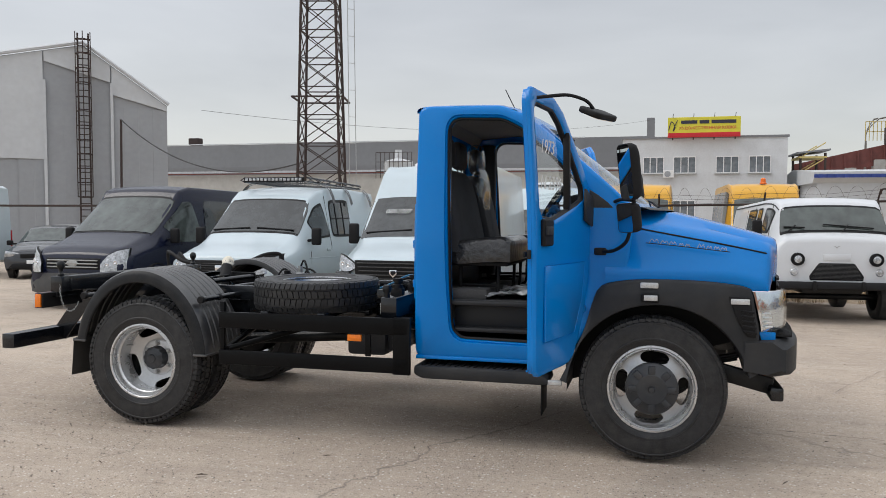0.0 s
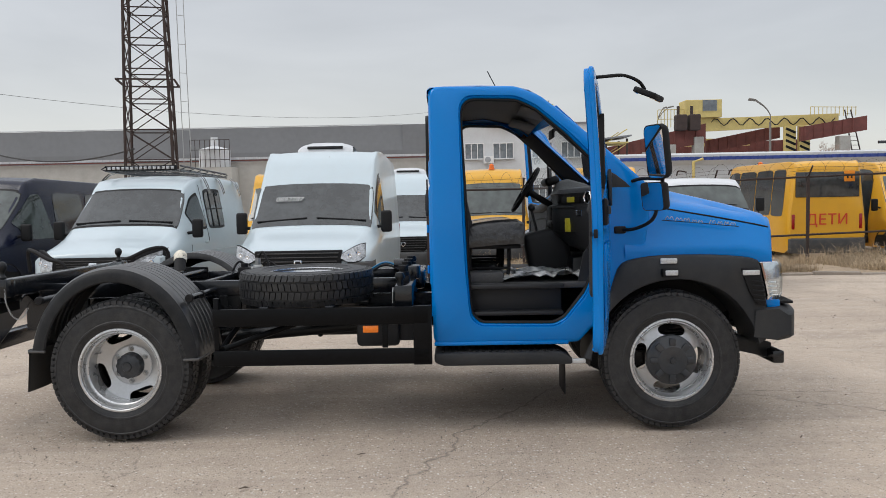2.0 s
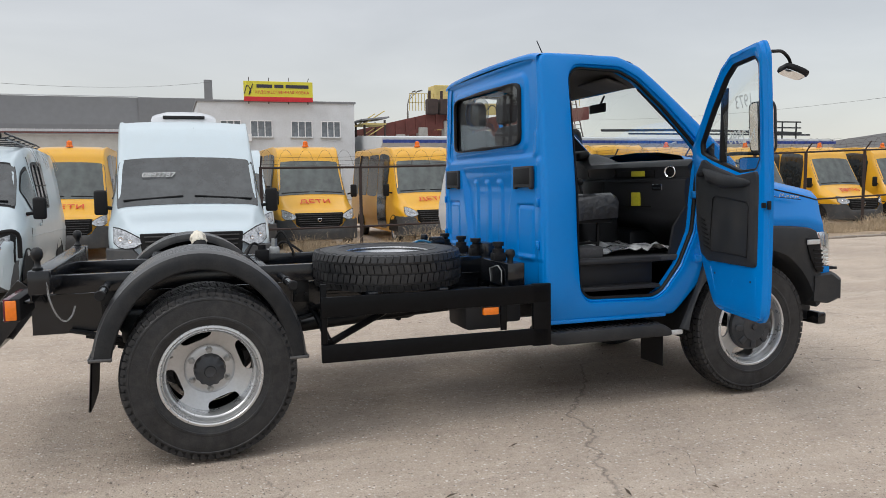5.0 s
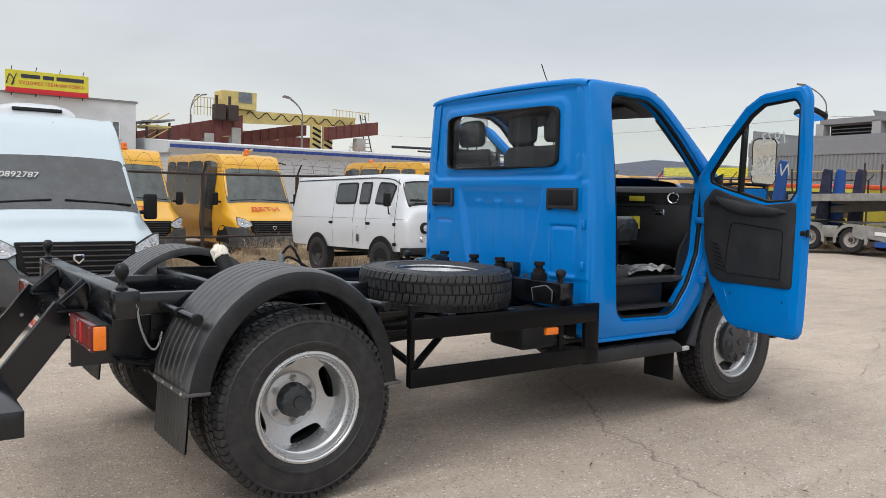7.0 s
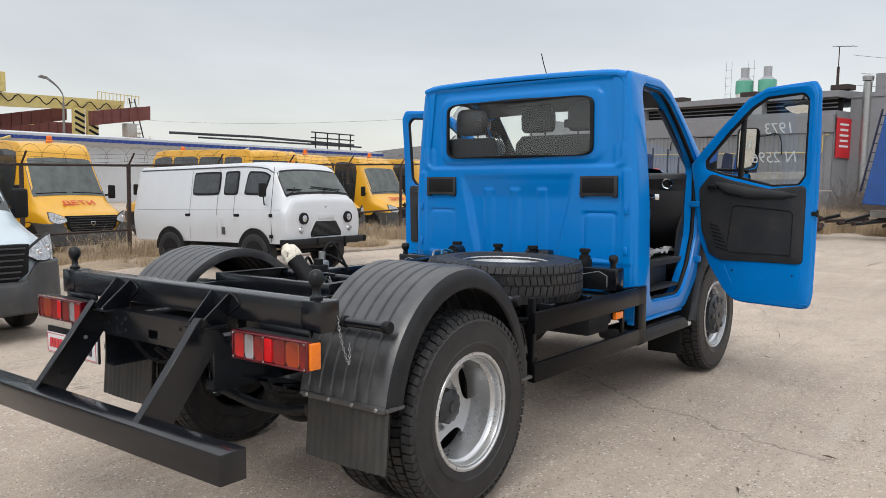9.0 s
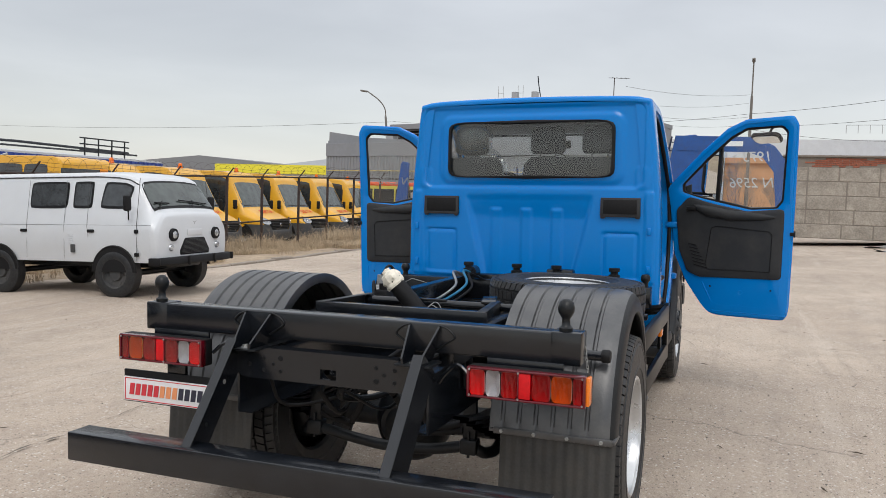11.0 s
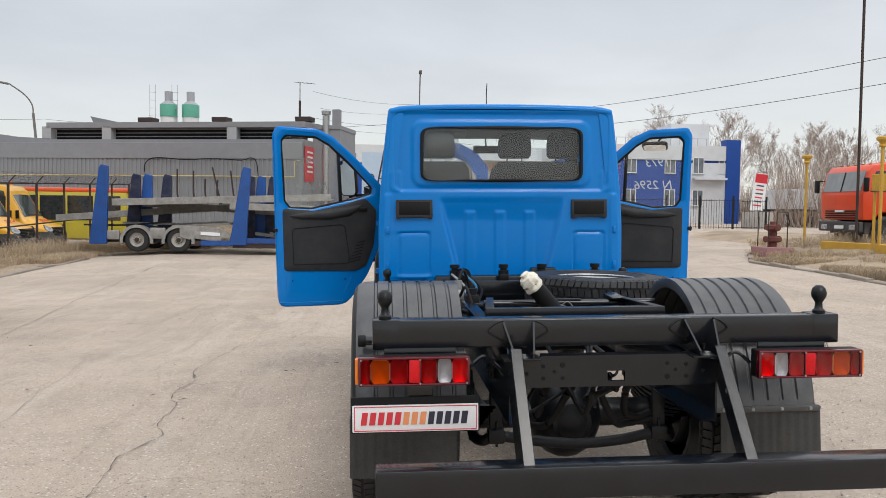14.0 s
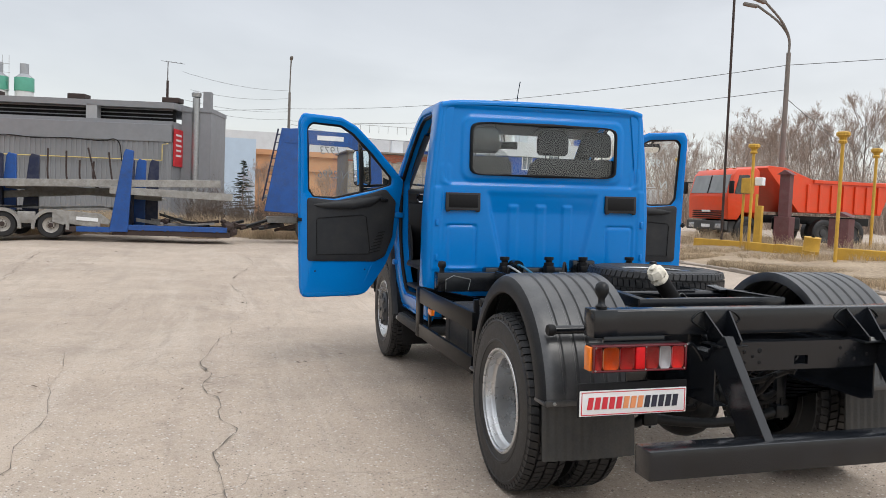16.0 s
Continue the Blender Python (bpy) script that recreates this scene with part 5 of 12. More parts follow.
        prism(bm, star([(-0.115, -0.068), (0.115, -0.068), (0.125, 0.075), (-0.125, 0.075)], (0, 0), 40, 2), -0.004, 0.030, "z", 0.010, Mk)
        km = part("kerb_mirror", bm, M_BLACK, arm, "black kerb mirror on a rod", 50)
        bm = B()
        prism(bm, star([(-0.100, -0.056), (0.100, -0.056), (0.110, 0.062), (-0.110, 0.062)], (0, 0), 40, 2), -0.0075, -0.0045, "z", 0.0, Mk)
        part("mirror_glass", bm, M_MIRROR, km, "mirror glass", 0)
    return d


door(-1, 76.5)
door(1, 77)

# steps under the doors
for s in (-1, 1):
    st = new("cab_step")
    st.parent = truck
    bm = B()
    prism(bm, [(2.16, 0.545), (3.02, 0.545), (3.10, 0.50), (3.10, 0.455), (2.22, 0.455), (2.16, 0.48)], s * 0.70, s * 1.02, "y", 0.018)
    part("step_board", bm, M_PLASTIC, st, "", 40)
    bm = B()
    for k in range(18):
        box(bm, (2.22 + k * 0.046, s * 0.86, 0.549), (0.022, 0.26, 0.008), None, 0.003, 1)
    part("step_tread", bm, M_BLACK, st, "", 40)
    bm = B()
    box(bm, (3.14, s * 0.995, 0.475), (0.10, 0.03, 0.035), None, 0.01)
    part("step_reflector", bm, M_CLEAR, st, "white reflector", 40)
    bm = B()
    box(bm, (2.62, s * 0.945, 0.60), (0.92, 0.05, 0.03), None, 0.01)
    part("sill_lip", bm, M_BLUE, st, "", 40)
bm = B()
box(bm, (2.65, 0, 0.66), (0.98, 1.86, 0.10), None, 0.02)
box(bm, (2.19, 0, 0.80), (0.05, 1.84, 0.30), None, 0.02)
part("cab_underside", bm, M_BLACK, cab, "", 40)


# ---- chassis ----
chassis = new("chassis_frame")
chassis.parent = truck


def cpart(name, bm, mt=None, parent=None, label="", smooth=40):
    return part(name, bm, mt or M_CHASSIS, parent or chassis, label, smooth)


for s in (-1, 1):
    # C-section side rail
    bm = B()
    prism(bm, [(s * 0.44, 0.665), (s * 0.44, 0.90), (s * 0.37, 0.90), (s * 0.37, 0.892), (s * 0.432, 0.892), (s * 0.432, 0.673), (s * 0.37, 0.673), (s * 0.37, 0.665)], -0.93, 4.35, "x")
    cpart("side_rail", bm)
    # raised sub-frame bar
    bm = B()
    box(bm, (0.55, s * 0.46, 0.965), (2.7, 0.07, 0.11), None, 0.006)
    cpart("subframe_rail", bm)
    # side plate of the shallow tray, narrowing forwards, with a turned-in top edge
    bm = B()
    prism(bm, [(-0.262, s * 0.452), (0.20, s * 0.385), (0.20, s * 0.377), (-0.262, s * 0.444)], 0.975, 1.062, "z", 0.002)
    prism(bm, [(-0.262, s * 0.452), (0.20, s * 0.385), (0.20, s * 0.345), (-0.262, s * 0.405)], 1.062, 1.068, "z", 0.002)
    cpart("tray_side", bm, M_CHASSIS2)
    for x in (-0.5, 0.65, 1.3, 1.95):
        bm = B()
        box(bm, (x, s * 0.452, 0.86), (0.10, 0.012, 0.18), None, 0.003)
        for dx in (-0.03, 0.03):
            tube(bm, [(x + dx, s * 0.45, 0.82), (x + dx, s * 0.475, 0.82)], 0.011, 6)
            tube(bm, [(x + dx, s * 0.45, 0.92), (x + dx, s * 0.475, 0.92)], 0.011, 6)
        cpart("bracket", bm, M_CHASSIS2)
for x in (0.55, 1.1, 1.75, 2.9):
    bm = B()
    box(bm, (x, 0, 0.79), (0.09, 0.74, 0.16), None, 0.01)
    cpart("cross_member", bm)
bm = B()
box(bm, (-0.262, -0.005, 1.020), (0.010, 0.905, 0.092), None, 0.003)
box(bm, (-0.242, -0.005, 1.064), (0.045, 0.885, 0.006), None, 0.002)
cpart("tray_cross_plate", bm, M_CHASSIS)
bm = B()
tube(bm, [(0.175, -0.56, 1.035), (0.175, 0.40, 1.035)], 0.022, 14)
box(bm, (0.175, -0.33, 1.070), (0.11, 0.075, 0.012), pose(0, 0, 0, 0, -10, 12), 0.003)
box(bm, (0.10, -0.02, 1.062), (0.022, 0.20, 0.016), None, 0.003)
cpart("cross_pipe", bm, M_CHASSIS)
bm = B()
box(bm, (0.42, 0, 0.99), (0.05, 0.88, 0.05), None, 0.006)
cpart("subframe_cross", bm)
# brake valve and its hoses beside the rail
bv = new("brake_valve")
bv.parent = chassis
bm = B()
box(bm, (0.60, 0.50, 1.02), (0.075, 0.065, 0.10), None, 0.012)
tube(bm, [(0.60, 0.50, 1.07), (0.60, 0.50, 1.13)], 0.022, 12)
tube(bm, [(0.56, 0.50, 1.04), (0.52, 0.50, 1.04)], 0.014, 8)
part("valve_body", bm, M_STEEL, bv, "cast alloy brake valve", 40)
bm = B()
box(bm, (0.50, 0.43, 1.01), (0.10, 0.08, 0.09), None, 0.010)
tube(bm, [(0.50, 0.43, 1.05), (0.50, 0.43, 1.09)], 0.030, 12)
part("solenoid", bm, M_BLACK, bv, "", 40)
for a, b_, c_ in (((0.60, 0.50, 1.12), (0.66, 0.46, 1.18), (0.74, 0.40, 1.00)), ((0.52, 0.50, 1.04), (0.44, 0.47, 1.10), (0.36, 0.43, 0.96)), ((0.60, 0.53, 1.02), (0.68, 0.54, 1.10), (0.86, 0.46, 0.98))):
    bm = B()
    tube(bm, smooth_path([a, b_, c_], 6), 0.009, 8)
    part("hose", bm, M_BLACK, bv, "", 50)

# tail cross member, pierced
bm = B()
for s, e in ((-1, 0.042), (1, 0.032)):
    prism(bm, [(s * y, z) for y, z in ((0.435, 0.842), (0.435, 0.912), (0.415, 0.930), (0.36, 0.937), (0.30, 0.954), (e, 0.954), (e, 0.824), (0.40, 0.824))], -0.945, -0.925, "x", 0.0)
box(bm, (-0.935, -0.005, 0.921), (0.0196, 0.074, 0.066))
box(bm, (-0.935, -0.005, 0.835), (0.0196, 0.074, 0.022))
tube(bm, smooth_path([(-0.90, -0.03, 0.93), (-0.90, -0.02, 0.87), (-0.90, 0.0, 0.858), (-0.90, 0.012, 0.872)], 4), 0.006, 8)
box(bm, (-0.90, 0, 0.946), (0.07, 0.60, 0.012), None, 0.004)
tm = cpart("tail_member", bm, M_CHASSIS)
for y, z, r in ((-0.30, 0.90, 0.009), (-0.30, 0.85, 0.009), (-0.22, 0.905, 0.009), (-0.22, 0.85, 0.012), (0.22, 0.905, 0.012), (0.22, 0.85, 0.009), (0.30, 0.90, 0.009), (0.30, 0.85, 0.009), (0.37, 0.87, 0.009), (-0.37, 0.87, 0.009), (0.255, 0.878, 0.008), (-0.255, 0.878, 0.008)):
    bm = B()
    lathe(bm, [(0.0005, 0.003), (r * 0.8, 0.003), (r, 0.0)], 14, pose(-0.9455, y, z + 0.012, 0, 0, 90))
    part("bolt_hole", bm, M_BLACK, tm, "", 0)

# beam across the tail
bm = B()
box(bm, (-0.80, -0.0085, 1.0355), (0.10, 2.005, 0.119), None, 0.008, 3)
for y in (-0.955, 0.94):
    box(bm, (-0.80, y, 1.0355), (0.106, 0.115, 0.125), None, 0.006, 2)
tb = cpart("tail_beam", bm, M_CHASSIS, None, "black square-section tail beam")
for s in (-1, 1):
    bm = B()
    lathe(bm, [(0.026, 0.0), (0.027, 0.012), (0.017, 0.02), (0.015, 0.046), (0.021, 0.055), (0.030, 0.071), (0.032, 0.087), (0.027, 0.108), (0.014, 0.120), (0.001, 0.122)], 20, pose(-0.81, s * 0.945, 1.098, 90))
    part("ball_peg", bm, M_CHASSIS2, tb, "black ball-headed peg", 50)
    # splayed gusset plates between the cross member and the tail beam
    for y0, y1 in ((0.350, 0.325), (0.420, 0.452)):
        bm = B()
        sec = [(-0.985, 0.948, 0.0), (-0.850, 0.948, 0.0), (-0.848, 1.085, 1.0), (-0.862, 1.085, 1.0), (-0.985, 0.972, 0.18)]
        lo = [bm.verts.new((x, s * (y0 + (y1 - y0) * f) - 0.004, z)) for x, z, f in sec]
        hi = [bm.verts.new((x, s * (y0 + (y1 - y0) * f) + 0.004, z)) for x, z, f in sec]
        bm.faces.new(lo[::-1])
        bm.faces.new(hi)
        for k in range(5):
            bm.faces.new((lo[k], lo[(k + 1) % 5], hi[(k + 1) % 5], hi[k]))
        gp = cpart("gusset", bm)
        bm = B()
        d = 1 if y1 > 0.4 else -1
        tube(bm, smooth_path([(-0.853, s * y1, 1.088), (-0.853, s * (y1 + d * 0.035), 1.075), (-0.853, s * (y1 + d * 0.062), 1.045), (-0.853, s * (y1 + d * 0.03), 1.02), (-0.853, s * (y1 - d * 0.01), 0.995)], 4), 0.004, 6)
        part("weld_edge_line", bm, M_CHASSIS2, gp, "", 50)
    bm = B()
    box(bm, (-0.925, s * 0.39, 0.946), (0.13, 0.15, 0.008), None, 0.002)
    bp_ = cpart("bolt_plate", bm, M_CHASSIS2)
    bm = B()
    lathe(bm, [(0.020, 0.0), (0.020, 0.004), (0.012, 0.004), (0.012, 0.014), (0.001, 0.015)], 6, pose(-0.955, s * 0.386, 0.950, 90))
    part("bolt", bm, M_STEEL, bp_, "galvanised bolt", 30)
    # strut down to the bumper beam
    bm = B()
    M = look((-0.955, s * 0.44, 0.93), (-1.235, s * 0.44, 0.57))
    Ls = math.hypot(0.28, 0.36)
    box(bm, (0, -0.002, 0), (0.008, 0.145, Ls + 0.06), None, 0.002, 1)
    box(bm, (-s * 0.018, 0.071, 0), (0.044, 0.008, Ls + 0.05), None, 0.002, 1)
    bmesh.ops.transform(bm, matrix=M @ Matrix.Translation((0, 0, -Ls / 2)), verts=bm.verts)
    bst = cpart("bumper_strut", bm)
    for f in (0.30, 0.72):
        bm = B()
        lathe(bm, [(0.0005, 0.005), (0.010, 0.005), (0.011, 0.003)], 12, M @ pose(0, -0.01, -Ls * f) @ pose(0, 0, 0, 0, 0, 90 if s > 0 else -90))
        part("bolt_hole", bm, M_STEEL if f < 0.5 else M_CHASSIS2, bst, "", 0)
bm = B()
box(bm, (-1.27, -0.012, 0.560), (0.115, 1.99, 0.115), None, 0.004)
cpart("rear_bumper_beam", bm, M_CHASSIS, None, "black steel under-run beam")

# mudguards
GX, GR, GZ = 0.005, 0.58, 0.665


def guard_pt(a, d, y):
    """A point of the guard: angle from the front end, depth under the crown, place across."""
    return (GX + (GR - d) * math.cos(a), y, 0.515 + (GZ - d) * math.sin(a))


for s in (-1, 1):
    gd = new("mudguard")
    gd.parent = truck
    y0, y1, na = 0.575, 1.10, 56
    # ribs run round the arch and end short of the tail
    prof = [(y0, 0.0)]
    for k in range(6):
        c = y0 + 0.055 + 0.0715 * k
        prof += [(c - 0.0105, 0.0), (c - 0.005, 0.0088), (c + 0.005, 0.0088), (c + 0.0105, 0.0)]
    prof += [(1.040, 0.002), (1.062, 0.007), (1.080, 0.017)]
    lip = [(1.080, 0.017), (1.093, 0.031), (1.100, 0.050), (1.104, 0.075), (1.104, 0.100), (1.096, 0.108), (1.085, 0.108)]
    rows = []
    for k in range(na + 1):
        a = radians(3 + 168 * k / na)
        fade = max(0.0, min(1.0, (167 - 168 * k / na) / 4, (168 * k / na - 2) / 6))
        rows.append([guard_pt(a, d * (fade if y < 1.03 else 1), s * y) for y, d in prof])
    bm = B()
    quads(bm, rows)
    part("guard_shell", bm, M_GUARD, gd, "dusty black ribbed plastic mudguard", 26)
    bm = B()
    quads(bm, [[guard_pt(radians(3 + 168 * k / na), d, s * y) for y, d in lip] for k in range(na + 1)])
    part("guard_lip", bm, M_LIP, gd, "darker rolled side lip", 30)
    bm = B()
    quads(bm, [[guard_pt(radians(3 + 168 * k / na), d, s * y) for y, d in ((y0, 0.0), (y0 - 0.003, 0.02), (y0, 0.05))] for k in range(na + 1)])
    part("guard_inner_lip", bm, M_GUARD, gd, "", 40)
    # folded edges at both ends
    for a in (3, 171):
        p = guard_pt(radians(a), 0, 0)
        bm = B()
        box(bm, (p[0] - math.copysign(0.004, p[0]), s * 0.835, p[2] - 0.004), (0.020, 0.525, 0.018), None, 0.006)
        box(bm, (p[0] - math.copysign(0.055, p[0]), s * 1.098, p[2] - 0.004), (0.115, 0.018, 0.018), None, 0.006)
        part("folded_edge", bm, M_GUARD, gd, "", 40)
    # hanging flap with fine upright ribs, its clamp strip and screws
    bm = B()
    nr = 44
    sec = [(-0.560 - 0.060 * (0.62 - z) - 0.05 * (0.62 - z) ** 2, z) for z in (0.622, 0.55, 0.48, 0.41, 0.345)]
    front = [[(x - (0.005 if (j // 2) % 2 else 0), s * (0.622 + 0.485 * j / nr), z - 0.006 * math.sin(j * 0.07)) for j in range(nr + 1)] for x, z in sec]
    back = [[(x + 0.010, s * (0.622 + 0.485 * j / nr), z - 0.006 * math.sin(j * 0.07)) for j in range(nr + 1)] for x, z in sec]
    quads(bm, front + back[::-1], close_u=True)
    part("mud_flap", bm, M_FLAP, gd, "ribbed dusty rubber mud flap", 50)
    bm = B()
    box(bm, (-0.572, s * 0.845, 0.615), (0.010, 0.50, 0.028), None, 0.003)
    cs = part("clamp_strip", bm, M_GUARD, gd, "", 40)
    for y in (0.63, 0.77, 0.91, 1.05):
        bm = B()
        lathe(bm, [(0.001, 0.007), (0.007, 0.007), (0.009, 0.0)], 10, pose(-0.577, s * y, 0.615, 0, 0, 90))
        part("bolt", bm, M_STEEL, cs, "", 40)
    # round stays fore and aft, with end caps
    for x in (-0.505, 0.515):
        bm = B()
        tube(bm, [(x, s * 0.44, 0.955), (x, s * 1.045, 0.955)], 0.021, 14)
        stay = part("guard_stay", bm, M_CHASSIS, gd, "", 50)
        bm = B()
        lathe(bm, [(0.001, -0.018), (0.024, -0.018), (0.028, -0.012), (0.028, 0.012), (0.024, 0.018), (0.001, 0.018)], 16, pose(x, s * 1.050, 0.955))
        part("stay_cap", bm, M_BLACK, stay, "", 40)
        bm = B()
        lathe(bm, [(0.021, -0.012), (0.027, -0.010), (0.027, 0.010), (0.021, 0.012)], 16, pose(x, s * 0.80, 0.955))
        part("stay_clip", bm, M_BLACK, stay, "", 40)

# chain at the tail
for s in (-1,):
    ch = new("chain")
    ch.parent = truck
    curve = smooth_path([(-0.76, s * 1.010, 1.03), (-0.752, s * 1.020, 0.95), (-0.72, s * 1.018, 0.86), (-0.685, s * 1.000, 0.825), (-0.655, s * 0.975, 0.845), (-0.635, s * 0.955, 0.90)], 30)
    path, run = [curve[0]], 0.0
    for p, q in zip(curve, curve[1:]):
        run += (q - p).length
        if run >= 0.0135:
            path.append(q)
            run = 0.0
    for k, c in enumerate(path):
        bm = B()
        d = (path[min(k + 1, len(path) - 1)] - path[max(k - 1, 0)]).normalized()
        u = d.orthogonal().normalized()
        if k % 2:
            u = d.cross(u)
        w_ = d.cross(u)
        quads(bm, [[c + d * ((0.0090 + 0.0016 * math.cos(b)) * math.cos(a)) + u * ((0.0048 + 0.0016 * math.cos(b)) * math.sin(a)) + w_ * (0.0016 * math.sin(b)) for b in [2 * math.pi * j / 5 for j in range(5)]] for a in [2 * math.pi * i / 8 for i in range(8)]], True, True)
        part("link", bm, M_STEEL, ch, "", 60)

# tail lamps
for s in (-1, 1):
    lamp = new("tail_lamp")
    lamp.parent = truck
    LY, LZ, LW, LH = 0.829, 0.904, 0.449, 0.117
    bm = B()
    box(bm, (-0.912, s * LY, LZ), (0.052, LW, LH), None, 0.006)
    body = part("lamp_body", bm, M_BLACK, lamp, "", 40)
    bm = B()
    for z in (LZ - LH / 2 + 0.005, LZ + LH / 2 - 0.005):
        box(bm, (-0.950, s * LY, z), (0.030, LW, 0.010), None, 0.004)
    for y in (LY - LW / 2 + 0.005, LY + LW / 2 - 0.005, LY - 0.024):
        box(bm, (-0.950, s * y, LZ), (0.0295, 0.010 if abs(y - LY) > 0.1 else 0.005, LH - 0.008), None, 0.002)
    part("lens_rim", bm, M_LENSRIM, lamp, "dark red lens rim", 40)
    for f0, f1, kind in ((0.025, 0.155, "red"), (0.165, 0.285, "clear"), (0.298, 0.437, "red_dim"), (0.447, 0.548, "reflector"), (0.558, 0.712, "red_dim"), (0.722, 0.886, "amber"), (0.896, 0.975, "red_dim")):
        y0, y1 = LY - LW / 2 + LW * f0, LY - LW / 2 + LW * f1
        yc, hw, hh = s * (y0 + y1) / 2, (y1 - y0) / 2, LH / 2 - 0.011
        bm = B()
        if kind == "reflector":
            box(bm, (-0.952, yc, LZ), (0.022, 2 * hw, 2 * hh), None, 0.004)
            part("lens", bm, M_REFLECT, lamp, "bright red reflector", 40)
            continue
        n_f = max(6, int(2 * hw / 0.0045))
        quads(bm, [[(-0.9605 - 0.0022 * (k % 2), yc - hw + 2 * hw * k / (2 * n_f), LZ + z) for k in range(2 * n_f + 1)] for z in (-hh, -hh * 0.5, 0, hh * 0.5, hh)])
        part("lens", bm, {"red": M_REDGLASS, "red_dim": M_REDGLASS, "clear": M_CLEARGLASS, "amber": M_AMBERGLASS}[kind], lamp, {"red": "red lens", "red_dim": "red lens", "clear": "clear lens", "amber": "amber lens"}[kind], 0)
        # reflector bowl behind the lens
        kr = {"red": 1.0, "clear": 0.92, "amber": 0.95, "red_dim": 0.62}[kind]
        sq = star([(-1, -1), (1, -1), (1, 1), (-1, 1)], (0, 0), 32, 2)
        bm = B()
        quads(bm, [[(-0.939 - 0.016 * (q / 5) ** 2, yc + hw * 1.02 * u * q / 5, LZ + hh * 1.02 * v * q / 5) for u, v in sq] for q in range(6)], close_v=True)
        part("reflector_bowl", bm, M_BOWL if kr > 0.8 else M_BOWL2, body, "", 40)
    bm = B()
    box(bm, (-0.928, s * (LY + LW / 2 + 0.005), LZ), (0.052, 0.016, LH - 0.014), None, 0.004)
    part("side_lens", bm, M_ORANGE, lamp, "orange side lens", 40)
    for y in (LY - LW / 2 + 0.012, LY - 0.024, LY + LW / 2 - 0.012):
        for z in (LZ - LH / 2 + 0.010, LZ + LH / 2 - 0.010):
            bm = B()
            lathe(bm, [(0.001, 0.003), (0.0035, 0.003), (0.0045, 0.0)], 8, pose(-0.966, s * y, z, 0, 0, 90))
            part("screw", bm, M_STEEL, lamp, "", 40)
    bm = B()
    box(bm, (-0.87, s * 0.80, 0.93), (0.06, 0.30, 0.012), None, 0.003)
    box(bm, (-0.85, s * 0.80, 0.955), (0.012, 0.30, 0.05), None, 0.003)
    tube(bm, smooth_path([(-0.89, s * 0.60, 0.90), (-0.88, s * 0.54, 0.945), (-0.86, s * 0.48, 0.90), (-0.85, s * 0.45, 0.86)], 4), 0.008, 6)
    part("lamp_bracket", bm, M_CHASSIS, lamp, "", 40)

# plate under the left lamp: the lettering of a firm, kept as coloured bars
plate = new("number_plate_holder")
plate.parent = truck
bm = B()
box(bm, (-0.895, 0.822, 0.713), (0.012, 0.530, 0.150), None, 0.005)
part("plate_frame", bm, M_BLACK, plate, "", 40)
bm = B()
box(bm, (-0.904, 0.822, 0.700), (0.008, 0.518, 0.112), None, 0.004)
pl = part("plate", bm, M_PLATE, plate, "white plate with slanted red, orange and black bars", 40)
bm = B()
for z in (0.700 - 0.049, 0.700 + 0.049):
    box(bm, (-0.909, 0.822, z), (0.002, 0.500, 0.003))
for y in (0.822 - 0.25, 0.822 + 0.25):
    box(bm, (-0.909, y, 0.700), (0.002, 0.003, 0.100))
part("plate_border", bm, M_PLATE_RED, pl, "", 0)
x0 = 1.047
for k in range(13):
    # each bar with a notch, at the height and slant of the letters
    mt = M_PLATE_RED if k < 5 else M_PLATE_ORANGE if k < 8 else M_PLATE_INK
    bm = B()
    u = x0 - k * 0.0342
    prism(bm, [(u, 0.675), (u - 0.024, 0.675), (u - 0.031, 0.727), (u - 0.007, 0.727)], -0.909, -0.912, "x")
    part("plate_bar", bm, mt, pl, "", 0)
bm = B()
box(bm, (-0.88, 0.80, 0.80), (0.02, 0.10, 0.09), None, 0.004)
part("plate_bracket", bm, M_CHASSIS, plate, "", 40)

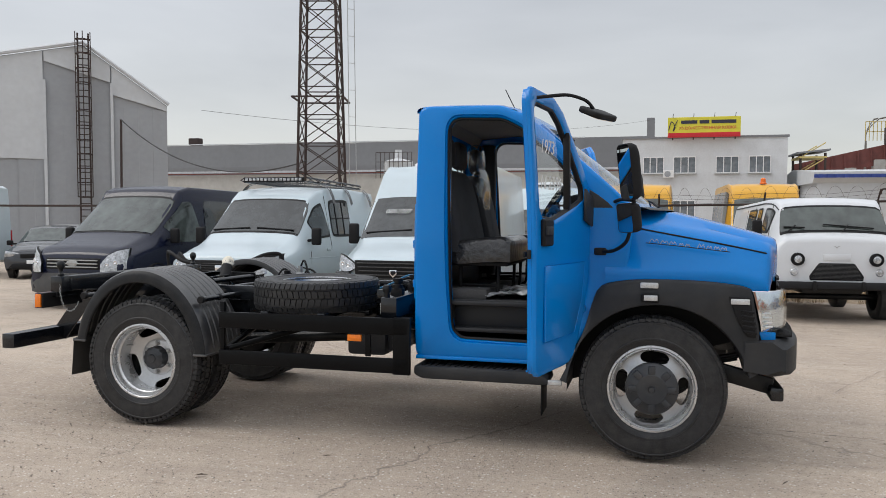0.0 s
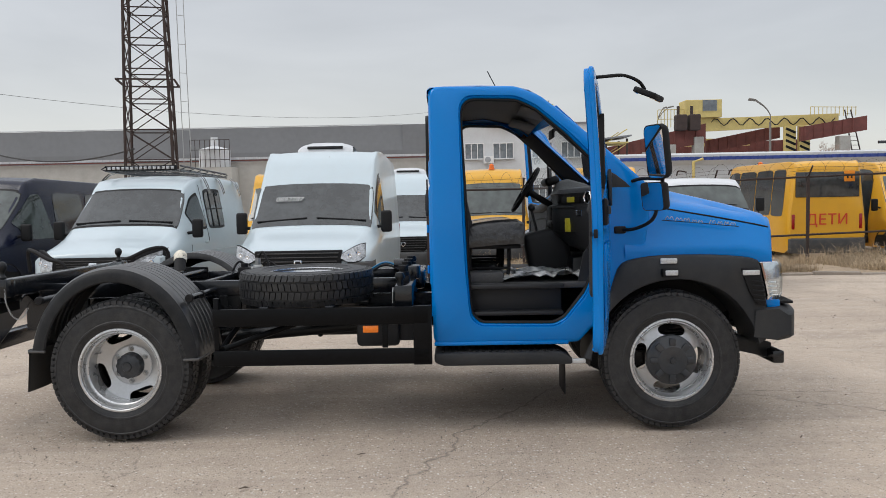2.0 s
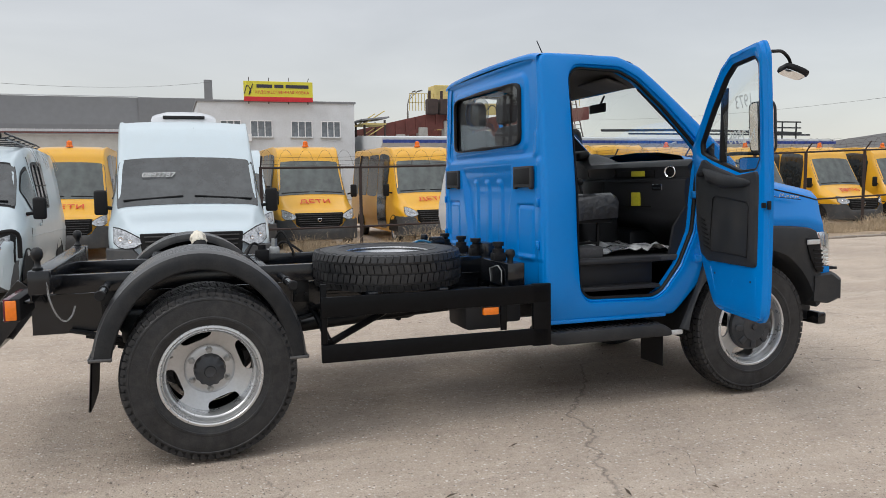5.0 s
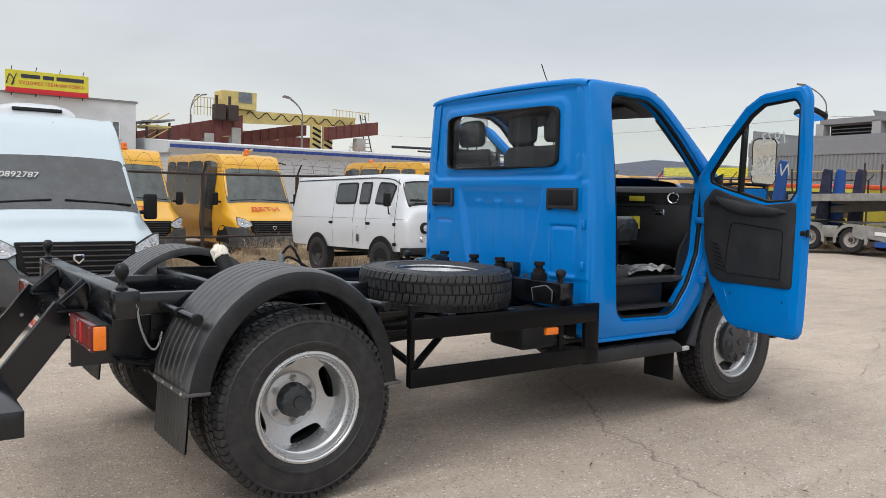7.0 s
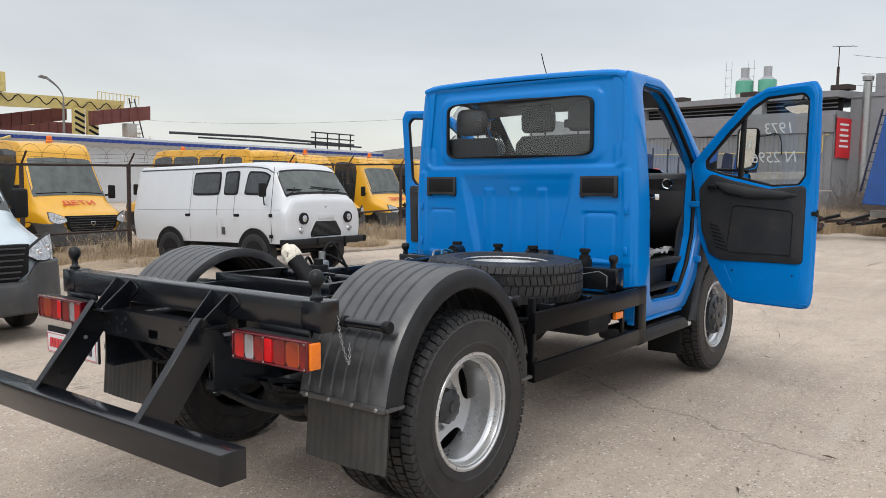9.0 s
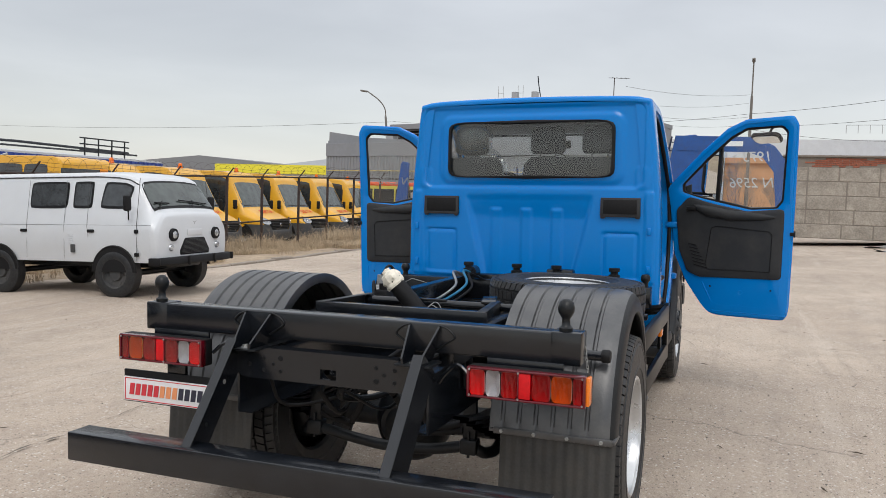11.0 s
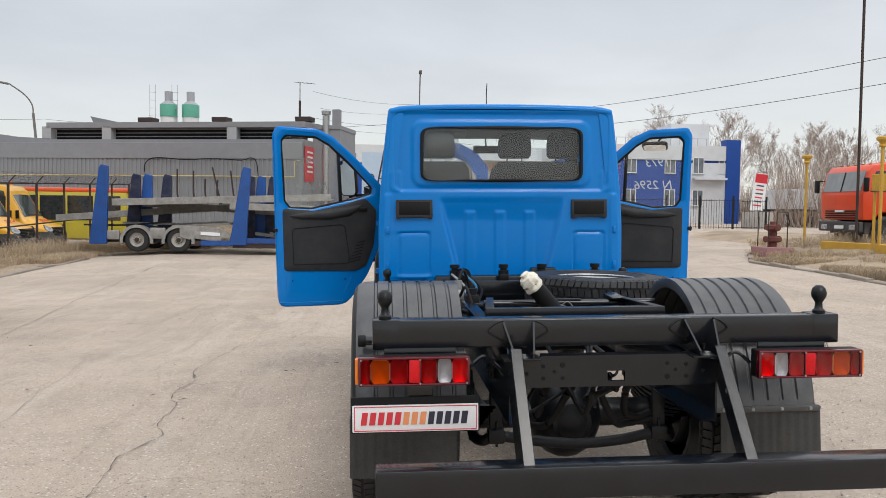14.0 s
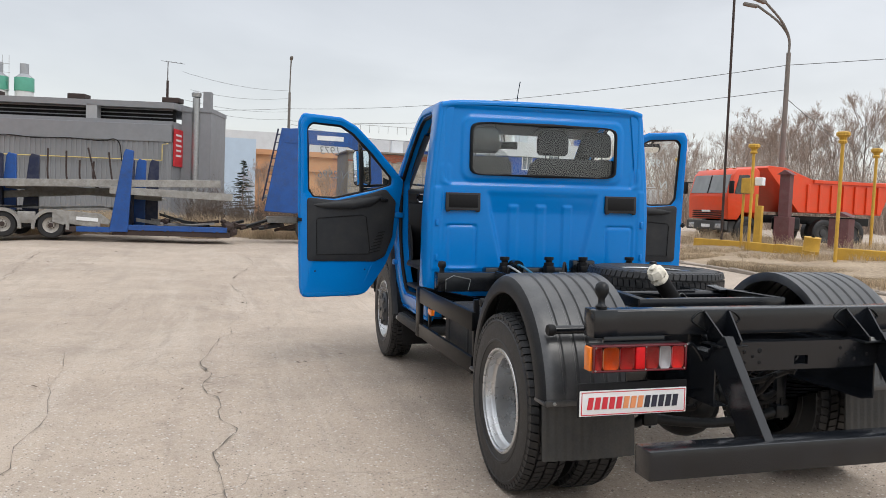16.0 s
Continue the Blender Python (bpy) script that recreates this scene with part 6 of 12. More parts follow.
# side guards
for s in (-1, 1):
    sg = new("side_guard")
    sg.parent = truck
    y = s * 1.055
    bm = B()
    box(bm, (1.40, y, 0.815), (1.46, 0.028, 0.118), None, 0.005)
    part("guard_rail", bm, M_SIDESHADE, sg, "", 40)
    bm = B()
    box(bm, (1.40, y, 0.540), (1.46, 0.028, 0.105), None, 0.005)
    part("guard_rail", bm, M_SIDESHADE, sg, "", 40)
    bm = B()
    box(bm, (2.085, y - s * 0.003, 0.68), (0.125, 0.034, 0.40), None, 0.005)
    part("guard_post", bm, M_SIDESHADE, sg, "", 40)
    bm = B()
    box(bm, (0.69, y - s * 0.02, 0.72), (0.035, 0.035, 0.46), None, 0.005)
    part("guard_post", bm, M_SIDESHADE, sg, "", 40)
    bm = B()
    box(bm, (1.83, y - s * 0.02, 0.68), (0.04, 0.02, 0.17), None, 0.004)
    part("guard_post", bm, M_SIDESHADE, sg, "", 40)
    for x in (0.72, 2.05):
        bm = B()
        tube(bm, [(x, s * 0.44, 0.74), (x, s * 1.04, 0.60 if x < 1 else 0.86)], 0.022, 8)
        tube(bm, [(x, s * 0.44, 0.72), (x, s * 1.04, 0.83)], 0.018, 8)
        part("guard_stay", bm, M_SIDESHADE, sg, "", 40)
    bm = B()
    tube(bm, [(0.73, s * 1.02, 0.60), (1.30, s * 0.60, 0.76)], 0.022, 10)
    part("diagonal_stay", bm, M_SIDESHADE, sg, "", 40)
    bm = B()
    box(bm, (1.735, y - s * 0.004, 0.725), (0.105, 0.028, 0.048), None, 0.006)
    part("side_marker", bm, M_ORANGE, sg, "orange side marker lens", 40)

# outrigger across the frame behind the cab, with pegs
bm = B()
box(bm, (1.955, 0, 0.932), (0.12, 1.92, 0.15), None, 0.008)
orr = cpart("front_outrigger", bm, M_CHASSIS)
for s in (-1, 1):
    bm = B()
    lathe(bm, [(0.022, 0.0), (0.018, 0.03), (0.032, 0.05), (0.034, 0.068), (0.026, 0.088), (0.001, 0.094)], 16, pose(1.93, s * 0.92, 1.004, 90))
    part("ball_peg", bm, M_CHASSIS2, orr, "", 50)
    bm = B()
    prism(bm, [(s * 0.72, 0.86), (s * 0.90, 0.86), (s * 0.90, 0.955), (s * 0.84, 0.985), (s * 0.70, 0.955)], 1.876, 1.889, "x", 0.003)
    gst = part("corner_gusset", bm, M_CHASSIS2, orr, "", 40)
    # thin steel tube added to draw the gusset's pale worn edge
    bm = B()
    tube(bm, [(1.876, s * 0.90, 0.88), (1.876, s * 0.90, 0.955), (1.876, s * 0.84, 0.985), (1.876, s * 0.70, 0.955), (1.876, s * 0.72, 0.87)], 0.0035, 6)
    part("weld_edge_line", bm, M_STEEL, gst, "", 40)
for y in (-0.70, -0.28, 0.02, 0.40):
    bm = B()
    box(bm, (1.94, y, 1.03), (0.09, 0.07, 0.05), None, 0.006)
    lathe(bm, [(0.040, 0.0), (0.040, 0.03), (0.026, 0.034), (0.026, 0.05), (0.038, 0.054), (0.038, 0.078), (0.001, 0.080)], 14, pose(1.94, y, 1.05, 90))
    part("rubber_buffer", bm, M_BLACK, orr, "", 40)

# spare wheel lying on the frame
spare = thing("spare_wheel", "black spare tyre lying flat on the truck's chassis", "wheel", pose(1.215, -0.52, 0.985))
sp_t = tyre_parts(spare, 0, 0, 0, 0.49, 0.235, 1, spare=True)
bm = B()
lathe(bm, [(0.27, 0.09), (0.285, 0.098), (0.272, 0.10), (0.258, 0.06), (0.245, 0.0), (0.235, -0.04), (0.10, -0.055), (0.055, -0.05)], 56, pose(0, 0, 0, 90))
part("rim", bm, M_RIM, spare, "silver-painted steel rim", 30)
bm = B()
box(bm, (1.215, -0.52, 0.845), (0.90, 0.08, 0.05), None, 0.006)
box(bm, (1.0, -0.52, 0.86), (0.06, 0.95, 0.04), None, 0.006)
box(bm, (1.45, -0.52, 0.86), (0.06, 0.95, 0.04), None, 0.006)
cpart("spare_carrier", bm)

# fuel filler / exhaust stub wrapped with tape
bm = B()
tube(bm, [(0.095, -0.060, 0.90), (0.040, 0.165, 1.165)], 0.047, 20)
fs = cpart("filler_stub", bm, M_BLACK, None, "slanted black pipe stub")
bm = B()
rows = []
for k, (f, r) in enumerate(((-0.040, 0.049), (-0.030, 0.053), (-0.010, 0.050), (0.005, 0.054), (0.025, 0.049), (0.04, 0.042), (0.048, 0.024), (0.062, 0.022), (0.068, 0.001))):
    d = (Vector((0.040, 0.165, 1.165)) - Vector((0.095, -0.060, 0.90))).normalized()
    c = Vector((0.040, 0.165, 1.165)) + d * f
    e1 = d.orthogonal().normalized()
    e2 = d.cross(e1)
    rows.append([c + (e1 * math.cos(a) + e2 * math.sin(a)) * r * (1 + 0.22 * noise.noise(Vector((math.cos(a) * 3, math.sin(a) * 3, f * 40)))) for a in [2 * math.pi * j / 20 for j in range(20)]])
quads(bm, rows, close_v=True)
part("tape_cap", bm, M_TAPE, fs, "cream masking tape wrapped over the end", 25)

# axles, springs, shafts
for x, w in ((0.0, 1.55), (3.79, 1.6)):
    bm = B()
    tube(bm, [(x, -w / 2, 0.47), (x, w / 2, 0.47)], 0.075 if x == 0 else 0.05, 16)
    if x == 0:
        g = bmesh.ops.create_icosphere(bm, subdivisions=3, radius=0.23)
        for v in g["verts"]:
            v.co = Vector((v.co.x * 1.05, v.co.y * 0.85, v.co.z)) + Vector((x, 0.0, 0.47))
        lathe(bm, [(0.001, 0.20), (0.10, 0.20), (0.13, 0.16), (0.17, 0.10)], 24, pose(-0.02, 0, 0.47, 0, 0, 90))
    cpart("axle", bm, M_CHASSIS2)
    for s in (-1, 1):
        bm = B()
        for k in range(7):
            Lh = 0.72 - 0.085 * k
            tubepts = [(x + f * Lh, s * 0.50, 0.60 + 0.02 * k - 0.0 + 0.10 * f * f * (Lh / 0.72)) for f in (-1, -0.6, -0.2, 0.2, 0.6, 1)]
            rows = [[(p[0], p[1] - 0.035, p[2] - 0.018 * 1), (p[0], p[1] + 0.035, p[2] - 0.018), (p[0], p[1] + 0.035, p[2] - 0.004), (p[0], p[1] - 0.035, p[2] - 0.004)] for p in [(q[0], q[1], q[2] - 0.045 * k + 0.02 * k * 0) for q in tubepts]]
            quads(bm, rows, close_v=True)
        for dx in (-0.09, 0.09):
            tube(bm, [(x + dx, s * 0.50, 0.36), (x + dx, s * 0.50, 0.66)], 0.014, 8)
        cpart("leaf_spring", bm, M_CHASSIS2)
bm = B()
tube(bm, [(0.15, 0, 0.50), (1.5, 0, 0.60), (2.6, 0, 0.66)], 0.05, 14)
cpart("propeller_shaft", bm, M_CHASSIS2)
bm = B()
tube(bm, smooth_path([(0.10, 0.50, 0.56), (-0.18, 0.505, 0.43), (-0.29, 0.47, 0.415), (-0.32, 0.40, 0.445), (-0.32, 0.22, 0.418), (-0.32, 0.0, 0.398), (-0.32, -0.22, 0.412), (-0.32, -0.40, 0.445), (-0.29, -0.47, 0.415), (-0.18, -0.505, 0.43), (0.10, -0.50, 0.56)], 6), 0.027, 12)
cpart("anti_roll_bar", bm, M_CHASSIS2)
for s in (-1, 1):
    bm = B()
    box(bm, (-0.32, s * 0.405, 0.575), (0.035, 0.065, 0.22), None, 0.008)
    box(bm, (-0.32, s * 0.405, 0.448), (0.075, 0.085, 0.075), None, 0.015)
    for dx in (-0.025, 0.025):
        tube(bm, [(-0.32 + dx, s * 0.405, 0.40), (-0.32 + dx, s * 0.405, 0.52)], 0.007, 6)
    cpart("bar_hanger", bm, M_CHASSIS2)
    bm = B()
    lathe(bm, [(0.001, 0.10), (0.05, 0.10), (0.074, 0.085), (0.078, 0.03), (0.084, 0.02), (0.084, -0.01), (0.076, -0.02), (0.070, -0.08), (0.04, -0.10), (0.001, -0.10)], 22, pose(-0.36, s * 0.60, 0.70, 90))
    cpart("spring_brake", bm, M_BRAKE)
    bm = B()
    lathe(bm, [(0.001, -0.16), (0.17, -0.16), (0.195, -0.14), (0.205, -0.10), (0.205, 0.10), (0.19, 0.13), (0.001, 0.13)], 36, pose(0.045, s * 0.72, 0.480))
    cpart("brake_drum", bm, M_CHASSIS2)
    for y0, y1, y2, z1, z2 in ((0.20, 0.215, 0.36, 0.57, 0.55), (0.08, 0.165, 0.37, 0.525, 0.52)):
        bm = B()
        k = smooth_path([(-0.62, s * y0 * 0.9, 0.80), (-0.45, s * y0, 0.68), (-0.40, s * y1, z1), (-0.36, s * (y1 + 0.07), z2 - 0.015), (-0.33, s * y2, z2)], 10)
        rows = []
        for q, p in enumerate(k):
            d = (k[min(q + 1, len(k) - 1)] - k[max(q - 1, 0)]).normalized()
            u = d.orthogonal().normalized()
            w = d.cross(u)
            rr = 0.019 if q % 2 else 0.0165
            rows.append([p + u * (rr * math.cos(a * 0.628)) + w * (rr * math.sin(a * 0.628)) for a in range(10)])
        quads(bm, rows, close_v=True)
        cpart("corrugated_hose", bm, M_BLACK)
rnd = random.Random(11)
for k in range(5):
    y = rnd.uniform(-0.34, 0.34)
    bm = B()
    tube(bm, smooth_path([(-0.88, y, 0.80 + rnd.uniform(-0.03, 0.05)), (-0.7, y + rnd.uniform(-0.1, 0.1), 0.72 + rnd.uniform(-0.1, 0.1)), (-0.45, y + rnd.uniform(-0.2, 0.2), 0.66 + rnd.uniform(-0.08, 0.1)), (-0.1, rnd.uniform(-0.3, 0.3), 0.80), (0.4, rnd.uniform(-0.3, 0.3), 0.86)], 5), rnd.choice((0.008, 0.012, 0.016)), 8)
    cpart("hose", bm, M_BLACK if k % 3 else M_CHASSIS2)
bm = B()
lathe(bm, [(0.001, 0.30), (0.10, 0.30), (0.125, 0.26), (0.125, -0.26), (0.10, -0.30), (0.001, -0.30)], 28, pose(0.75, 0.18, 0.66, 0, 0, 90))
cpart("air_tank", bm)
# battery box, fuel tank, gearbox, engine
bm = B()
box(bm, (1.77, -0.74, 0.70), (0.30, 0.34, 0.24), None, 0.03)
box(bm, (1.97, -0.72, 0.72), (0.12, 0.30, 0.22), None, 0.02)
cpart("battery_box", bm, M_DASH)
bm = B()
box(bm, (1.35, 0.74, 0.62), (0.80, 0.42, 0.38), None, 0.07, 3)
for x in (1.12, 1.58):
    box(bm, (x, 0.74, 0.62), (0.05, 0.435, 0.395), None, 0.07, 3)
cpart("fuel_tank", bm, M_PLASTIC)
bm = B()
box(bm, (2.65, 0, 0.68), (0.80, 0.40, 0.36), None, 0.06)
box(bm, (3.75, 0, 0.85), (1.1, 0.62, 0.60), None, 0.05)
box(bm, (3.0, 0.35, 0.62), (0.9, 0.22, 0.22), None, 0.08)
cpart("engine_gearbox", bm, M_CHASSIS2)
bm = B()
box(bm, (2.02, 0.20, 0.97), (0.10, 0.70, 0.14), None, 0.02)
box(bm, (2.0, -0.30, 1.05), (0.09, 0.20, 0.10), None, 0.015)
lathe(bm, [(0.001, 0.05), (0.05, 0.05), (0.05, -0.05), (0.001, -0.05)], 16, pose(1.85, 0.34, 1.06, 0, 0, 90))
cpart("cab_mount", bm)
for y0, col, zz in ((0.30, M_HOSE, 1.02), (0.26, M_BLACK, 1.00), (0.38, M_STEEL, 1.01)):
    bm = B()
    tube(bm, smooth_path([(1.9, y0, zz), (1.72, y0 + 0.06, zz + 0.06), (1.55, y0 - 0.02, zz - 0.02), (1.3, y0 + 0.03, zz - 0.10), (0.9, y0, 0.93)], 6), 0.009, 8)
    cpart("air_line", bm, col)
bm = B()
tube(bm, smooth_path([(0.10, 0.02, 0.99), (0.12, -0.05, 1.05), (0.11, -0.09, 1.0), (0.14, -0.02, 1.03), (0.16, 0.03, 0.99)], 5), 0.0018, 5)
cpart("tie_wire", bm, M_PLATE)

# wheels
for s in (-1, 1):
    wheel(truck, 3.77, s * 0.90, 0.472, 0.235, s, "front", -0.70)
    wheel(truck, 0.045, s * 0.995, 0.480, 0.235, s, "rear", 0.436)
    wi2 = new("inner_wheel")
    wi2.parent, wi2.matrix_basis = truck, pose(0.045, s * 0.705, 0.480)
    tyre_parts(wi2, 0, 0, 0, 0.480, 0.235, 1)


# ---- parked vehicles ----
M_WHITE = mat("white_van_paint", (0.49, 0.575, 0.62), 0.3, var=0.03, coat=0.5, dirt=0.10, dirt_col=(0.45, 0.43, 0.40))
M_WHITE2 = mat("plain_white_paint", (0.62, 0.64, 0.665), 0.35, var=0.03, coat=0.4, dirt=0.10, dirt_col=(0.5, 0.48, 0.45))
M_NAVY = mat("navy_van_paint", (0.006, 0.009, 0.026), 0.25, var=0.08, coat=0.12, spec=0.3, dirt=0.05, dirt_col=(0.03, 0.03, 0.035))
M_YELLOW = mat("school_bus_yellow", (0.70, 0.36, 0.014), 0.36, var=0.05, coat=0.4, dirt=0.12, dirt_col=(0.42, 0.25, 0.06))
M_REDTEXT = mat("red_lettering", (0.62, 0.05, 0.02), 0.5, var=0.1)
M_KAMAZ = mat("orange_truck_paint", (0.74, 0.058, 0.009), 0.4, var=0.07, coat=0.3, dirt=0.18, dirt_col=(0.35, 0.16, 0.08))
M_BUMPER = mat("grey_bumper_plastic", (0.045, 0.047, 0.05), 0.6, var=0.15, fine=150, bump=0.2, dirt=0.25)
M_DARKCAR = mat("dark_car_paint", (0.03, 0.034, 0.042), 0.25, var=0.1, coat=0.7)
M_VGLASS = mat("dark_vehicle_glass", (0.030, 0.034, 0.036), 0.08, var=0.5, scale=1.6, fine=8, spec=0.8)
M_VGLASS2 = mat("pale_vehicle_glass", (0.050, 0.062, 0.058), 0.06, var=0.5, scale=1.2, fine=5, spec=0.8)
M_BEACON = mat("orange_beacon", (0.80, 0.16, 0.01), 0.25, var=0.1)
M_LAMPGLASS = mat("vehicle_headlamp", (0.46, 0.48, 0.50), 0.10, 0.4, var=0.55, scale=14, fine=45, coat=0.6)
M_STICKER = mat("orange_child_sign", (0.80, 0.26, 0.01), 0.5, var=0.1)


class Body:
    """A vehicle's skin: sections (distance from the front, floor, belt, top, half width, half width at the top)."""

    def __init__(self, st, crown=0.03):
        self.st, self.crown = st, crown

    def at_(self, s):
        st = self.st
        if s <= st[0][0]:
            return st[0]
        for a, b in zip(st, st[1:]):
            if s <= b[0]:
                t = (s - a[0]) / (b[0] - a[0])
                return tuple(p + (q - p) * t for p, q in zip(a, b))
        return st[-1]

    def pt(self, s, v):
        s_, z0, zb, z1, w, wt = self.at_(s)
        sec = [(0, z1 + self.crown), (0.5 * wt, z1 + 0.75 * self.crown), (0.86 * wt, z1), (0.975 * wt, z1 - 0.05), (w, zb), (w * 1.005, 0.5 * (zb + z0)), (w * 0.965, z0)]
        sec[3] = (min(0.975 * wt, 0.975 * wt), max(z1 - 0.06, zb + 0.01))
        a = abs(v)
        i = min(int(a), 5)
        t = a - i
        q = [sec[max(0, i - 1)] if i else (-sec[1][0], sec[1][1]), sec[i], sec[i + 1], sec[min(6, i + 2)]]
        r = []
        for k in (0, 1):
            p0, p1, p2, p3 = (c[k] for c in q)
            m1, m2 = 0.5 * (p2 - p0) * 0.55, 0.5 * (p3 - p1) * 0.55
            r.append((2 * t ** 3 - 3 * t * t + 1) * p1 + (t ** 3 - 2 * t * t + t) * m1 + (-2 * t ** 3 + 3 * t * t) * p2 + (t ** 3 - t * t) * m2)
        return Vector((-s_, math.copysign(r[0], v) if v else 0.0, r[1]))

    def skin(self, ku=3, kv=4):
        ss = []
        for a, b in zip(self.st, self.st[1:]):
            ss += [a[0] + (b[0] - a[0]) * i / ku for i in range(ku)]
        ss.append(self.st[-1][0])
        vs = [-6 + i / kv for i in range(12 * kv + 1)]
        bm = B()
        vv = quads(bm, [[self.pt(s, v) for v in vs] for s in ss])
        cap(bm, vv[0])
        cap(bm, vv[-1][::-1])
        cap(bm, [r[0] for r in vv] + [r[-1] for r in vv[::-1]])
        return bm

    def patch(self, s0, s1, v0, v1, off=0.006, k=0.07, n=8, skew=0.0):
        """A pane lying on the skin, its corners rounded. skew leans its ends along s."""
        rows = []
        for i in range(n + 1):
            r = []
            for j in range(n + 1):
                a, b = -1 + 2 * i / n, -1 + 2 * j / n
                a2, b2 = a * (1 - k * b ** 6), b * (1 - k * a ** 6)
                s, v = (s0 + s1) / 2 + a2 * (s1 - s0) / 2, (v0 + v1) / 2 + b2 * (v1 - v0) / 2
                s += skew * b2
                p = self.pt(s, v)
                e = 0.02
                nrm = (self.pt(s + e, v) - self.pt(s - e, v)).cross(self.pt(s, v + e) - self.pt(s, v - e))
                if nrm.length > 1e-9:
                    nrm.normalize()
                if nrm.dot(p - Vector((p.x - 0.0, 0, 0.9))) < 0 and abs(nrm.x) < 0.9 or nrm.x < -0.9:
                    nrm = -nrm
                if abs(v) < 3 and nrm.z < 0:
                    nrm = -nrm
                r.append(p + nrm * off)
            rows.append(r)
        bm = B()
        quads(bm, rows)
        return bm


def road_wheel(parent, x, y, r, w, steel=M_RIM, nm="wheel"):
    s = 1 if y > 0 else -1
    bm = B()
    lathe(bm, [(r * 0.60, -w / 2 * 0.9), (r * 0.72, -w / 2), (r * 0.93, -w / 2 * 0.9), (r, -w / 2 * 0.7), (r, w / 2 * 0.7), (r * 0.93, w / 2 * 0.9), (r * 0.72, w / 2), (r * 0.60, w / 2 * 0.9), (r * 0.60, 0)], 32)
    ty = part(nm, bm, M_TYRE, parent, "", 35, pose(x, y, r, 0, 0, 0 if s > 0 else 180))
    bm = B()
    lathe(bm, [(r * 0.61, w / 2 * 0.88), (r * 0.57, w / 2 * 0.9), (r * 0.54, w * 0.22), (r * 0.30, w * 0.18), (r * 0.26, w * 0.32), (r * 0.12, w * 0.36), (0.001, w * 0.36)], 28)
    for k in range(6):
        a = 2 * math.pi * k / 6
        box(bm, (math.cos(a) * r * 0.42, w * 0.21, math.sin(a) * r * 0.42), (r * 0.12, 0.02, r * 0.12), None, 0.01, 1)
    part("rim", bm, steel, ty, "", 35)
    return ty


def arch_ring(parent, x, y, z, r, mt):
    """The dark hollow of a wheel arch, laid on the flank."""
    s = 1 if y > 0 else -1
    bm = B()
    n = 18
    rows = []
    for rr, dy in ((r * 1.0, 0.004), (r * 1.06, 0.014), (r * 1.10, 0.0)):
        rows.append([(x + rr * math.cos(math.pi * k / n), y + s * dy, z + rr * math.sin(math.pi * k / n)) for k in range(n + 1)])
    vv = quads(bm, rows)
    bm.faces.new([bm.verts.new((x + r * math.cos(math.pi * k / n), y + s * 0.004, z + r * math.sin(math.pi * k / n))) for k in range(n + 1)])
    return part("wheel_arch", bm, mt, parent, "", 40)


def side_mirror(parent, x, y, z, w=0.10, h=0.30):
    bm = B()
    s = 1 if y > 0 else -1
    box(bm, (x, y + s * 0.17, z), (0.10, 0.17, h), None, 0.035, 3)
    tube(bm, [(x - 0.03, y, z - h * 0.25), (x, y + s * 0.12, z - h * 0.2)], 0.025, 8)
    return part("side_mirror", bm, M_BLACK, parent, "", 50)


def headlamp(parent, poly, x0, x1, mt=M_LAMPGLASS):
    bm = B()
    prism(bm, poly, x0, x1, "x", 0.012)
    return part("headlamp", bm, mt, parent, "", 50)


def nose_x(y, wide):
    """The plan curve of a van's nose."""
    f = abs(y) / wide
    return 0.055 - 0.11 * f * f - 0.24 * f ** 7


def swept_lamp(v, s, pts, wide, lean=0.30):
    """A headlamp swept round the corner: (y, lower, upper) from the inside out; dark bezel, glass, two bowls."""
    for grow_, off, mt, nm, lab in ((0.010, 0.046, M_BLACK, "lamp_bezel", ""), (0.0, 0.056, M_LAMPGLASS, "headlamp", "clear headlamp glass")):
        bm = B()
        rows = []
        n = len(pts) - 1
        for k in range(4 * n + 1):
            i_, t = min(k // 4, n - 1), k / 4 - min(k // 4, n - 1)
            y, lo, hi = (p + (q - p) * t for p, q in zip(pts[i_], pts[i_ + 1]))
            lo, hi = lo - grow_, hi + grow_
            x0 = nose_x(y, wide) + off
            rows.append([(x0 - 0.03, s * y, lo - 0.004)] + [(x0 - lean * (lo + (hi - lo) * j / 4 - 0.78) * (1 if lo + (hi - lo) * j / 4 > 0.78 else 0.2), s * y, lo + (hi - lo) * j / 4) for j in range(5)] + [(x0 - lean * (hi - 0.78) - 0.05, s * y, hi + 0.002)])
        vv = quads(bm, rows)
        cap(bm, vv[0])
        cap(bm, vv[-1][::-1])
        ob = part(nm, bm, mt, v, lab, 45)
    for f, r in ((0.35, 0.034), (0.66, 0.040)):
        i_ = f * n
        k = min(int(i_), n - 1)
        y, lo, hi = (p + (q - p) * (i_ - k) for p, q in zip(pts[k], pts[k + 1]))
        z = (lo + hi) / 2
        bm = B()
        lathe(bm, [(0.001, 0.002), (r * 0.45, 0.004), (r * 0.62, 0.010), (r * 0.9, 0.008), (r, -0.02)], 18, pose(nose_x(y, wide) + 0.056 - lean * (z - 0.78), s * y, z, 0, 0, -90 + s * 24))
        part("lamp_ring", bm, M_CHROME, ob, "", 40)


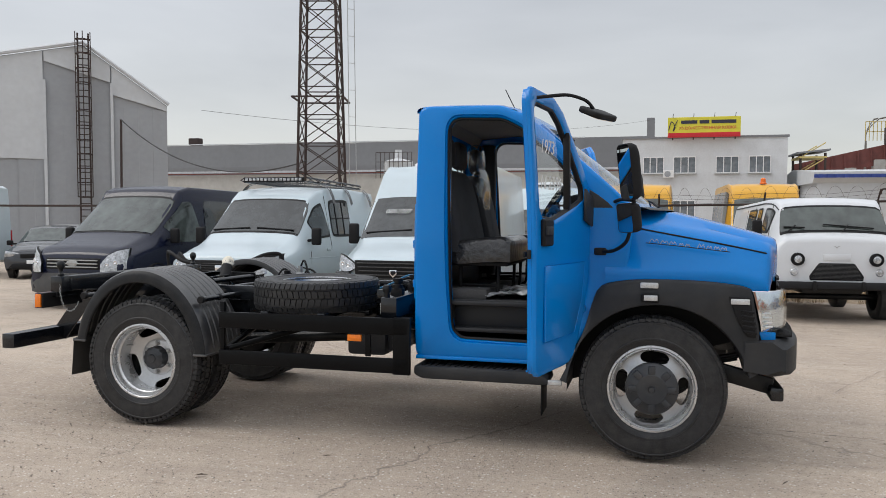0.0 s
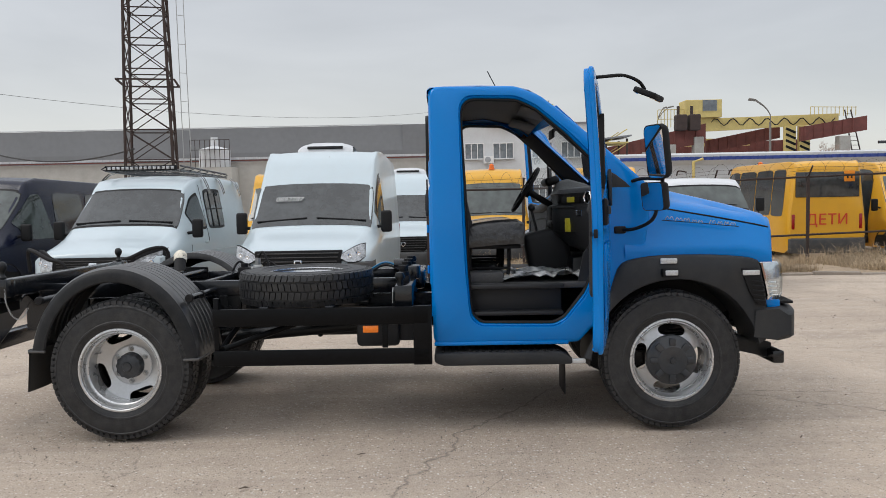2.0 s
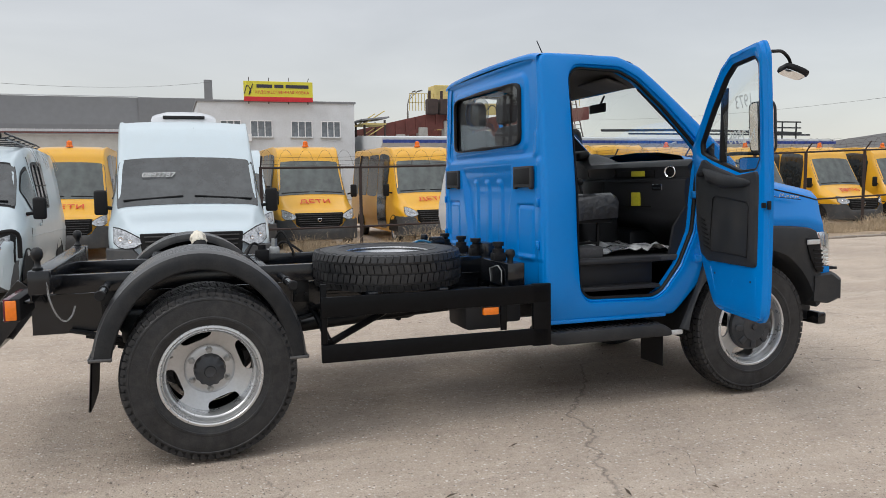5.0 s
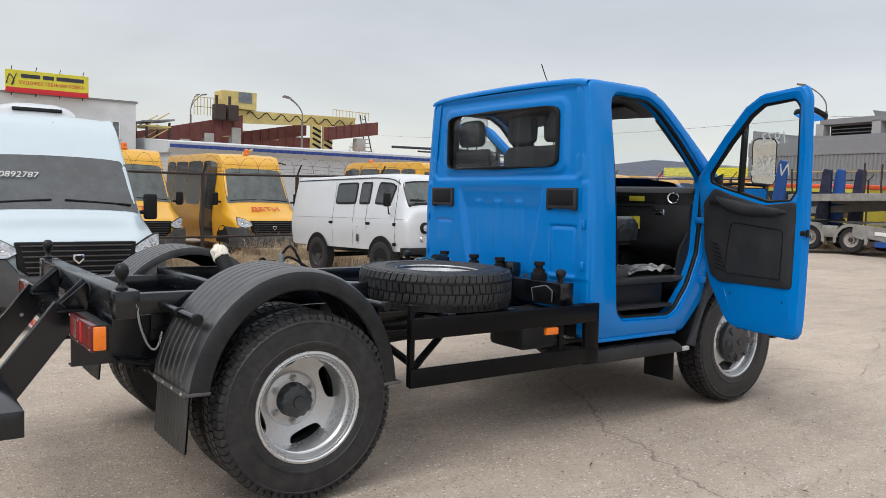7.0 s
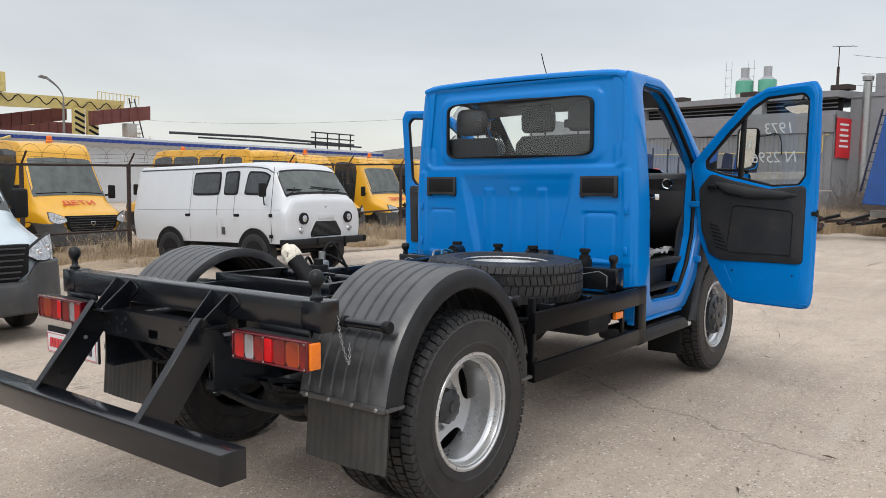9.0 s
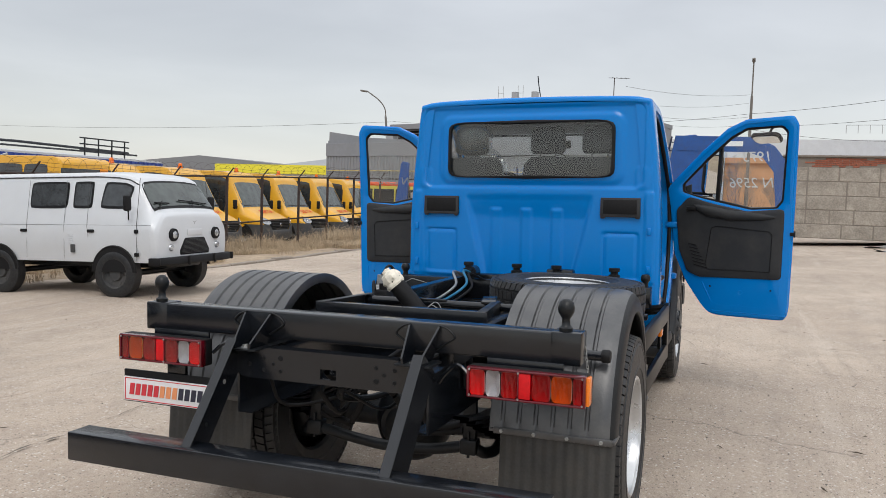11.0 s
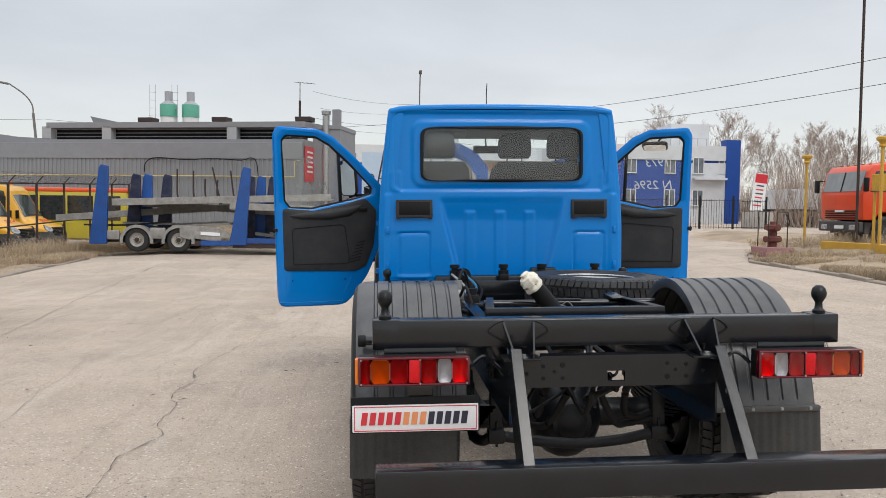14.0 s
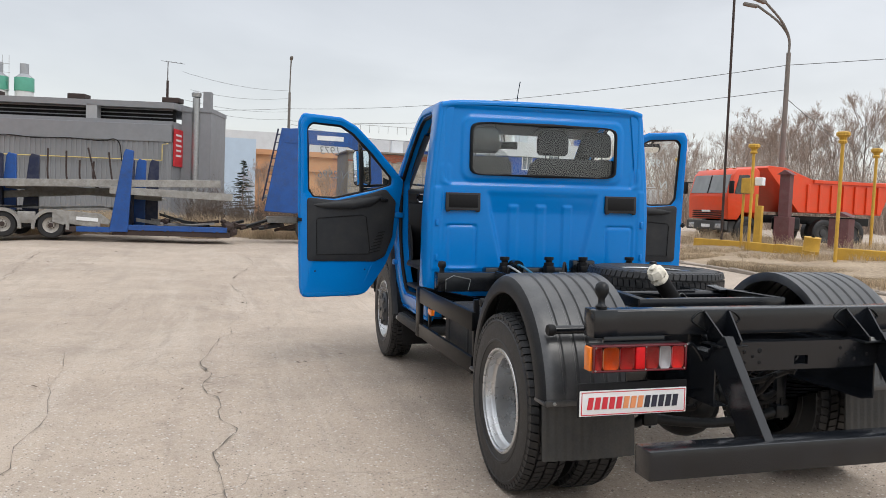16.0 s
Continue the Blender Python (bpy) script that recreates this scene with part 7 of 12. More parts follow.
def next_front(v, paint, top_w=0.86, wide=1.02):
    """Grille, lamps, bumper and badge shared by the newer vans and buses."""
    bm = B()
    rows = []
    for k in range(33):
        f = -1 + k / 16
        y = f * wide * 1.008
        x0 = nose_x(y, wide * 1.008) + 0.085
        up = 0.60 + 0.19 * max(0.0, min(1.0, (abs(f) - 0.55) / 0.12))
        rows.append([(x0 - 0.10, y, 0.26), (x0 - 0.01, y, 0.29), (x0 + 0.015, y, 0.42), (x0 + 0.005, y, 0.55), (x0 - 0.015, y, up - 0.02), (x0 - 0.07, y, up)])
    e0, e1 = rows[0], rows[-1]
    rows = [[(-0.86, p[1], p[2]) for p in e0]] + rows + [[(-0.86, p[1], p[2]) for p in e1]]
    quads(bm, rows)
    part("bumper", bm, M_BUMPER, v, "dark grey plastic bumper", 40)
    bm = B()
    prism(bm, [(-0.62, 0.965), (0.62, 0.965), (0.60, 0.68), (0.44, 0.56), (-0.44, 0.56), (-0.60, 0.68)], -0.08, 0.046, "x", 0.012)
    gr = part("grille", bm, M_BLACK, v, "black slatted grille", 40)
    for k in range(6):
        bm = B()
        box(bm, (0.050, 0, 0.635 + 0.058 * k), (0.03, 1.02 + 0.025 * k, 0.016), None, 0.005)
        part("slat", bm, M_BUMPER, gr, "", 40)
    bm = B()
    prism(bm, [(-0.055, 0.83), (0.055, 0.83), (0.06, 0.77), (0.0, 0.715), (-0.06, 0.77)], 0.06, 0.078, "x", 0.008)
    bd = part("badge", bm, M_CHROME, gr, "plain chrome shield badge", 40)
    bm = B()
    prism(bm, [(-0.036, 0.815), (0.036, 0.815), (0.038, 0.778), (0.0, 0.742), (-0.038, 0.778)], 0.074, 0.081, "x", 0.001)
    part("badge_field", bm, M_BLACK, bd, "", 40)
    for s in (-1, 1):
        swept_lamp(v, s, [(0.60, 0.85, 0.895), (0.69, 0.80, 0.950), (0.79, 0.79, 1.005), (0.87, 0.81, 1.035), (0.935, 0.87, 1.045)], wide)
        bm = B()
        lathe(bm, [(0.001, 0.0), (0.045, 0.005), (0.055, 0.012), (0.06, 0.0)], 14, pose(nose_x(0.78, wide) + 0.045, s * 0.78, 0.42, 0, 0, -90))
        part("fog_lamp", bm, M_BLACK, v, "", 40)


def plain_parts(v, body, paint, length):
    part("body", body.skin(), paint, v, "", 38)


def van_next(m, label, number=False):
    v = thing("panel_van", label, "van", m, "parked vans")
    st = [(0.0, 0.50, 0.62, 0.80, 0.62, 0.52), (0.03, 0.40, 0.70, 0.90, 0.80, 0.70), (0.12, 0.30, 0.80, 0.97, 0.92, 0.80), (0.35, 0.30, 0.92, 1.05, 0.985, 0.88), (0.80, 0.30, 1.02, 1.18, 1.03, 0.94), (1.02, 0.30, 1.08, 1.28, 1.04, 0.96),
          (1.66, 0.30, 1.15, 1.94, 1.05, 0.95), (1.80, 0.30, 1.15, 2.08, 1.05, 0.95), (2.10, 0.30, 1.15, 2.38, 1.05, 0.95), (2.4, 0.30, 1.15, 2.54, 1.05, 0.96), (3.2, 0.30, 1.15, 2.60, 1.05, 0.97), (6.0, 0.32, 1.15, 2.60, 1.04, 0.96), (6.18, 0.42, 1.15, 2.54, 1.0, 0.93)]
    b = Body(st)
    plain_parts(v, b, M_WHITE, 6.2)
    g = part("windscreen", b.patch(1.03, 1.68, -3.02, 3.02), M_VGLASS, v, "dark glossy windscreen", 40)
    for s in (-1, 1):
        part("side_window", b.patch(1.50, 2.35, s * 3.20, s * 3.95, skew=0.16), M_VGLASS, v, "", 40)
        arch_ring(v, -0.95, s * 1.012, 0.36, 0.42, M_BLACK)
        arch_ring(v, -4.6, s * 1.03, 0.36, 0.42, M_BLACK)
        road_wheel(v, -0.95, s * 0.93, 0.36, 0.2)
        road_wheel(v, -4.6, s * 0.93, 0.36, 0.2)
        side_mirror(v, -1.32, s * 0.98, 1.36, h=0.34)
        bm = B()
        tube(bm, [b.pt(1.12, s * 0.2) + Vector((0.0, 0, 0.02)), b.pt(1.10, s * 2.2) + Vector((0, 0, 0.025))], 0.012, 6)
        part("wiper", bm, M_BLACK, v, "", 40)
    next_front(v, M_WHITE)
    for s in (-1, 1):
        bm = B()
        box(bm, (-6.14, s * 1.0, 1.05), (0.10, 0.07, 0.50), None, 0.02)
        part("tail_lamp", bm, M_RED, v, "", 40)
    bm = B()
    rows = []
    for s_, z, w in ((2.55, 2.55, 0.42), (2.62, 2.69, 0.44), (2.8, 2.76, 0.42), (3.4, 2.76, 0.40), (3.55, 2.60, 0.36)):
        rows.append([(-s_, y * w, z - 0.05 * abs(y) ** 4) for y in (-1.1, -1, -0.6, 0, 0.6, 1, 1.1)])
    quads(bm, rows)
    ac = part("roof_cooler", bm, M_WHITE2, v, "white roof-mounted cooling unit", 40)
    bm = B()
    box(bm, (-2.585, 0, 2.655), (0.03, 0.62, 0.05), pose(0, 0, 0, 0, -25), 0.01)
    part("cooler_inlet", bm, M_BLACK, ac, "", 40)
    bm = B()
    tube(bm, [b.pt(2.2, 0.3), b.pt(2.2, 0.3) + Vector((0.22, 0, -0.28))], 0.006, 6)
    part("aerial", bm, M_BLACK, v, "", 40)
    if number:
        p = b.pt(1.42, 1.25)
        text_part("windscreen_number", "0892787", 0.125, M_CHALK, g, pose(p.x + 0.03, -0.40, p.z + 0.02, 52, 0, 90), "white hand-drawn digits", 0.001, 0.25)
        bm = B()
        box(bm, (-1.525, -0.66, 1.80), (0.004, 0.13, 0.13), pose(0, 0, 0, 0, -45))
        part("paper_notice", bm, M_PLATE, g, "", 0)
    return v


def van_business(m):
    v = thing("panel_van", "white low-bonnet van with black roof rack and bull bar", "van", m, "parked vans")
    st = [(0.0, 0.46, 0.62, 0.84, 0.70, 0.60), (0.03, 0.36, 0.74, 0.93, 0.86, 0.76), (0.12, 0.30, 0.86, 0.99, 0.94, 0.86), (0.35, 0.30, 0.93, 1.06, 0.975, 0.88), (0.70, 0.30, 1.0, 1.16, 0.99, 0.88), (0.98, 0.30, 1.06, 1.28, 1.0, 0.89), (1.08, 0.30, 1.08, 1.36, 1.0, 0.88), (1.62, 0.30, 1.12, 1.86, 1.01, 0.82), (1.74, 0.30, 1.12, 1.99, 1.01, 0.81), (2.0, 0.30, 1.12, 2.12, 1.01, 0.84), (2.5, 0.30, 1.12, 2.20, 1.01, 0.86), (3.4, 0.30, 1.12, 2.23, 1.01, 0.87), (4.85, 0.32, 1.12, 2.21, 1.0, 0.86), (5.0, 0.42, 1.12, 2.11, 0.96, 0.82)]
    b = Body(st)
    plain_parts(v, b, M_WHITE, 5.05)
    part("windscreen_seal", b.patch(1.04, 1.70, -3.08, 3.08, 0.004), M_SEAL, v, "", 40)
    part("windscreen", b.patch(1.07, 1.67, -3.0, 3.0, 0.010), M_VGLASS, v, "dark glossy windscreen", 40)
    for s in (-1, 1):
        for s0, s1, sk in ((1.55, 2.10, 0.10), (2.35, 3.25, 0.0)):
            part("window_seal", b.patch(s0 - 0.03, s1 + 0.03, s * 3.22, s * 3.78, 0.004, skew=sk), M_SEAL, v, "", 40)
            part("side_window", b.patch(s0, s1, s * 3.27, s * 3.74, 0.010, skew=sk), M_VGLASS, v, "", 40)
        for x in (-0.95, -4.0):
            arch_ring(v, x, s * 1.0, 0.34, 0.41, M_BLACK)
            road_wheel(v, x, s * 0.90, 0.34, 0.19)
        side_mirror(v, -1.25, s * 0.96, 1.30, h=0.30)
        swept_lamp(v, s, [(0.60, 0.70, 0.84), (0.70, 0.69, 0.90), (0.82, 0.71, 0.95), (0.93, 0.76, 0.985)], 0.99, 0.35)
        bm = B()
        rows = []
        for k in range(13):
            y = 0.56 + 0.42 * k / 12
            lo, hi = 0.60 + 0.04 * (k / 12) ** 2, 0.885 + 0.135 * min(1, k / 8)
            x0 = nose_x(y, 0.99) + 0.040
            rows.append([(x0 - 0.02, s * y, lo), (x0, s * y, lo + 0.02), (x0, s * y, 0.78), (x0 - 0.35 * (hi - 0.78), s * y, hi), (x0 - 0.35 * (hi - 0.78) - 0.05, s * y, hi + 0.004)])
        quads(bm, rows)
        part("lamp_surround", bm, M_BLACK, v, "black plastic lamp surround", 40)
        bm = B()
        tube(bm, [b.pt(q, s * 4.45) + Vector((0, s * 0.003, 0)) for q in (1.25, 1.8, 2.6, 3.4, 4.2, 4.8)], 0.006, 6)
        part("side_crease", bm, M_WHITE, v, "", 60)
        for q in (2.58, 2.92):
            bm = B()
            tube(bm, [b.pt(q, s * 3.26) + Vector((0, s * 0.014, 0)), b.pt(q, s * 3.75) + Vector((0, s * 0.014, 0))], 0.011, 6)
            part("window_bar", bm, M_SEAL, v, "", 40)
        bm = B()
        tube(bm, [b.pt(2.33, s * 3.5) + Vector((0, s * 0.014, 0)), b.pt(3.27, s * 3.5) + Vector((0, s * 0.014, 0))], 0.009, 6)
        part("window_bar", bm, M_SEAL, v, "", 40)
        bm = B()
        tube(bm, smooth_path([(0.16, s * 0.30, 0.38), (0.18, s * 0.36, 0.80), (0.17, s * 0.60, 0.90), (0.08, s * 0.86, 1.02), (-0.10, s * 1.03, 1.0), (-0.16, s * 1.04, 0.70)], 5), 0.028, 10)
        part("bull_bar", bm, M_BLACK, v, "black tubular bull bar", 50)
        bm = B()
        tube(bm, [b.pt(1.12, s * 0.2) + Vector((0.01, 0, 0.02)), b.pt(1.11, s * 2.2) + Vector((0.01, 0, 0.025))], 0.012, 6)
        part("wiper", bm, M_BLACK, v, "", 40)
        for x in (-2.4, -3.3, -4.4):
            bm = B()
            rows = [[(x - 0.035, s * y, z), (x + 0.035, s * y, z)] for y, z in ((0.995, 1.93), (0.96, 2.05), (0.90, 2.18), (0.80, 2.27), (0.66, 2.31))]
            quads(bm, rows)
            quads(bm, [[(a[0], a[1] - s * 0.02, a[2] - 0.02) for a in r] for r in rows])
            part("rack_foot", bm, M_CHASSIS, v, "", 50)
        bm = B()
        tube(bm, [b.pt(2.20, s * 3.1) + Vector((0, s * 0.004, 0)), b.pt(2.22, s * 4.0) + Vector((0, s * 0.004, 0)), b.pt(2.22, s * 5.8) + Vector((0, s * 0.004, 0))], 0.005, 5)
        part("door_gap", bm, M_BUMPER, v, "", 40)
        bm = B()
        tube(bm, [b.pt(1.30, s * 4.2) + Vector((0, s * 0.004, 0)), b.pt(1.34, s * 5.4) + Vector((0, s * 0.004, 0))], 0.005, 5)
        part("door_gap", bm, M_BUMPER, v, "", 40)
        bm = B()
        box(bm, (-2.06, s * 1.018, 1.06), (0.16, 0.03, 0.045), None, 0.012)
        part("door_handle", bm, M_WHITE, v, "", 40)
    bm = B()
    rows = []
    for k in range(25):
        y = -1.0 + 2.0 * k / 24
        x0 = nose_x(y, 1.0) + 0.03
        rows.append([(x0 - 0.10, y, 0.28), (x0, y, 0.31), (x0 + 0.02, y, 0.44), (x0 + 0.01, y, 0.60), (x0 - 0.06, y, 0.66)])
    quads(bm, rows)
    part("bumper", bm, M_BUMPER, v, "", 40)
    bm = B()
    prism(bm, [(-0.60, 0.905), (0.60, 0.905), (0.60, 0.58), (-0.60, 0.58)], -0.06, 0.044, "x", 0.012)
    gr = part("grille", bm, M_BLACK, v, "black mesh grille", 40)
    for k in range(6):
        bm = B()
        box(bm, (0.042, 0, 0.665 + 0.038 * k), (0.02, 1.10, 0.010), None, 0.003)
        part("slat", bm, M_BUMPER, gr, "", 40)
    bm = B()
    prism(bm, [(-0.06, 0.83), (0.06, 0.83), (0.065, 0.75), (0.0, 0.70), (-0.065, 0.75)], 0.05, 0.07, "x", 0.01)
    part("badge", bm, M_CHROME, gr, "plain chrome shield badge", 40)
    rack = new("roof_rack")
    rack.parent = v
    for y in (-0.64, 0.64):
        for z in (2.30, 2.37):
            bm = B()
            tube(bm, [(-1.95, y, z), (-4.65, y, z)], 0.018, 8)
            part("rail", bm, M_CHASSIS, rack, "", 50)
    for k in range(7):
        bm = B()
        tube(bm, smooth_path([(-1.95 - 0.42 * k, -0.64, 2.37), (-1.95 - 0.42 * k, -0.64, 2.30), (-1.95 - 0.42 * k, 0.64, 2.30), (-1.95 - 0.42 * k, 0.64, 2.37)], 2), 0.014, 6)
        part("cross_bar", bm, M_CHASSIS, rack, "", 50)
    bm = B()
    box(bm, (-1.88, 0, 2.335), (0.07, 1.20, 0.085), None, 0.012)
    lb = part("light_bar", bm, M_BLACK, rack, "black light bar", 40)
    for k in range(15):
        bm = B()
        box(bm, (-1.842, -0.54 + k * 0.077, 2.335), (0.012, 0.055, 0.050), None, 0.006)
        part("lamp_cell", bm, M_LAMPGLASS, lb, "", 40)
    return v


def van_navy(m):
    v = thing("panel_van", "dark navy blue medium-roof van with grey bumper", "van", m, "parked vans")
    st = [(0.0, 0.48, 0.64, 0.84, 0.70, 0.62), (0.05, 0.34, 0.74, 0.95, 0.88, 0.78), (0.22, 0.28, 0.90, 1.06, 0.97, 0.86), (0.60, 0.28, 1.0, 1.16, 0.99, 0.88), (0.95, 0.28, 1.08, 1.30, 1.0, 0.88), (1.75, 0.28, 1.14, 1.95, 1.01, 0.85), (1.90, 0.28, 1.14, 2.14, 1.01, 0.86), (2.2, 0.28, 1.14, 2.22, 1.01, 0.89), (5.2, 0.30, 1.14, 2.24, 1.0, 0.91), (5.35, 0.4, 1.14, 2.16, 0.96, 0.86)]
    b = Body(st)
    plain_parts(v, b, M_NAVY, 5.4)
    part("windscreen_seal", b.patch(0.96, 1.80, -3.06, 3.06, 0.003), M_SEAL, v, "", 40)
    part("windscreen", b.patch(0.99, 1.77, -2.98, 2.98, 0.009), M_VGLASS2, v, "", 40)
    for s in (-1, 1):
        part("side_window", b.patch(1.45, 2.35, s * 3.25, s * 3.95, skew=0.18), M_VGLASS2, v, "", 40)
        part("side_window", b.patch(2.6, 3.7, s * 3.25, s * 3.9), M_VGLASS, v, "", 40)
        part("side_window", b.patch(3.85, 4.95, s * 3.25, s * 3.9), M_VGLASS, v, "", 40)
        for x in (-0.95, -4.2):
            arch_ring(v, x, s * 1.0, 0.34, 0.42, M_BLACK)
            road_wheel(v, x, s * 0.90, 0.34, 0.2)
        side_mirror(v, -1.30, s * 0.97, 1.28, h=0.28)
        swept_lamp(v, s, [(0.60, 0.64, 0.80), (0.70, 0.63, 0.95), (0.82, 0.64, 1.02), (0.95, 0.72, 1.06)], 1.0)
    bm = B()
    rows = [[(x - 0.14 * (y / 1.0) ** 2 - 0.10 * abs(y) ** 8, y, z) for x, z in ((-0.06, 0.24), (0.06, 0.28), (0.09, 0.44), (0.05, 0.62), (-0.05, 0.64))] for y in [-1 + k / 8 for k in range(17)]]
    quads(bm, rows)
    part("bumper", bm, M_BUMPER, v, "", 40)
    bm = B()
    box(bm, (-0.02, 0, 0.79), (0.06, 1.10, 0.20), None, 0.03)
    gr = part("grille", bm, M_BLACK, v, "", 40)
    for k in range(3):
        bm = B()
        box(bm, (0.018, 0, 0.735 + 0.058 * k), (0.02, 1.02, 0.022), None, 0.006)
        part("slat", bm, M_STEEL, gr, "", 40)
    bm = B()
    lathe(bm, [(0.001, 0.012), (0.05, 0.010), (0.058, 0.0)], 24, Matrix.Translation((0.02, 0, 0.80)) @ Matrix.Diagonal((1, 2.0, 1, 1)) @ pose(0, 0, 0, 0, 0, -90))
    part("badge", bm, M_STEEL, gr, "plain oval badge", 40)
    return v


def van_uaz(m):
    v = thing("off_road_van", "white rounded forward-control off-road van with black bumper", "van", m)
    st = [(0.0, 0.64, 0.98, 1.24, 0.86, 0.78), (0.015, 0.60, 1.02, 1.29, 0.91, 0.81), (0.05, 0.58, 1.08, 1.33, 0.945, 0.83), (0.12, 0.57, 1.12, 1.365, 0.965, 0.84), (0.15, 0.57, 1.13, 1.40, 0.967, 0.835), (0.42, 0.57, 1.14, 1.80, 0.97, 0.77), (0.48, 0.57, 1.14, 1.88, 0.97, 0.78), (0.66, 0.57, 1.14, 1.955, 0.97, 0.81), (1.1, 0.57, 1.14, 1.985, 0.97, 0.84), (4.1, 0.57, 1.14, 1.975, 0.97, 0.84), (4.24, 0.60, 1.14, 1.92, 0.94, 0.80), (4.32, 0.72, 1.14, 1.78, 0.86, 0.70)]
    b = Body(st)
    plain_parts(v, b, M_WHITE2, 4.3)
    seal = part("windscreen_seal", b.patch(0.145, 0.445, -2.98, 2.98, 0.006), M_SEAL, v, "", 40)
    part("windscreen", b.patch(0.170, 0.42, -2.86, 2.86, 0.013), M_VGLASS2, v, "", 40)
    for s in (-1, 1):
        for s0, s1, sk in ((0.57, 1.02, 0.035), (1.26, 1.58, 0.0), (1.74, 2.44, 0.0)):
            part("window_seal", b.patch(s0 - 0.03, s1 + 0.03, s * 3.17, s * 3.62, 0.005, skew=sk), M_SEAL, v, "", 40)
            part("side_window", b.patch(s0, s1, s * 3.22, s * 3.58, 0.011, skew=sk), M_VGLASS, v, "", 40)
        for x in (-0.80, -3.1):
            arch_ring(v, x, s * 0.972, 0.42, 0.385, M_BLACK)
            road_wheel(v, x, s * 0.876, 0.385, 0.22, M_BUMPER)
        bm = B()
        box(bm, (-0.42, s * 1.10, 1.50), (0.06, 0.15, 0.24), None, 0.03, 3)
        tube(bm, smooth_path([(-0.50, s * 0.98, 1.25), (-0.45, s * 1.04, 1.26), (-0.42, s * 1.08, 1.40)], 4), 0.012, 8)
        part("side_mirror", bm, M_BLACK, v, "", 50)
        for x, z in ((-1.22, 1.06), (-2.55, 1.06)):
            bm = B()
            box(bm, (x, s * 0.985, z), (0.13, 0.03, 0.05), None, 0.012)
            part("door_handle", bm, M_BLACK, v, "", 40)
        for k in range(6):
            bm = B()
            box(bm, (-1.62, s * 0.975, 1.0 - 0.028 * k), (0.09, 0.016, 0.012), None, 0.004)
            part("louvre", bm, M_WHITE2, v, "", 40)
        bm = B()
        box(bm, (-1.58, s * 0.978, 0.78), (0.085, 0.012, 0.13), None, 0.005)
        part("filler_flap", bm, M_BUMPER, v, "", 40)
        for x, z in ((-0.36, 1.06), (-0.36, 0.70)):
            bm = B()
            box(bm, (x, s * 0.985, z), (0.07, 0.035, 0.06), None, 0.008)
            part("hinge", bm, M_BLACK, v, "", 40)
        bm = B()
        for x0, z0, x1, z1 in ((-0.36, 1.95, -0.36, 0.60), (-1.30, 1.90, -1.28, 0.95), (-1.75, 1.93, -1.75, 0.62), (-2.50, 1.93, -2.50, 0.62)):
            tube(bm, [(x0, s * (0.86 if z0 > 1.9 else 0.87), z0 - 0.06), (x0, s * 0.975, 1.14), (x1, s * 0.978, z1)], 0.005 if x0 > -0.5 else 0.0025, 5)
        tube(bm, [(-0.1, s * 0.965, 1.155), (-4.1, s * 0.975, 1.155)], 0.002, 5)
        part("door_gap", bm, M_BUMPER, v, "", 40)
        bm = B()
        tube(bm, [b.pt(q, s * 3.02) + Vector((0, s * 0.008, 0)) for q in (0.46, 0.6, 0.8, 1.2, 2.5, 4.1)], 0.010, 6)
        part("roof_gutter", bm, M_BUMPER, v, "", 40)
        bm = B()
        lathe(bm, [(0.001, 0.03), (0.06, 0.022), (0.082, 0.012), (0.088, 0.02), (0.10, 0.016), (0.104, -0.03)], 24, pose(0.022, s * 0.57, 1.0, 0, 0, -90))
        hl = part("headlamp_ring", bm, M_BLACK, v, "", 40)
        bm = B()
        lathe(bm, [(0.001, 0.040), (0.05, 0.034), (0.080, 0.020)], 24, pose(0.014, s * 0.57, 1.0, 0, 0, -90))
        part("headlamp_lens", bm, M_LAMPGLASS, hl, "", 40)
        bm = B()
        lathe(bm, [(0.001, 0.03), (0.045, 0.026), (0.06, 0.0)], 18, pose(0.004, s * 0.62, 0.80, 0, 0, -90))
        part("indicator", bm, M_LAMPGLASS, v, "", 40)
    bm = B()
    prism(bm, [(-0.26, 0.945), (0.26, 0.945), (0.40, 0.74), (0.39, 0.67), (-0.39, 0.67), (-0.40, 0.74)], -0.08, 0.014, "x", 0.02)
    gr = part("grille", bm, M_BLACK, v, "black mesh grille", 40)
    bm = B()
    for k in range(12):
        box(bm, (0.018, 0, 0.70 + 0.020 * k), (0.006, 0.74 - 0.02 * k, 0.006))
    part("grille_mesh", bm, M_BUMPER, gr, "", 0)
    bm = B()
    box(bm, (0.006, 0.0, 1.03), (0.012, 0.40, 0.10), None, 0.005)
    part("plate_recess", bm, M_WHITE2, v, "", 40)
    bm = B()
    prism(bm, [(-0.06, 1.215), (-0.01, 1.19), (0.0, 1.165), (0.01, 1.19), (0.06, 1.215), (0.0, 1.20)], -0.02, 0.004, "x")
    part("badge", bm, M_STEEL, v, "", 40)
    bm = B()
    rows = [[(x - 0.10 * abs(y) ** 6, y, z) for x, z in ((0.0, 0.53), (0.12, 0.53), (0.14, 0.55), (0.14, 0.62), (0.12, 0.65), (-0.02, 0.65))] for y in [-1 + k / 8 for k in range(17)]]
    vv = quads(bm, rows, close_v=True)
    cap(bm, vv[0])
    cap(bm, vv[-1][::-1])
    for s in (-1, 1):
        box(bm, (-0.02, s * 1.0, 0.59), (0.20, 0.05, 0.12), None, 0.015)
        box(bm, (0.15, s * 0.35, 0.59), (0.03, 0.05, 0.15), None, 0.01)
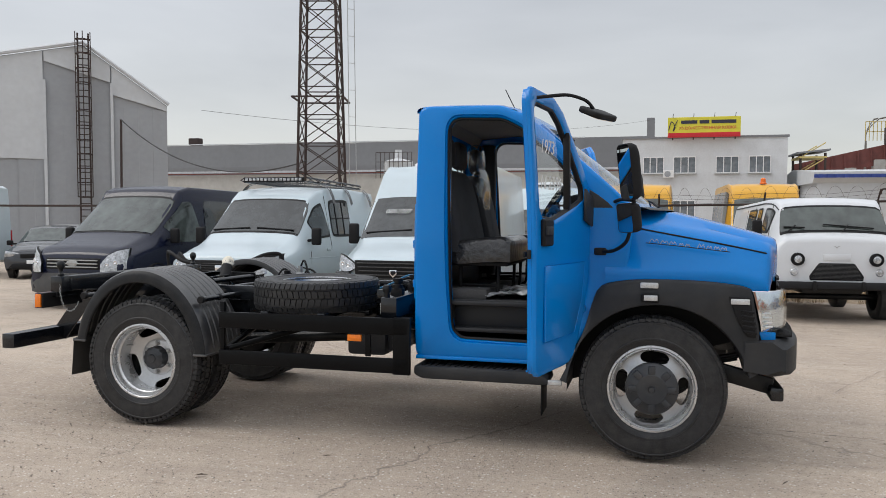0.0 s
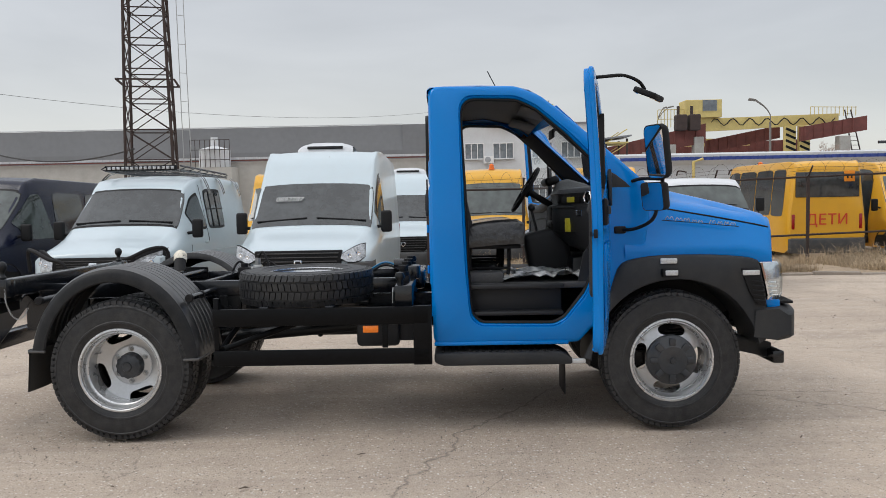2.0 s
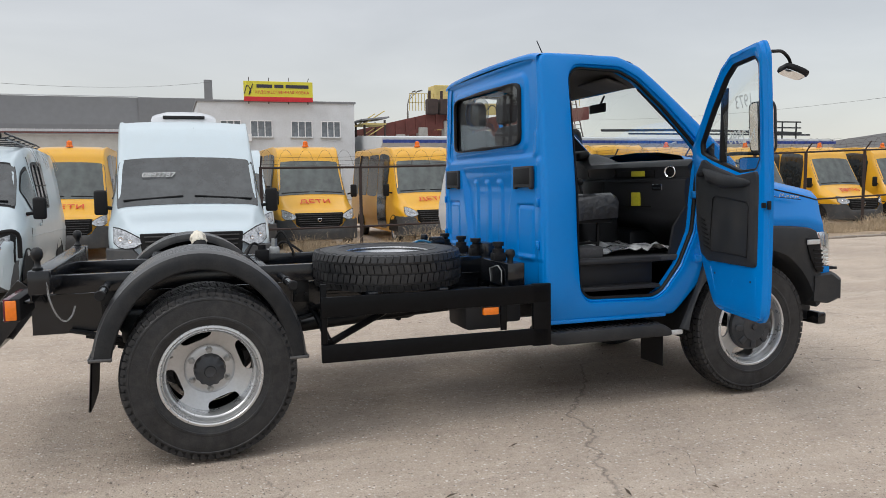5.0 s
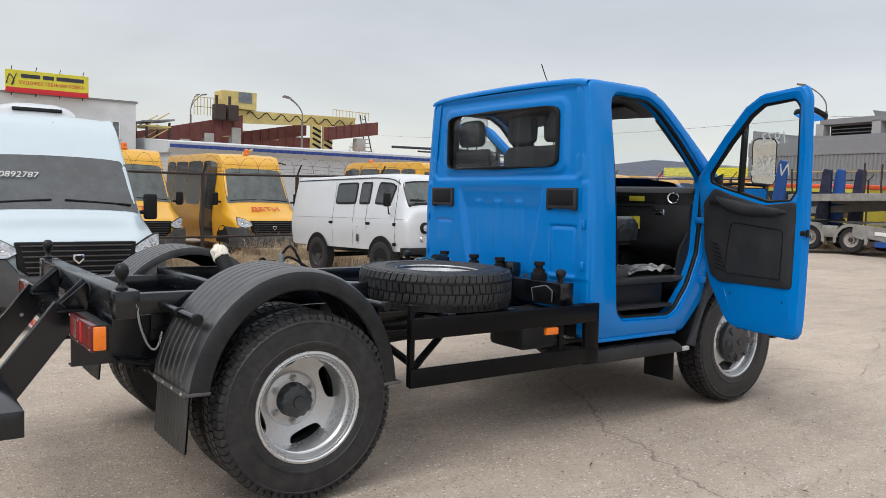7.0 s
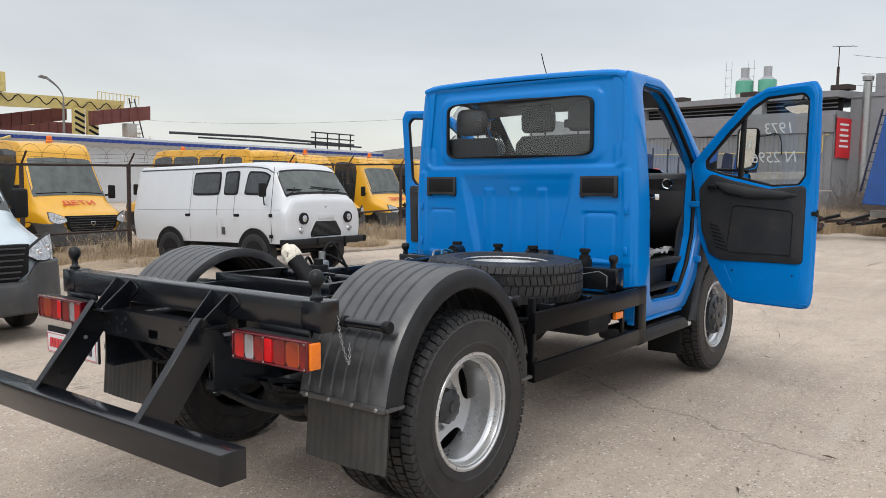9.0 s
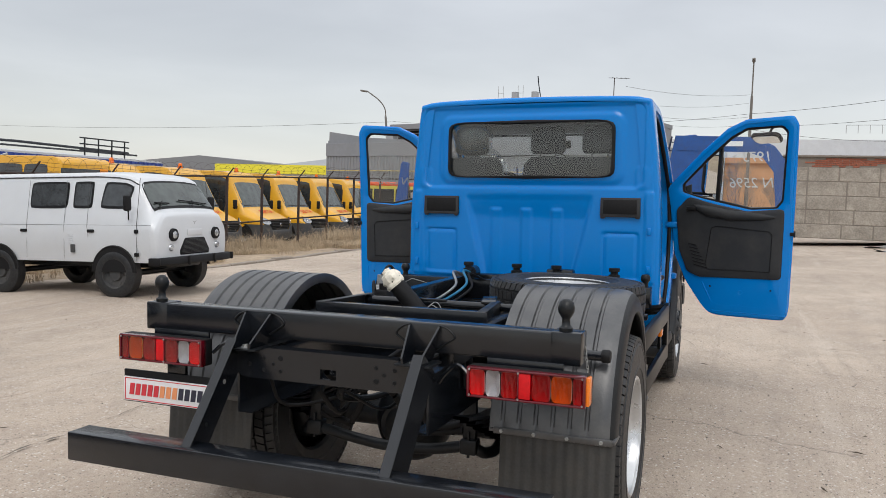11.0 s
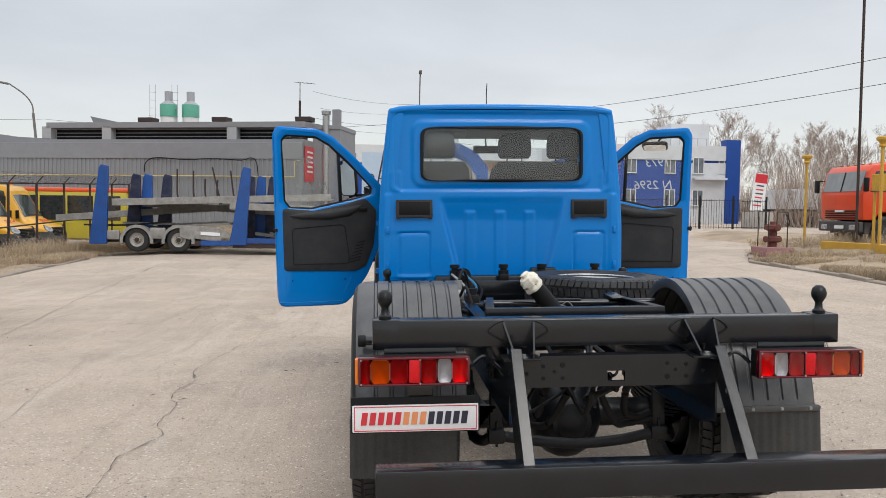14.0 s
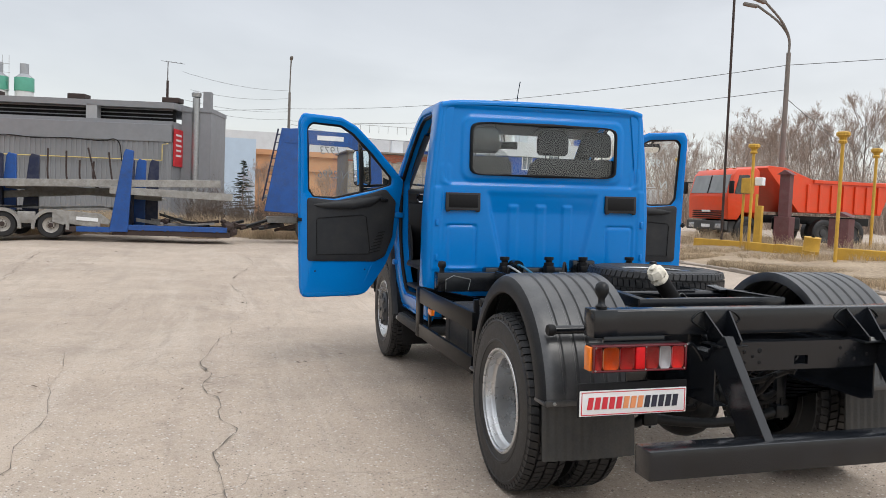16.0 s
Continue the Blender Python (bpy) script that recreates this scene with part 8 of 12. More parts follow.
    part("bumper", bm, M_BLACK, v, "black steel bumper", 40)
    bm = B()
    tube(bm, [(-0.80, -0.8, 0.37), (-0.80, 0.8, 0.37)], 0.05, 10)
    tube(bm, [(-3.1, -0.8, 0.37), (-3.1, 0.8, 0.37)], 0.05, 10)
    box(bm, (-2.0, 0, 0.52), (3.6, 0.9, 0.14), None, 0.03)
    part("running_gear", bm, M_CHASSIS2, v, "", 40)
    for s in (-1, 1):
        bm = B()
        tube(bm, [b.pt(0.14, -0.9 + 1.2 * s) + Vector((0.03, 0, 0.02)), b.pt(0.22, -0.5 + 1.0 * s) + Vector((0.03, 0, 0.02))], 0.009, 6)
        tube(bm, [b.pt(0.22, -1.4 + 1.0 * s) + Vector((0.03, 0, 0.02)), b.pt(0.19, 0.2 + 1.3 * s) + Vector((0.03, 0, 0.02))], 0.011, 6)
        part("wiper", bm, M_BLACK, v, "", 40)
    return v


def school_bus(m, reverse=False):
    v = thing("school_bus", "yellow school minibus with red lettering behind the fence", "bus", m, "yellow school buses")
    st = [(0.0, 0.50, 0.62, 0.80, 0.64, 0.54), (0.03, 0.40, 0.70, 0.92, 0.82, 0.72), (0.12, 0.30, 0.82, 1.0, 0.94, 0.82), (0.38, 0.30, 0.95, 1.10, 1.0, 0.90), (0.75, 0.30, 1.04, 1.26, 1.03, 0.90), (0.95, 0.30, 1.08, 1.36, 1.035, 0.92), (1.50, 0.30, 1.15, 2.30, 1.04, 0.86), (1.58, 0.30, 1.15, 2.48, 1.04, 0.86), (1.80, 0.30, 1.15, 2.66, 1.04, 0.88), (2.3, 0.30, 1.15, 2.72, 1.04, 0.92), (6.2, 0.32, 1.15, 2.72, 1.04, 0.92), (6.38, 0.42, 1.15, 2.66, 1.02, 0.88), (6.45, 0.50, 1.15, 2.56, 0.96, 0.82)]
    b = Body(st)
    plain_parts(v, b, M_YELLOW, 6.5)
    g = part("windscreen", b.patch(0.97, 1.50, -3.02, 3.02), M_VGLASS2, v, "", 40)
    for s in (-1, 1):
        for s0, s1 in ((1.75, 2.78), (2.82, 4.08), (4.12, 5.28), (5.32, 6.12)):
            part("side_window", b.patch(s0, s1, s * 3.15, s * 3.85), M_VGLASS, v, "", 40)
        for x in (-0.92, -4.9):
            arch_ring(v, x, s * 1.035, 0.36, 0.42, M_BLACK)
            road_wheel(v, x, s * 0.93, 0.36, 0.2)
        side_mirror(v, -1.15, s * 1.0, 1.50, h=0.34)
        bm = B()
        tube(bm, [b.pt(1.0, s * 0.2) + Vector((0.0, 0, 0.02)), b.pt(1.0, s * 2.2) + Vector((0, 0, 0.025))], 0.012, 6)
        part("wiper", bm, M_BLACK, v, "", 40)
    part("entrance_door", b.patch(1.70, 2.72, -3.25, -5.7, 0.012, 0.03), M_VGLASS, v, "dark glazed folding door", 40)
    next_front(v, M_YELLOW, wide=1.03)
    bm = B()
    lathe(bm, [(0.09, 0.0), (0.09, 0.03), (0.07, 0.05), (0.065, 0.14), (0.03, 0.17), (0.001, 0.17)], 16, pose(-1.95, 0, 2.72, 90))
    part("beacon", bm, M_BEACON, v, "orange flashing beacon", 40)
    p = b.pt(0.60, 0)
    text_part("lettering", "ДЕТИ", 0.30, M_REDTEXT, v, pose(p.x + 0.02, 0, p.z + 0.02, 24, 0, 90), "red word on the bonnet", 0.004)
    text_part("lettering", "ДЕТИ", 0.40, M_REDTEXT, v, pose(-6.462, 0, 1.19, 90, 0, -90), "red word on the tail", 0.004)
    for (x, y, z, r) in ((-1.43, -0.62, 2.12, 1), (-6.475, -0.56, 2.33, -1)):
        bm = B()
        box(bm, (x, y, z), (0.012, 0.28, 0.28), pose(0, 0, 0, 0, -30 if r > 0 else 0), 0.004)
        sg = part("child_sign", bm, M_STICKER, v, "orange square warning sign", 40)
        bm = B()
        for dy in (-0.05, 0.05):
            box(bm, (x + 0.008 * r, y + dy, z), (0.006, 0.04, 0.12), pose(0, 0, 0, 0, -30 if r > 0 else 0))
        part("sign_mark", bm, M_BLACK, sg, "", 0)
    bm = B()
    box(bm, (-6.452, 0, 2.12), (0.03, 1.66, 0.66), None, 0.014, 3)
    part("tail_window", bm, M_VGLASS, v, "", 40)
    for s in (-1, 1):
        bm = B()
        box(bm, (-6.42, s * 0.88, 1.15), (0.08, 0.09, 0.40), None, 0.02)
        part("tail_lamp", bm, M_RED, v, "", 40)
    bm = B()
    box(bm, (-6.44, 0, 0.52), (0.14, 1.98, 0.40), None, 0.04, 3)
    part("tail_bumper", bm, M_BUMPER, v, "", 40)
    return v


def saloon_car(m, paint, label, h=1.45):
    v = thing("saloon_car", label, "car", m)
    k = h / 1.45
    st = [(0.0, 0.40, 0.55, 0.66, 0.66, 0.58), (0.06, 0.26, 0.62, 0.76, 0.82, 0.74), (0.35, 0.22, 0.72, 0.88, 0.87, 0.78), (1.05, 0.22, 0.82, 0.98 * k, 0.88, 0.76), (1.75, 0.22, 0.88, 1.38 * k, 0.88, 0.62), (2.4, 0.22, 0.88, 1.45 * k, 0.88, 0.64), (3.1, 0.22, 0.88, 1.38 * k, 0.88, 0.62), (3.8, 0.24, 0.90, 1.02 * k, 0.87, 0.70), (4.3, 0.30, 0.86, 0.95, 0.82, 0.70), (4.4, 0.40, 0.70, 0.85, 0.74, 0.62)]
    b = Body(st)
    plain_parts(v, b, paint, 4.4)
    part("windscreen", b.patch(1.10, 1.72, -3, 3), M_VGLASS2, v, "", 40)
    part("rear_window", b.patch(3.15, 3.75, -3, 3), M_VGLASS, v, "", 40)
    for s in (-1, 1):
        part("side_window", b.patch(1.70, 3.2, s * 3.2, s * 3.95), M_VGLASS, v, "", 40)
        for x in (-0.8, -3.4):
            arch_ring(v, x, s * 0.878, 0.31, 0.36, M_BLACK)
            road_wheel(v, x, s * 0.79, 0.31, 0.19)
        side_mirror(v, -1.45, s * 0.84, 0.98, h=0.14)
        headlamp(v, [(s * 0.46, 0.64), (s * 0.46, 0.72), (s * 0.80, 0.78), (s * 0.82, 0.62)], -0.20, -0.02)
    bm = B()
    box(bm, (0.0, 0, 0.64), (0.06, 0.84, 0.12), None, 0.02)
    box(bm, (0.02, 0, 0.36), (0.10, 1.3, 0.16), None, 0.04)
    part("grille", bm, M_BLACK, v, "", 40)
    bm = B()
    box(bm, (0.045, 0, 0.47), (0.012, 0.52, 0.11), None, 0.004)
    part("number_plate", bm, M_PLATE, v, "", 40)
    return v


def park(x, y, yaw=-90.0):
    """The pose of a vehicle on the sloping yard; its front at x, y."""
    m = pose(0, 0, 0, 0, 0, yaw)
    f = m.to_3x3() @ Vector((1, 0, 0))
    z0, z1 = gz(x, y), gz(x - f.x * 5, y - f.y * 5)
    tilt = math.degrees(math.atan2(z1 - z0, 5))
    return Matrix.Translation((x, y, z0)) @ m @ pose(0, 0, 0, 0, tilt, 0)


van_next(park(0.10, 4.80), "white high-roof van with a roof-mounted cooling unit", True)
van_business(park(-2.97, 5.12))
van_navy(park(-5.85, 5.20))
van_next(park(1.1, 12.6), "white high-roof van parked behind the front row")
van_next(park(-21.1, 12.5, 180), "white high-roof van parked tail to the yard")
van_uaz(park(6.45, 6.50, -86.5) @ Matrix.Scale(0.955, 4))
saloon_car(park(-12.3, 11.6, -60), M_DARKCAR, "dark grey saloon car at the yard fence")
saloon_car(park(-14.6, 15.0, -60), mat("silver_car_paint", (0.35, 0.36, 0.37), 0.3, 0.4, var=0.05), "silver saloon car behind the dark one")
saloon_car(park(3.6, 21.5, -90), mat("silver_grey_car_paint", (0.33, 0.34, 0.36), 0.3, 0.4, var=0.05), "silver car beyond the open gate")
first_bus = school_bus(park(3.45, 14.7))
for bx in (-2.55, 6.72, 15.25, 18.4, 21.6, 24.5, 27.6, 30.6):
    copy_thing(first_bus, park(bx, 14.7))
copy_thing(first_bus, park(12.10, 20.9, 90))


# ---- buildings and yard structures ----
M_HALL = mat("grey_sheet_cladding", (0.33, 0.345, 0.365), 0.6, var=0.05, scale=0.3, fine=4, dirt=0.12)
M_HALL_L = mat("pale_grey_cladding", (0.56, 0.58, 0.60), 0.6, var=0.05, scale=0.3, fine=4, dirt=0.10)
M_PLANT = mat("mid_grey_sheet_cladding", (0.235, 0.243, 0.260), 0.6, var=0.06, scale=0.3, fine=4, dirt=0.2, dirt_col=(0.17, 0.16, 0.15))
M_PLANT_L = mat("weathered_pale_cladding", (0.36, 0.37, 0.385), 0.6, var=0.06, scale=0.3, fine=4, dirt=0.2, dirt_col=(0.22, 0.21, 0.20))
M_ROOFGREY = mat("dark_grey_sheet_roof", (0.20, 0.205, 0.215), 0.55, var=0.06, scale=0.15, fine=2)
M_BWHITE = mat("white_render", (0.62, 0.635, 0.65), 0.85, var=0.06, scale=0.5, fine=10, dirt=0.15)
M_CREAM = mat("pale_plaster", (0.50, 0.49, 0.46), 0.9, var=0.1, scale=0.6, dirt=0.25)
M_BLUEBAND = mat("blue_sheet_edge", (0.03, 0.06, 0.26), 0.6, var=0.15)
M_BLUEWALL = mat("blue_facade", (0.004, 0.058, 0.30), 0.6, var=0.08, scale=0.5)
M_WINDARK = mat("window_glass_far", (0.16, 0.18, 0.20), 0.15, var=0.35, scale=0.8, fine=4)
M_FRAMEW = mat("white_window_frame", (0.75, 0.75, 0.75), 0.5, var=0.05)
M_SIGN_Y = mat("yellow_sign", (0.66, 0.60, 0.05), 0.5, var=0.08, scale=1.5)
M_SIGN_R = mat("red_sign", (0.58, 0.02, 0.03), 0.5, var=0.08)
M_CRANE_Y = mat("faded_yellow_crane", (0.616, 0.488, 0.180), 0.65, var=0.15, scale=1.5, dirt=0.25, dirt_col=(0.22, 0.15, 0.08))
M_CRANE_R = mat("rust_red_steel", (0.14, 0.04, 0.032), 0.75, var=0.25, scale=2, dirt=0.3, dirt_col=(0.08, 0.05, 0.04))
M_RUST = mat("rusty_brown_steel", (0.040, 0.026, 0.023), 0.75, var=0.3, scale=3, dirt=0.3, dirt_col=(0.075, 0.042, 0.03))
M_CONC = mat("grey_concrete", (0.36, 0.34, 0.31), 0.9, var=0.15, scale=1.2, fine=20, bump=0.4, dirt=0.3)
M_BRICK = mat("red_brick", (0.30, 0.10, 0.06), 0.9, var=0.25, scale=8, fine=40, bump=0.4)
M_YPOST = mat("yellow_gas_pipe_paint", (0.56, 0.33, 0.04), 0.55, var=0.15, scale=3, dirt=0.25, dirt_col=(0.25, 0.14, 0.05))
M_MAROON = mat("maroon_paint", (0.13, 0.045, 0.05), 0.65, var=0.2, dirt=0.3)
M_POLE = mat("lamp_post_concrete", (0.18, 0.165, 0.15), 0.85, var=0.15, scale=2)
M_WIRE = mat("cable", (0.05, 0.05, 0.05), 0.7, var=0.1)
M_SILO = mat("silo_white", (0.60, 0.62, 0.62), 0.5, var=0.06)
M_SILO_G = mat("silo_green", (0.10, 0.36, 0.26), 0.5, var=0.08)
M_TRAILER = mat("galvanised_trailer_deck", (0.31, 0.305, 0.29), 0.55, 0.3, var=0.3, scale=3, dirt=0.55, dirt_col=(0.20, 0.17, 0.14))
M_WORNRIM = mat("worn_grey_wheel_paint", (0.44, 0.42, 0.39), 0.6, 0.2, var=0.2, scale=8, dirt=0.4, dirt_col=(0.16, 0.12, 0.09))
M_CARRIER = mat("carrier_blue_paint", (0.004, 0.066, 0.28), 0.45, var=0.25, scale=3, coat=0.15, dirt=0.35, dirt_col=(0.05, 0.06, 0.09))
M_CARRIER_D = mat("carrier_dark_blue", (0.006, 0.012, 0.045), 0.45, var=0.15, dirt=0.2)
M_ORANGEWALL = mat("orange_plaster", (0.55, 0.30, 0.16), 0.85, var=0.1)
M_CBUS = mat("city_bus_lime", (0.50, 0.42, 0.045), 0.5, var=0.1)


def structure(name, label, category="building", m=None):
    return thing(name, label, category, m)


def window_unit(parent, m, w, h, sashes=2):
    """A window: frame, panes and mullions, flat in local x and z, looking along -y."""
    wv = new("window")
    wv.parent, wv.matrix_basis = parent, m
    bm = B()
    box(bm, (0, 0.02, 0), (w - 0.06, 0.03, h - 0.06))
    part("pane", bm, M_WINDARK, wv, "", 0)
    bm = B()
    for z in (-h / 2, h / 2):
        box(bm, (0, 0, z), (w + 0.06, 0.10, 0.07))
    for k in range(sashes + 1):
        box(bm, (-w / 2 + w * k / sashes, -0.003, 0), (0.06, 0.10, h))
    part("window_frame", bm, M_FRAMEW, wv, "", 0)
    bm = B()
    box(bm, (0, -0.08, -h / 2 - 0.06), (w + 0.2, 0.20, 0.04))
    part("sill", bm, M_STEEL, wv, "", 0)
    return wv


def clad_wall(name, parent, u0, u1, z0, z1, y, mt, step=0.25, depth=0.04):
    """Ribbed sheet between u0 and u1."""
    bm = B()
    n = max(2, int((u1 - u0) / step))
    pts = []
    for k in range(n):
        a = u0 + (u1 - u0) * k / n
        b_ = u0 + (u1 - u0) * (k + 0.5) / n
        c_ = u0 + (u1 - u0) * (k + 1) / n
        pts += [(a, y), (b_ - 0.02, y), (b_, y - depth), (c_ - 0.02, y - depth), (c_, y)] if k == n - 1 else [(a, y), (b_ - 0.02, y), (b_, y - depth), (c_ - 0.02, y - depth)]
    quads(bm, [[(u, yy, z) for u, yy in pts] for z in (z0, z1)])
    return part(name, bm, mt, parent, "", 0)


# tall grey building with the outside ladder
DL = math.degrees(math.atan2(31.1 - 27.5, -21.3 + 26.0))
gb = structure("industrial_building", "tall grey sheet-clad industrial building with an outside ladder", "building", pose(-21.3, 31.1, -0.4, 0, 0, DL))
bm = B()
prism(bm, [(0, 0), (0, 7.5), (-4.05, 10.4), (-14, 8.2), (-14, 0)], 0.05, 22, "y")
part("wall", bm, M_HALL, gb, "", 0)
clad_wall("cladding", gb, -7.1, -0.0, 0, 7.25, 0.0, M_HALL, 1.2, 0.008)
bm = B()
prism(bm, [(-0.02, 7.45), (-2.71, 9.39), (-2.71, 7.93), (-0.02, 7.2)], -0.06, 0.02, "y")
part("pale_panel", bm, M_HALL_L, gb, "pale grey cladding panel", 0)
bm = B()
prism(bm, [(-2.77, 9.43), (-4.05, 10.33), (-5.85, 9.95), (-5.85, 9.45), (-2.77, 8.55)], -0.055, 0.02, "y")
part("pale_panel", bm, M_HALL_L, gb, "pale grey cladding panel", 0)
bm = B()
prism(bm, [(-5.91, 4.51), (-5.91, 9.94), (-14, 8.15), (-14, 4.57)], -0.06, 0.02, "y")
part("pale_panel", bm, M_HALL_L, gb, "pale grey cladding panel", 0)
for u in (-5.85, -2.71):
    bm = B()
    box(bm, (u, -0.12, 4.3), (0.14, 0.12, 8.4))
    part("downpipe", bm, M_HALL_L, gb, "", 0)
bm = B()
tube(bm, [(0.1, -0.15, 7.55), (-4.05, -0.15, 10.5), (-14, -0.15, 8.3)], 0.10, 6)
part("roof_edge", bm, M_HALL_L, gb, "", 0)
bm = B()
for u in (-4.95, -4.45):
    tube(bm, [(u, -0.45, 1.2), (u, -0.45, 10.9)], 0.045, 6)
for k in range(30):
    tube(bm, [(-4.95, -0.45, 1.3 + k * 0.32), (-4.45, -0.45, 1.3 + k * 0.32)], 0.025, 5)
ld = part("ladder", bm, M_RUST, gb, "rusty steel ladder with safety hoops", 0, pose(0.68, 0.0, 0.0))
bm = B()
for k in range(12):
    z = 2.6 + k * 0.72
    tube(bm, [(-4.95, -0.45, z), (-5.05, -0.85, z), (-4.7, -1.05, z), (-4.35, -0.85, z), (-4.45, -0.45, z)], 0.03, 5, False)
for u, w_ in ((-5.05, -0.85), (-4.7, -1.05), (-4.35, -0.85)):
    tube(bm, [(u, w_, 2.6), (u, w_, 10.9)], 0.025, 5)
part("safety_hoop", bm, M_RUST, ld, "", 0)
bm = B()
tube(bm, [(-2.36, -1.5, 0.2), (-2.30, -1.5, 6.51)], 0.06, 6)
part("mast", bm, M_RUST, gb, "", 0)
bm = B()
tube(bm, [(-2.30 + 6.44 * t, -1.5 + -13.21 * t, 6.51 + -2.64 * t - 1.3 * 4 * t * (1 - t)) for t in [k / 24 for k in range(25)]], 0.03, 5)
part("hanging_cable", bm, M_WIRE, gb, "", 0)

# long hall in the distance
hall = structure("industrial_hall", "long low grey industrial hall with a sheet roof", "building", pose(0, 80, -0.4))
bm = B()
prism(bm, [(0.0, 0.0), (0.0, 7.0), (0.3, 9.7), (14, 10.0), (30, 7), (30, 0)], -95, -3, "x")
part("wall", bm, M_ROOFGREY, hall, "", 0)
bm = B()
prism(bm, [(-0.02, 0.0), (-0.02, 9.72), (14, 10.0), (30, 7), (30, 0)], -3, 3.4, "x")
prism(bm, [(-0.3, 0.0), (-0.3, 11.6), (0.3, 11.6), (0.3, 0)], 3.4, 4.2, "x")
part("end_block", bm, M_ROOFGREY, hall, "", 0)
bm = B()
tube(bm, [(-95, -0.2, 9.75), (-3, -0.2, 9.75)], 0.06, 5)
part("roof_edge", bm, M_HALL_L, hall, "", 0)
for x in (-78, -52):
    bm = B()
    box(bm, (x, 3, 10.4), (1.5, 1.0, 0.9), None, 0.1)
    part("roof_vent", bm, M_RUST, hall, "", 0)
annex = structure("low_workshop", "low pale workshop with a rusty roof edge", "building", pose(0, 60, -0.4))
bm = B()
prism(bm, [(0, 0), (0, 5.1), (8, 5.45), (8, 0)], -62, 2.5, "x")
part("wall", bm, M_CREAM, annex, "", 0)
clad_wall("roof_sheet", annex, -62, 2.5, 5.28, 5.46, -0.15, M_HALL_L, 0.6, 0.08)
bm = B()
box(bm, (-30, -0.2, 5.20), (64, 0.2, 0.09))
part("roof_edge", bm, M_CRANE_R, annex, "", 0)
tank = structure("storage_tank", "small white storage tank with railings on a platform", "tank", pose(-17.3, 59, 4.2))
bm = B()
lathe(bm, [(0.001, 1.75), (0.3, 1.75), (1.25, 1.5), (1.27, 0.0), (0.001, 0.0)], 24, pose(0, 0, 0, 90))
lathe(bm, [(0.001, 2.5), (0.28, 2.5), (0.3, 2.2), (0.3, 1.6)], 12, pose(0, 0, 0, 90))
part("shell", bm, M_BWHITE, tank, "", 40)
for k in range(9):
    bm = B()
    tube(bm, [(-1.6 + 0.4 * k, -1.3, 0), (-1.6 + 0.4 * k, -1.3, 2.2)], 0.03, 4)
    part("railing_post", bm, M_RUST, tank, "", 0)
for z in (0.6, 1.4, 2.2):
    bm = B()
    tube(bm, [(-1.6, -1.3, z), (1.6, -1.3, z)], 0.03, 4)
    part("railing_bar", bm, M_RUST, tank, "", 0)
bm = B()
box(bm, (0, 0.3, -2.1), (3.4, 3.0, 4.2))
part("platform", bm, M_CREAM, tank, "", 0)

# white two-storey office with the roof sign
office = structure("office_building", "white two-storey office building with a flat roof", "building", pose(0, 53, -0.4))
bm = B()
box(bm, (7.4, 6, 3.55), (11.2, 12, 7.1))
part("wall", bm, M_BWHITE, office, "", 0)
bm = B()
box(bm, (7.4, 6, 7.16), (11.4, 12.2, 0.14))
part("roof_edge", bm, M_ROOFGREY, office, "", 0)
for x, w in ((4.0, 1.4), (6.15, 1.5), (9.05, 1.5), (11.2, 1.4)):
    window_unit(office, pose(x, -0.02, 5.2), w, 1.15, 3)
    window_unit(office, pose(x, -0.02, 2.0), w, 1.3, 3)
bm = B()
box(bm, (5.05, -0.25, 4.55), (0.75, 0.35, 0.55), None, 0.04)
acu = part("air_conditioner", bm, M_FRAMEW, office, "", 0)
bm = B()
lathe(bm, [(0.001, 0.02), (0.2, 0.02), (0.22, 0.0)], 16, pose(4.98, -0.43, 4.55, 0, 0, 180))
part("fan_grille", bm, M_HALL, acu, "", 0)
rs = thing("roof_sign", "yellow and red roof billboard with dark lettering", "sign", pose(7.4, 52.6, 6.75))
bm = B()
box(bm, (0, 0, 0.75), (4.9, 0.12, 1.30), None, 0.02)
bd = part("board", bm, M_SIGN_Y, rs, "", 0)
bm = B()
box(bm, (0, -0.066, 0.18), (4.86, 0.02, 0.24))
box(bm, (0, 0.0, 0.05), (4.9, 0.12, 0.14))
part("red_strip", bm, M_SIGN_R, bd, "", 0)
for k in range(4):
    bm = B()
    tube(bm, [(-2.1 + 1.4 * k, 0.05, -0.2), (-2.1 + 1.4 * k, 0.05, 0.3)], 0.04, 5)
    tube(bm, [(-2.1 + 1.4 * k, 0.0, 1.4), (-2.1 + 1.4 * k, -0.4, 1.62)], 0.025, 4)
    part("sign_stay", bm, M_RUST, rs, "", 0)
# the firm's name stays as bars; the trade below it is lettered
for k, (a, b_) in enumerate(((-1.55, -0.45), (-0.30, 0.35), (0.50, 2.15))):
    bm = B()
    box(bm, ((a + b_) / 2, -0.075, 1.05), (b_ - a, 0.012, 0.24), None, 0.004)
    part("name_bar", bm, M_PLATE_INK, bd, "", 0)
text_part("lettering", "ХУДОЖЕСТВЕННАЯ КОВКА", 0.285, M_PLATE_RED, bd, pose(0.25, -0.068, 0.62, 90, 0, 0), "dark red words", 0.006)
bm = B()
tube(bm, smooth_path([(-2.4, -0.08, 0.5), (-2.2, -0.08, 1.1), (-1.95, -0.08, 0.7), (-2.1, -0.08, 0.45), (-1.8, -0.08, 1.2)], 5), 0.03, 5)
part("scroll_mark", bm, M_PLATE_INK, bd, "", 0)

